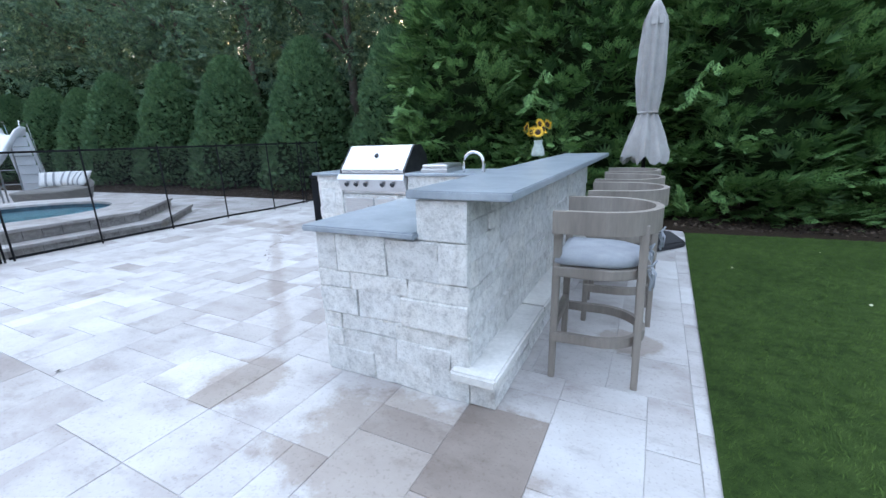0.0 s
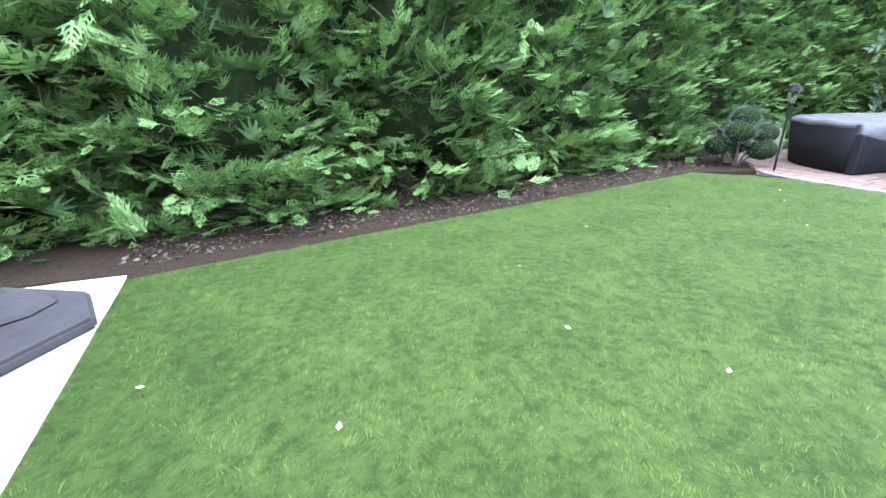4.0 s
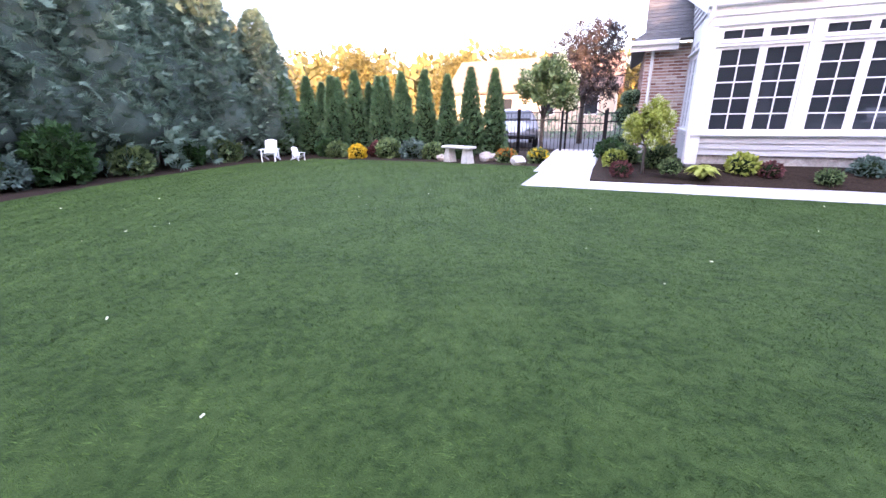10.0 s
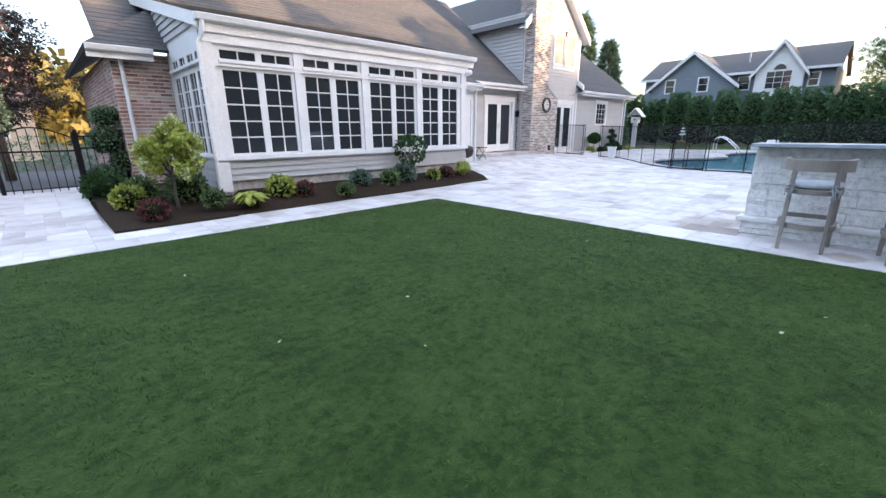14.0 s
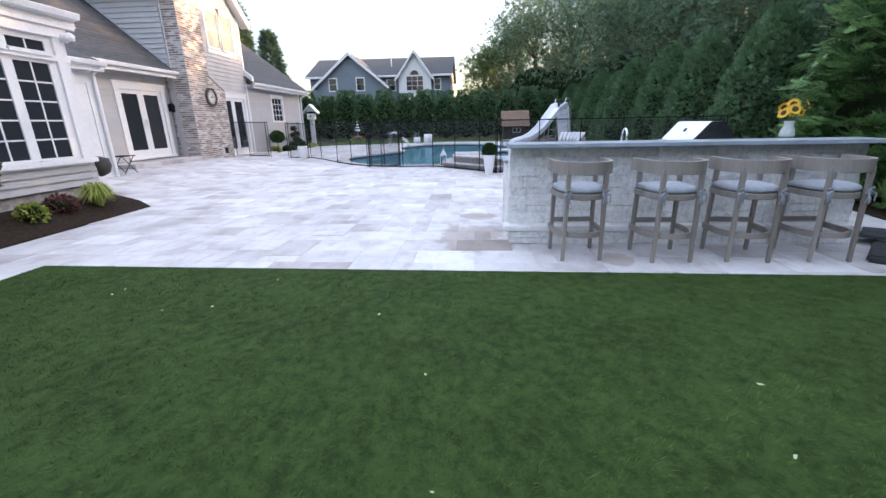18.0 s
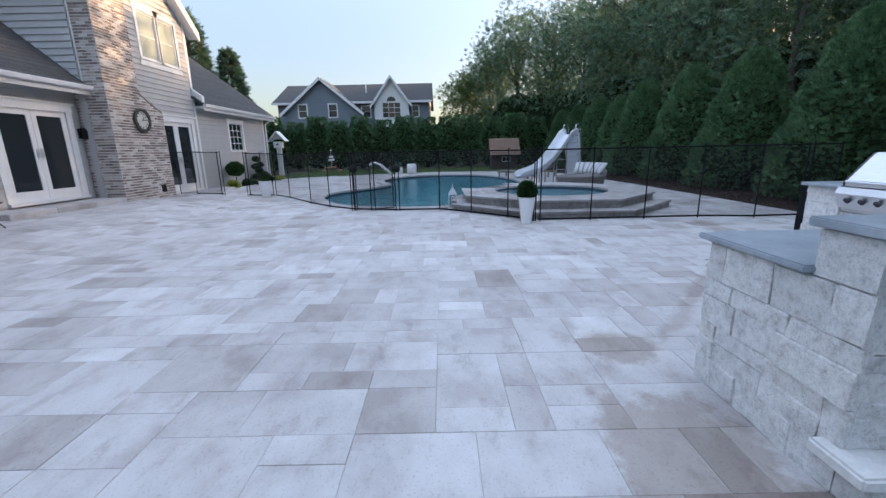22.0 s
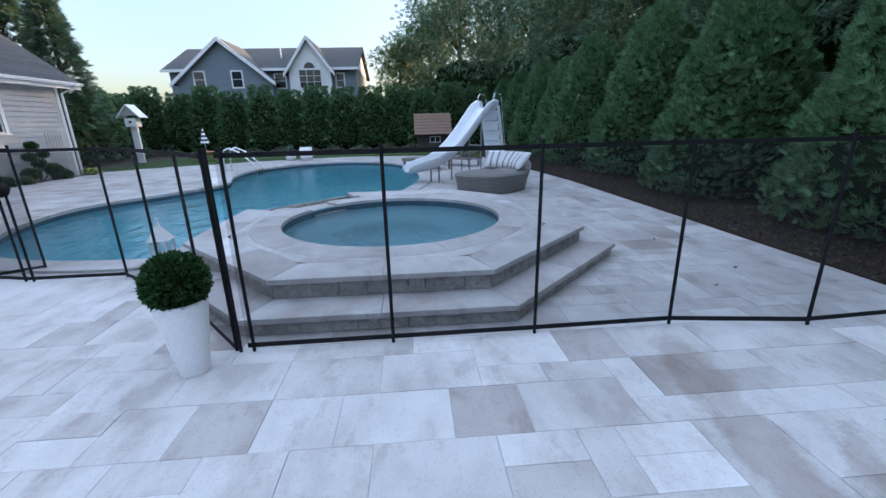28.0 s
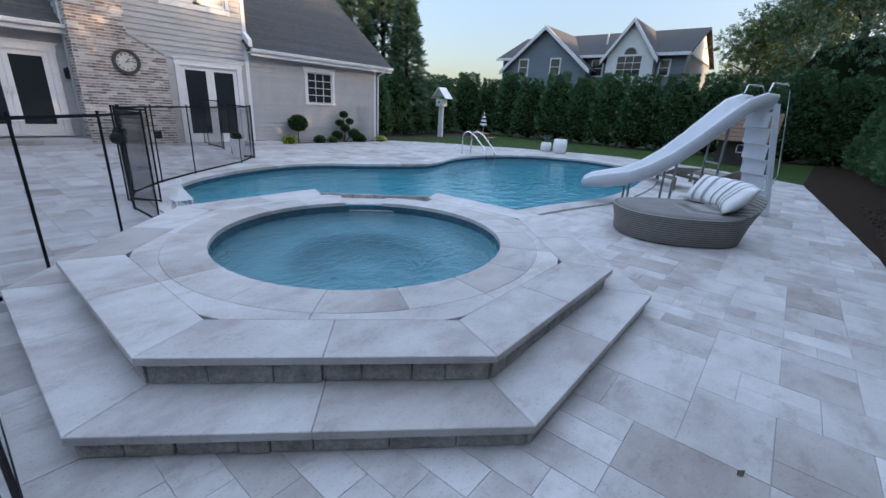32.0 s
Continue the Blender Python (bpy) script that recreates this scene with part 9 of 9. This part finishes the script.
for k, (x, y, r, m_, lab) in enumerate(((12.0, -6.35, 0.26, M_YELLOW, "low golden shrub"), (11.1, -6.7, 0.36, M_LEAF, "green shrub"), (10.3, -6.7, 0.34, M_BLUESPRUCE, "grey-green shrub"), (9.7, -6.8, 0.30, M_LEAF, "green shrub"), (12.8, -6.4, 0.30, M_LEAF, "green shrub"), (11.6, -6.9, 0.3, M_REDLEAF, "dark red shrub"), (13.3, -6.6, 0.34, M_BOX, "dark green shrub"), (9.0, -7.2, 0.34, M_BOX, "dark green shrub"),
                                       (15.2, 1.4, 0.45, M_GOLD, "golden shrub"), (14.9, 0.7, 0.42, M_BLUESPRUCE, "grey-green shrub"), (14.7, -0.2, 0.5, M_BOX, "tall green shrub"), (15.2, 2.2, 0.4, M_LEAF, "leafy shrub"), (14.9, -1.6, 0.4, M_LEAF, "leafy shrub"), (15.3, -3.2, 0.45, M_BOX, "dark green shrub"), (15.2, -4.4, 0.4, M_LEAF, "leafy shrub"), (16.0, 3.6, 0.6, M_BOX, "tall dark shrub"), (14.8, 4.6, 0.5, M_BOX, "dark green shrub"))):
    shrub("shrub", lab + " along the lawn's edge", m_, x, y, r, r * (1.25 if "tall" in lab else 0.85), "cluster", 330, 170 + k)


# ---------- brick patio with covered furniture ----------
PATIO = [(8.95, 6.35), (8.55, 5.2), (8.62, 4.2), (9.2, 3.62), (10.0, 3.36), (11.5, 3.12), (12.9, 3.1), (13.6, 3.5), (13.9, 4.6), (13.4, 6.2), (12.2, 7.3), (10.4, 7.3)]


def patio():
    bm = bmesh.new()
    prism(bm, PATIO, -0.05, 0.008)
    bmesh.ops.triangulate(bm, faces=bm.faces[:])
    base = solid("brick_patio", bm, M_GROUT, "rounded patio of pinkish brick pavers", "patio", kind="structure")
    vs, fs, near = [], [], 0
    proto = mesh_of(bx(-0.098, 0.098, -0.048, 0.048, 0.0, 0.028, 0.003), "brick", M_PATIOBRICK)
    rng = random.Random(6)
    c = Vector((11.2, 5.2))
    bm = bmesh.new()
    r = 0.15
    while r < 3.0:
        n = max(int(2 * math.pi * r / 0.205), 3)
        for i in range(n):
            a = 2 * math.pi * (i + (0.5 if int(r * 10) % 2 else 0)) / n
            x, y = c.x + r * math.cos(a), c.y + r * math.sin(a)
            if not inside(PATIO, x, y):
                continue
            m = pose(x, y, rng.uniform(-0.002, 0.002), 0, 0, math.degrees(a) + 90)
            if x < 10.2 and near < 290:
                part("brick", proto, None, base, m=m)
                near += 1
            else:
                box(bm, -0.098, 0.098, -0.048, 0.048, 0.0, 0.028, m)
        r += 0.102
    o = part("bricks", bm, M_PATIOBRICK, base, "further pinkish brick pavers")
    o["kind"] = "stuff"
    rim = smooth_loop(PATIO, 10)
    for i in range(0, len(rim), 2):
        p, q = Vector(rim[i]), Vector(rim[(i + 2) % len(rim)])
        if p.x > 13.2 or p.y > 6.3:
            continue
        d = (q - p)
        part("edging_brick", bx(0.003, d.length - 0.003, -0.06, 0.06, 0.0, 0.034, 0.004), M_EDGING, base, m=pose(p.x, p.y, 0, 0, 0, math.degrees(math.atan2(d.y, d.x))))


patio()


def draped(name, label, x, y, turn, w, d, h, back, mat, top=None, seed=1):
    """A fitted cover over a seat: sloping sides, a raised back, sagging top and loose hem."""
    rng = random.Random(seed)
    t = thing(name, label, "furniture cover", "covered patio furniture", at=(x, y, 0.036), turn=turn)
    bm = bmesh.new()
    nx, ny = 10, 8
    g = {}
    for i in range(nx + 1):
        for j in range(ny + 1):
            u, v = i / nx, j / ny
            z = h + (back - h) * max(0.0, (v - 0.62) / 0.38) ** 0.7 - 0.035 * math.sin(math.pi * u) * math.sin(math.pi * v)
            z += 0.012 * math.sin(9 * u + seed) * math.sin(7 * v)
            g[i, j] = bm.verts.new(((u - 0.5) * w * 0.96, (v - 0.5) * d * 0.95, z))
    for i in range(nx):
        for j in range(ny):
            bm.faces.new((g[i, j], g[i + 1, j], g[i + 1, j + 1], g[i, j + 1]))
    part("top", bm, top or mat, t, "sagging cover top", True)
    rim = [(i, 0) for i in range(nx)] + [(nx, j) for j in range(ny)] + [(i, ny) for i in range(nx, 0, -1)] + [(0, j) for j in range(ny, 0, -1)]
    bm = bmesh.new()
    a = [bm.verts.new(Vector((0, 0, 0)) + Vector(g_) ) for g_ in [((i / nx - 0.5) * w * 0.96, (j / ny - 0.5) * d * 0.95, h + (back - h) * max(0.0, (j / ny - 0.62) / 0.38) ** 0.7 + 0.001) for i, j in rim]]
    m_ = [bm.verts.new((v.co.x * 1.05 * (1 + rng.uniform(-0.006, 0.006)), v.co.y * 1.05 * (1 + rng.uniform(-0.006, 0.006)), v.co.z * 0.5)) for v in a]
    b = [bm.verts.new((v.co.x * 1.09 * (1 + rng.uniform(-0.012, 0.012)), v.co.y * 1.09 * (1 + rng.uniform(-0.012, 0.012)), 0.0)) for v in a]
    n = len(rim)
    for p, q in ((a, m_), (m_, b)):
        for i in range(n):
            bm.faces.new((q[i], q[(i + 1) % n], p[(i + 1) % n], p[i]))
    part("skirt", bm, mat, t, "hanging cover sides", True)


def armchair(label, x, y, turn, w, d, back, arm):
    """A boxy low armchair with a solid leaning back and sloping arms, facing +y."""
    t = thing("patio_armchair", label, "armchair", "black patio armchairs", at=(x, y, 0.03), turn=turn)
    part("seat_base", bx(-w / 2 + 0.03, w / 2 - 0.03, -d / 2 + 0.1, d / 2 - 0.02, 0.02, 0.30, 0.015), M_COVER, t)
    part("cushion", bx(-w / 2 + 0.11, w / 2 - 0.11, -d / 2 + 0.18, d / 2, 0.302, 0.43, 0.03), M_CUSHBLACK, t)
    bm = bx(-w / 2, w / 2, -d / 2, -d / 2 + 0.15, 0.0, back, 0.02)
    for v in bm.verts:
        v.co.y -= 0.12 * v.co.z
        v.co.x *= 1.0 + 0.06 * v.co.z
    part("backrest", bm, M_COVER, t)
    for s in (-1, 1):
        bm = bx(s * (w / 2 - 0.06) - 0.055, s * (w / 2 - 0.06) + 0.055, -d / 2 + 0.10, d / 2, 0.0, arm, 0.02)
        for v in bm.verts:
            if v.co.z > arm * 0.5:
                v.co.z -= (v.co.y + d / 2) / d * (arm * 0.28)
        part("armrest", bm, M_COVER, t)


armchair("black woven patio armchair with a low solid back", 9.72, 4.33, -104, 0.93, 0.80, 0.64, 0.60)
armchair("black woven patio armchair across the brick patio", 11.35, 4.0, 88, 0.95, 0.82, 0.82, 0.62)


def curved_sofa():
    """A sectional swept round an arc: woven outer wall, arm ends, and a weathered cover over back and seat."""
    t = thing("curved_sofa", "long curved black woven patio sofa under a weathered grey cover", "sofa", "covered patio furniture", at=(11.2, 5.0, 0.036))
    a0, a1, n = 168, 34, 26

    def sweep(prof, name, mat, label, wob=0.0):
        bm = bmesh.new()
        rows = []
        for i in range(n + 1):
            a = math.radians(a0 + (a1 - a0) * i / n)
            rows.append([bm.verts.new((r * math.cos(a), r * math.sin(a), z + wob * math.sin(i * 1.7 + r * 5))) for r, z in prof])
        k = len(prof)
        for p, q in zip(rows, rows[1:]):
            for j in range(k):
                bm.faces.new((p[j], q[j], q[(j + 1) % k], p[(j + 1) % k]))
        bm.faces.new(rows[0])
        bm.faces.new(rows[-1])
        bmesh.ops.recalc_face_normals(bm, faces=bm.faces[:])
        return part(name, bm, mat, t, label, True)
    sweep([(1.74, 0.0), (1.84, 0.70), (1.80, 0.72), (1.68, 0.70), (1.62, 0.0)], "backrest", M_COVER, "black woven outer wall")
    sweep([(1.62, 0.02), (1.66, 0.36), (0.98, 0.36), (0.94, 0.30), (0.96, 0.02)], "seat_base", M_COVER, "")
    sweep([(1.85, 0.69), (1.82, 0.745), (1.66, 0.75), (1.35, 0.64), (1.02, 0.60), (0.93, 0.54), (0.93, 0.37), (1.64, 0.37)], "cover", M_GREYCOVER, "weathered grey cover", 0.008)
    for a in (a0, a1):
        m = pose(0, 0, 0, 0, 0, a) @ pose(0, 0.06 if a == a0 else -0.06, 0)
        bm = bx(0.94, 1.80, -0.06, 0.06, 0.0, 0.58, 0.02)
        for v in bm.verts:
            if v.co.z > 0.3 and v.co.x < 1.2:
                v.co.z -= 0.16
        part("arm", bm, M_COVER, t, "sloping woven arm", m=m)


curved_sofa()
draped("table_cover", "black cover over a low patio table", 10.75, 4.95, -80, 0.8, 0.8, 0.56, 0.56, M_COVER, M_COVER, 3)


def block_wall(points, courses, label):
    t = thing("garden_wall", label, "wall", at=(*points[0], 0))
    p0 = Vector(points[0])
    rng = random.Random(len(points))
    for a, b in zip(points, points[1:]):
        a, b = Vector(a) - p0, Vector(b) - p0
        ln, ang = (b - a).length, math.degrees(math.atan2((b - a).y, (b - a).x))
        for k in range(courses):
            x = -0.12 * (k % 2)
            while x < ln:
                e = min(x + 0.26, ln)
                part("block", bx(max(x, 0) + 0.003, e - 0.003, -0.11, 0.11, k * 0.13 + 0.002, k * 0.13 + 0.128, 0.008), M_BLOCK, t, m=pose(a.x, a.y, 0, 0, 0, ang))
                x = e
        part("cap", bx(0, ln, -0.13, 0.13, courses * 0.13 + 0.002, courses * 0.13 + 0.05, 0.008), M_BLOCK, t, m=pose(a.x, a.y, 0, 0, 0, ang))


block_wall([(9.35, 6.95), (10.6, 7.5), (12.2, 7.6)], 3, "low tan block wall behind the covered seats")
block_wall([(13.6, 6.4), (14.1, 4.9), (13.75, 3.55), (13.35, 3.2)], 3, "low tan block wall at the patio's far side")


def garden_lamp(x, y):
    t = thing("garden_lamp", "black garden post lantern, unlit", "garden lamp", "post lanterns", at=(x, y, 0))
    bm = bmesh.new()
    tube(bm, [(0, 0, 0), (0, 0, 1.05)], 0.018, 8)
    part("post", bm, M_BLACK, t)
    bm = bmesh.new()
    lathe(bm, [(0.04, 1.05), (0.075, 1.22), (0.0, 1.22)], 6)
    part("glass", bm, M_PALEGLASS, t)
    bm = bmesh.new()
    lathe(bm, [(0.11, 1.22), (0.06, 1.30), (0.0, 1.34)], 6)
    part("cap", bm, M_BLACK, t)


garden_lamp(9.05, 6.1)


def picket_fence():
    t = thing("picket_fence", "pale wooden picket fence behind the conifers", "fence", at=(17.0, -7.5, 0))
    for i in range(70):
        bm = bmesh.new() if i == 0 else None
        if i == 0:
            box(bm, -0.012, 0.012, -0.045, 0.045, 0, 1.35)
            pk = mesh_of(bm, "picket", M_WHITE)
        part("picket", pk, None, t, m=pose(0, 0.17 * i, 0))
    for z in (0.35, 1.05):
        part("rail", bx(0.012, 0.05, 0, 11.8, z, z + 0.08), M_WHITE, t)


picket_fence()

# ---------- beyond the gate ----------
bm = bmesh.new()
box(bm, -6, 60, -18.0, -11.5, -0.058, -0.03)
solid("road", bm, M_ASPHALT, "grey asphalt road beyond the garden gate", "road", kind="structure")


def car(x, y, turn):
    t = thing("parked_car", "silver car parked beyond the iron fence", "car", at=(x, y, -0.03), turn=turn)
    bm = bmesh.new()
    prof = [(-2.1, 0.35), (-2.15, 0.75), (-1.2, 0.95), (-0.5, 1.40), (0.9, 1.45), (1.6, 1.0), (2.1, 0.85), (2.15, 0.40)]
    a, b = [bm.verts.new((px, -0.85, pz)) for px, pz in prof], [bm.verts.new((px, 0.85, pz)) for px, pz in prof]
    for v in a + b:
        if v.co.z > 1.2:
            v.co.y *= 0.78
    n = len(prof)
    bm.faces.new(a[::-1])
    bm.faces.new(b)
    for i in range(n):
        bm.faces.new((a[i], a[(i + 1) % n], b[(i + 1) % n], b[i]))
    bmesh.ops.recalc_face_normals(bm, faces=bm.faces[:])
    bmesh.ops.bevel(bm, geom=bm.edges[:], offset=0.06, segments=2, affect="EDGES")
    part("body", bm, M_CARPAINT, t, smooth=True)
    for s in (-1, 1):
        bm = bmesh.new()
        bm.faces.new([bm.verts.new(p) for p in ((-1.0, s * 0.84, 1.0), (-0.48, s * 0.70, 1.33), (0.85, s * 0.70, 1.37), (1.35, s * 0.84, 1.03))])
        part("side_window", bm, M_GLASS, t)
        for px in (-1.35, 1.35):
            bm = bmesh.new()
            lathe(bm, [(0.20, -0.1), (0.33, -0.09), (0.33, 0.09), (0.20, 0.1)], 20)
            w = part("wheel", bm, M_TYRE, t, m=pose(px, s * 0.80, 0.33, 90))
            bm = bmesh.new()
            lathe(bm, [(0.19, -0.105), (0.19, 0.105)], 16)
            part("rim", bm, M_STEEL, w)
    part("windscreen", bx(-0.02, 0.02, -0.62, 0.62, -0.26, 0.26), M_GLASS, t, m=pose(-0.87, 0, 1.2, 0, 57, 0))
    for s in (-0.6, 0.6):
        part("headlight", bx(-2.16, -2.10, s - 0.18, s + 0.18, 0.62, 0.76, 0.02), M_PALEGLASS, t)
    part("bumper", bx(-2.2, -2.08, -0.75, 0.75, 0.36, 0.52, 0.03), M_DARKSTEEL, t)


car(8.9, -13.2, -75)


def far_house(x, y, w, d, h, rh, mat, turn, label):
    t = thing("far_house", label, "house", "houses across the road", at=(x, y, -0.05), turn=turn)
    part("wall", bx(-w / 2, w / 2, -d / 2, d / 2, 0, h), mat, t)
    for s in (-1, 1):
        bm = bmesh.new()
        e = [(-w / 2 - 0.4, s * (d / 2 + 0.4), h - 0.15), (w / 2 + 0.4, s * (d / 2 + 0.4), h - 0.15), (w / 2 + 0.4, 0, h + rh), (-w / 2 - 0.4, 0, h + rh)]
        v = [bm.verts.new(p) for p in e] + [bm.verts.new((px, py, pz - 0.15)) for px, py, pz in e]
        for f in ((0, 1, 2, 3), (7, 6, 5, 4), (0, 4, 5, 1), (1, 5, 6, 2), (3, 7, 4, 0)):
            bm.faces.new([v[k] for k in f])
        bmesh.ops.recalc_face_normals(bm, faces=bm.faces[:])
        part("roof", bm, M_BROWNROOF, t)
    for k in range(4):
        xx = -w / 2 + w * (k + 0.5) / 4
        o = part("window", bx(xx - 0.5, xx + 0.5, d / 2, d / 2 + 0.05, h - 1.9, h - 0.6), M_TRIM, t)
        part("pane", bx(xx - 0.42, xx + 0.42, d / 2 + 0.04, d / 2 + 0.06, h - 1.82, h - 0.68), M_GLASS, o)
    for s in (-1, 1):
        bm = bmesh.new()
        bm.faces.new([bm.verts.new(p) for p in ((s * w / 2, -d / 2, h - 0.05), (s * w / 2, d / 2, h - 0.05), (s * w / 2, 0, h + rh - 0.2))])
        part("gable_end", bm, mat, t)


far_house(11.5, -31, 12, 7, 3.0, 2.4, M_TAN, 0, "tan house across the road")
far_house(31, 9, 10, 8, 5.5, 2.4, M_WHITE, -90, "white house beyond the trees")

def board_fence(x0, y0, x1, y1, label):
    """Upright boards with two rails."""
    t = thing("board_fence", label, "fence", at=(x0, y0, -0.05), turn=math.degrees(math.atan2(y1 - y0, x1 - x0)))
    ln = math.hypot(x1 - x0, y1 - y0)
    pk = mesh_of(bx(-0.148, 0.148, -0.012, 0.012, 0, 1.85), "board", M_DARKWOOD)
    for i in range(int(ln / 0.3)):
        part("board", pk, None, t, m=pose(0.15 + 0.3 * i, 0, 0))
    for z in (0.4, 1.4):
        part("rail", bx(0, ln, 0.012, 0.05, z, z + 0.09), M_DARKWOOD, t)


# unseen boards added behind the hedge to stop low sun leaking under it
board_fence(-9.0, 12.0, 19.5, 12.0, "added unseen board screen blocking low sun behind the cypress hedge")

# low scrub at the far edges, so that the ground does not lie bare
rng = np.random.default_rng(77)
n = 2600
pos = np.column_stack([rng.uniform(-1, 1, n), rng.uniform(-1, 1, n), rng.uniform(0, 1, n)])
zones = [((24, -2), (3, 16), 1.8), ((8, 15.5), (14, 1.5), 2.4), ((-14, 15.0), (16, 1.0), 2.6), ((14, -20), (18, 1.2), 1.2), ((17.2, 8), (3.2, 2.4), 2.4)]
pts = np.vstack([pos * (a[0], a[1], h) + (c[0], c[1], 0) for c, a, h in zones])
u = sprays("undergrowth", "far", pts, rng.normal(0, 1, pts.shape), rng.uniform(-3, 3, len(pts)), rng.uniform(0.18, 0.34, len(pts)), M_DARKLEAF)
solid("undergrowth", u, None, "dense dark green undergrowth below the trees", "undergrowth", kind="stuff")
far = sprays("far_woods", "cluster", np.vstack([np.column_stack([r * np.cos(a), r * np.sin(a), z]) for r, a, z in [(rng.uniform(62, 75, 5000), rng.uniform(-2.0, 0.9, 5000), rng.uniform(0, 1, 5000) ** 0.8 * (8.0 + 2.0 * np.sin(np.arange(5000))))]]), rng.normal(0, 1, (5000, 3)), rng.uniform(-3, 3, 5000), rng.uniform(1.4, 2.6, 5000), M_GOLD)
solid("far_woods", far, None, "distant woods coloured golden-green for late sun", "woods", kind="stuff")

# fallen leaves and mulch chips
rng = np.random.default_rng(9)
n = 90
pos = np.column_stack([rng.uniform(0.6, 12, n), rng.uniform(-5, 6, n), np.full(n, 0.042)])
solid("fallen_leaves", sprays("fallen_leaves", "leaf", pos, np.column_stack([rng.normal(0, 1, (n, 2)), rng.normal(0, 0.1, n)]), rng.normal(0, 0.3, n), rng.uniform(0.02, 0.045, n), M_CREAM), None, "small pale fallen leaves on the turf", "leaves", kind="stuff")
n = 9000
pos = np.vstack([np.column_stack([rng.uniform(0.3, 9, n), rng.uniform(6.5, 8.8, n), np.full(n, 0.018)]), np.column_stack([rng.uniform(-20, -1, n), rng.uniform(7.5, 9.0, n), np.full(n, 0.018)])])
pos = pos[pos[:, 1] > 6.24 + 0.068 * np.maximum(pos[:, 0], 0) + 0.03]
k = len(pos)
solid("mulch_chips", sprays("mulch_chips", "leaf", pos, np.column_stack([rng.normal(0, 1, (k, 2)), rng.normal(0, 0.25, k)]), rng.normal(0, 0.5, k), rng.uniform(0.02, 0.06, k), M_CHIP), None, "loose dark bark chips", "mulch", kind="stuff")

# dark debris washed along a joint of the paving, and a few stray leaves by the pool
n = 110
f = rng.random(n) * 0.66
pos = np.column_stack([-5.02 + 1.85 * f + 0.05 * np.sin(9 * f), 4.35 - 1.9 * f + 0.07 * np.sin(14 * f), np.full(n, 0.004)]) + np.column_stack([rng.normal(0, 0.014, (n, 2)), np.zeros(n)])
solid("debris", sprays("debris", "leaf", pos, np.column_stack([rng.normal(0, 1, (n, 2)), np.zeros(n)]), rng.normal(0, 0.1, n), rng.uniform(0.008, 0.022, n), M_CHIP), None, "thin line of dark debris on the pavers", "debris", kind="stuff")
for x, y in ((-6.1, 5.6), (-6.6, 6.35), (-8.3, 6.5), (-7.9, 6.0), (-9.4, 6.3), (-4.2, 3.4), (-3.2, 1.0), (-5.4, 0.3)):
    q = np.array([[0.0, 0.0, 0.0]])
    solid("leaf", sprays("leaf", "leaf", q, np.array([[rng.normal(), rng.normal(), 0.1]]), np.array([0.2]), np.array([0.05]), M_CHIP), None, "curled brown fallen leaf on the pavers", "leaf", "fallen leaves", m=pose(x, y, 0.005))

paving()
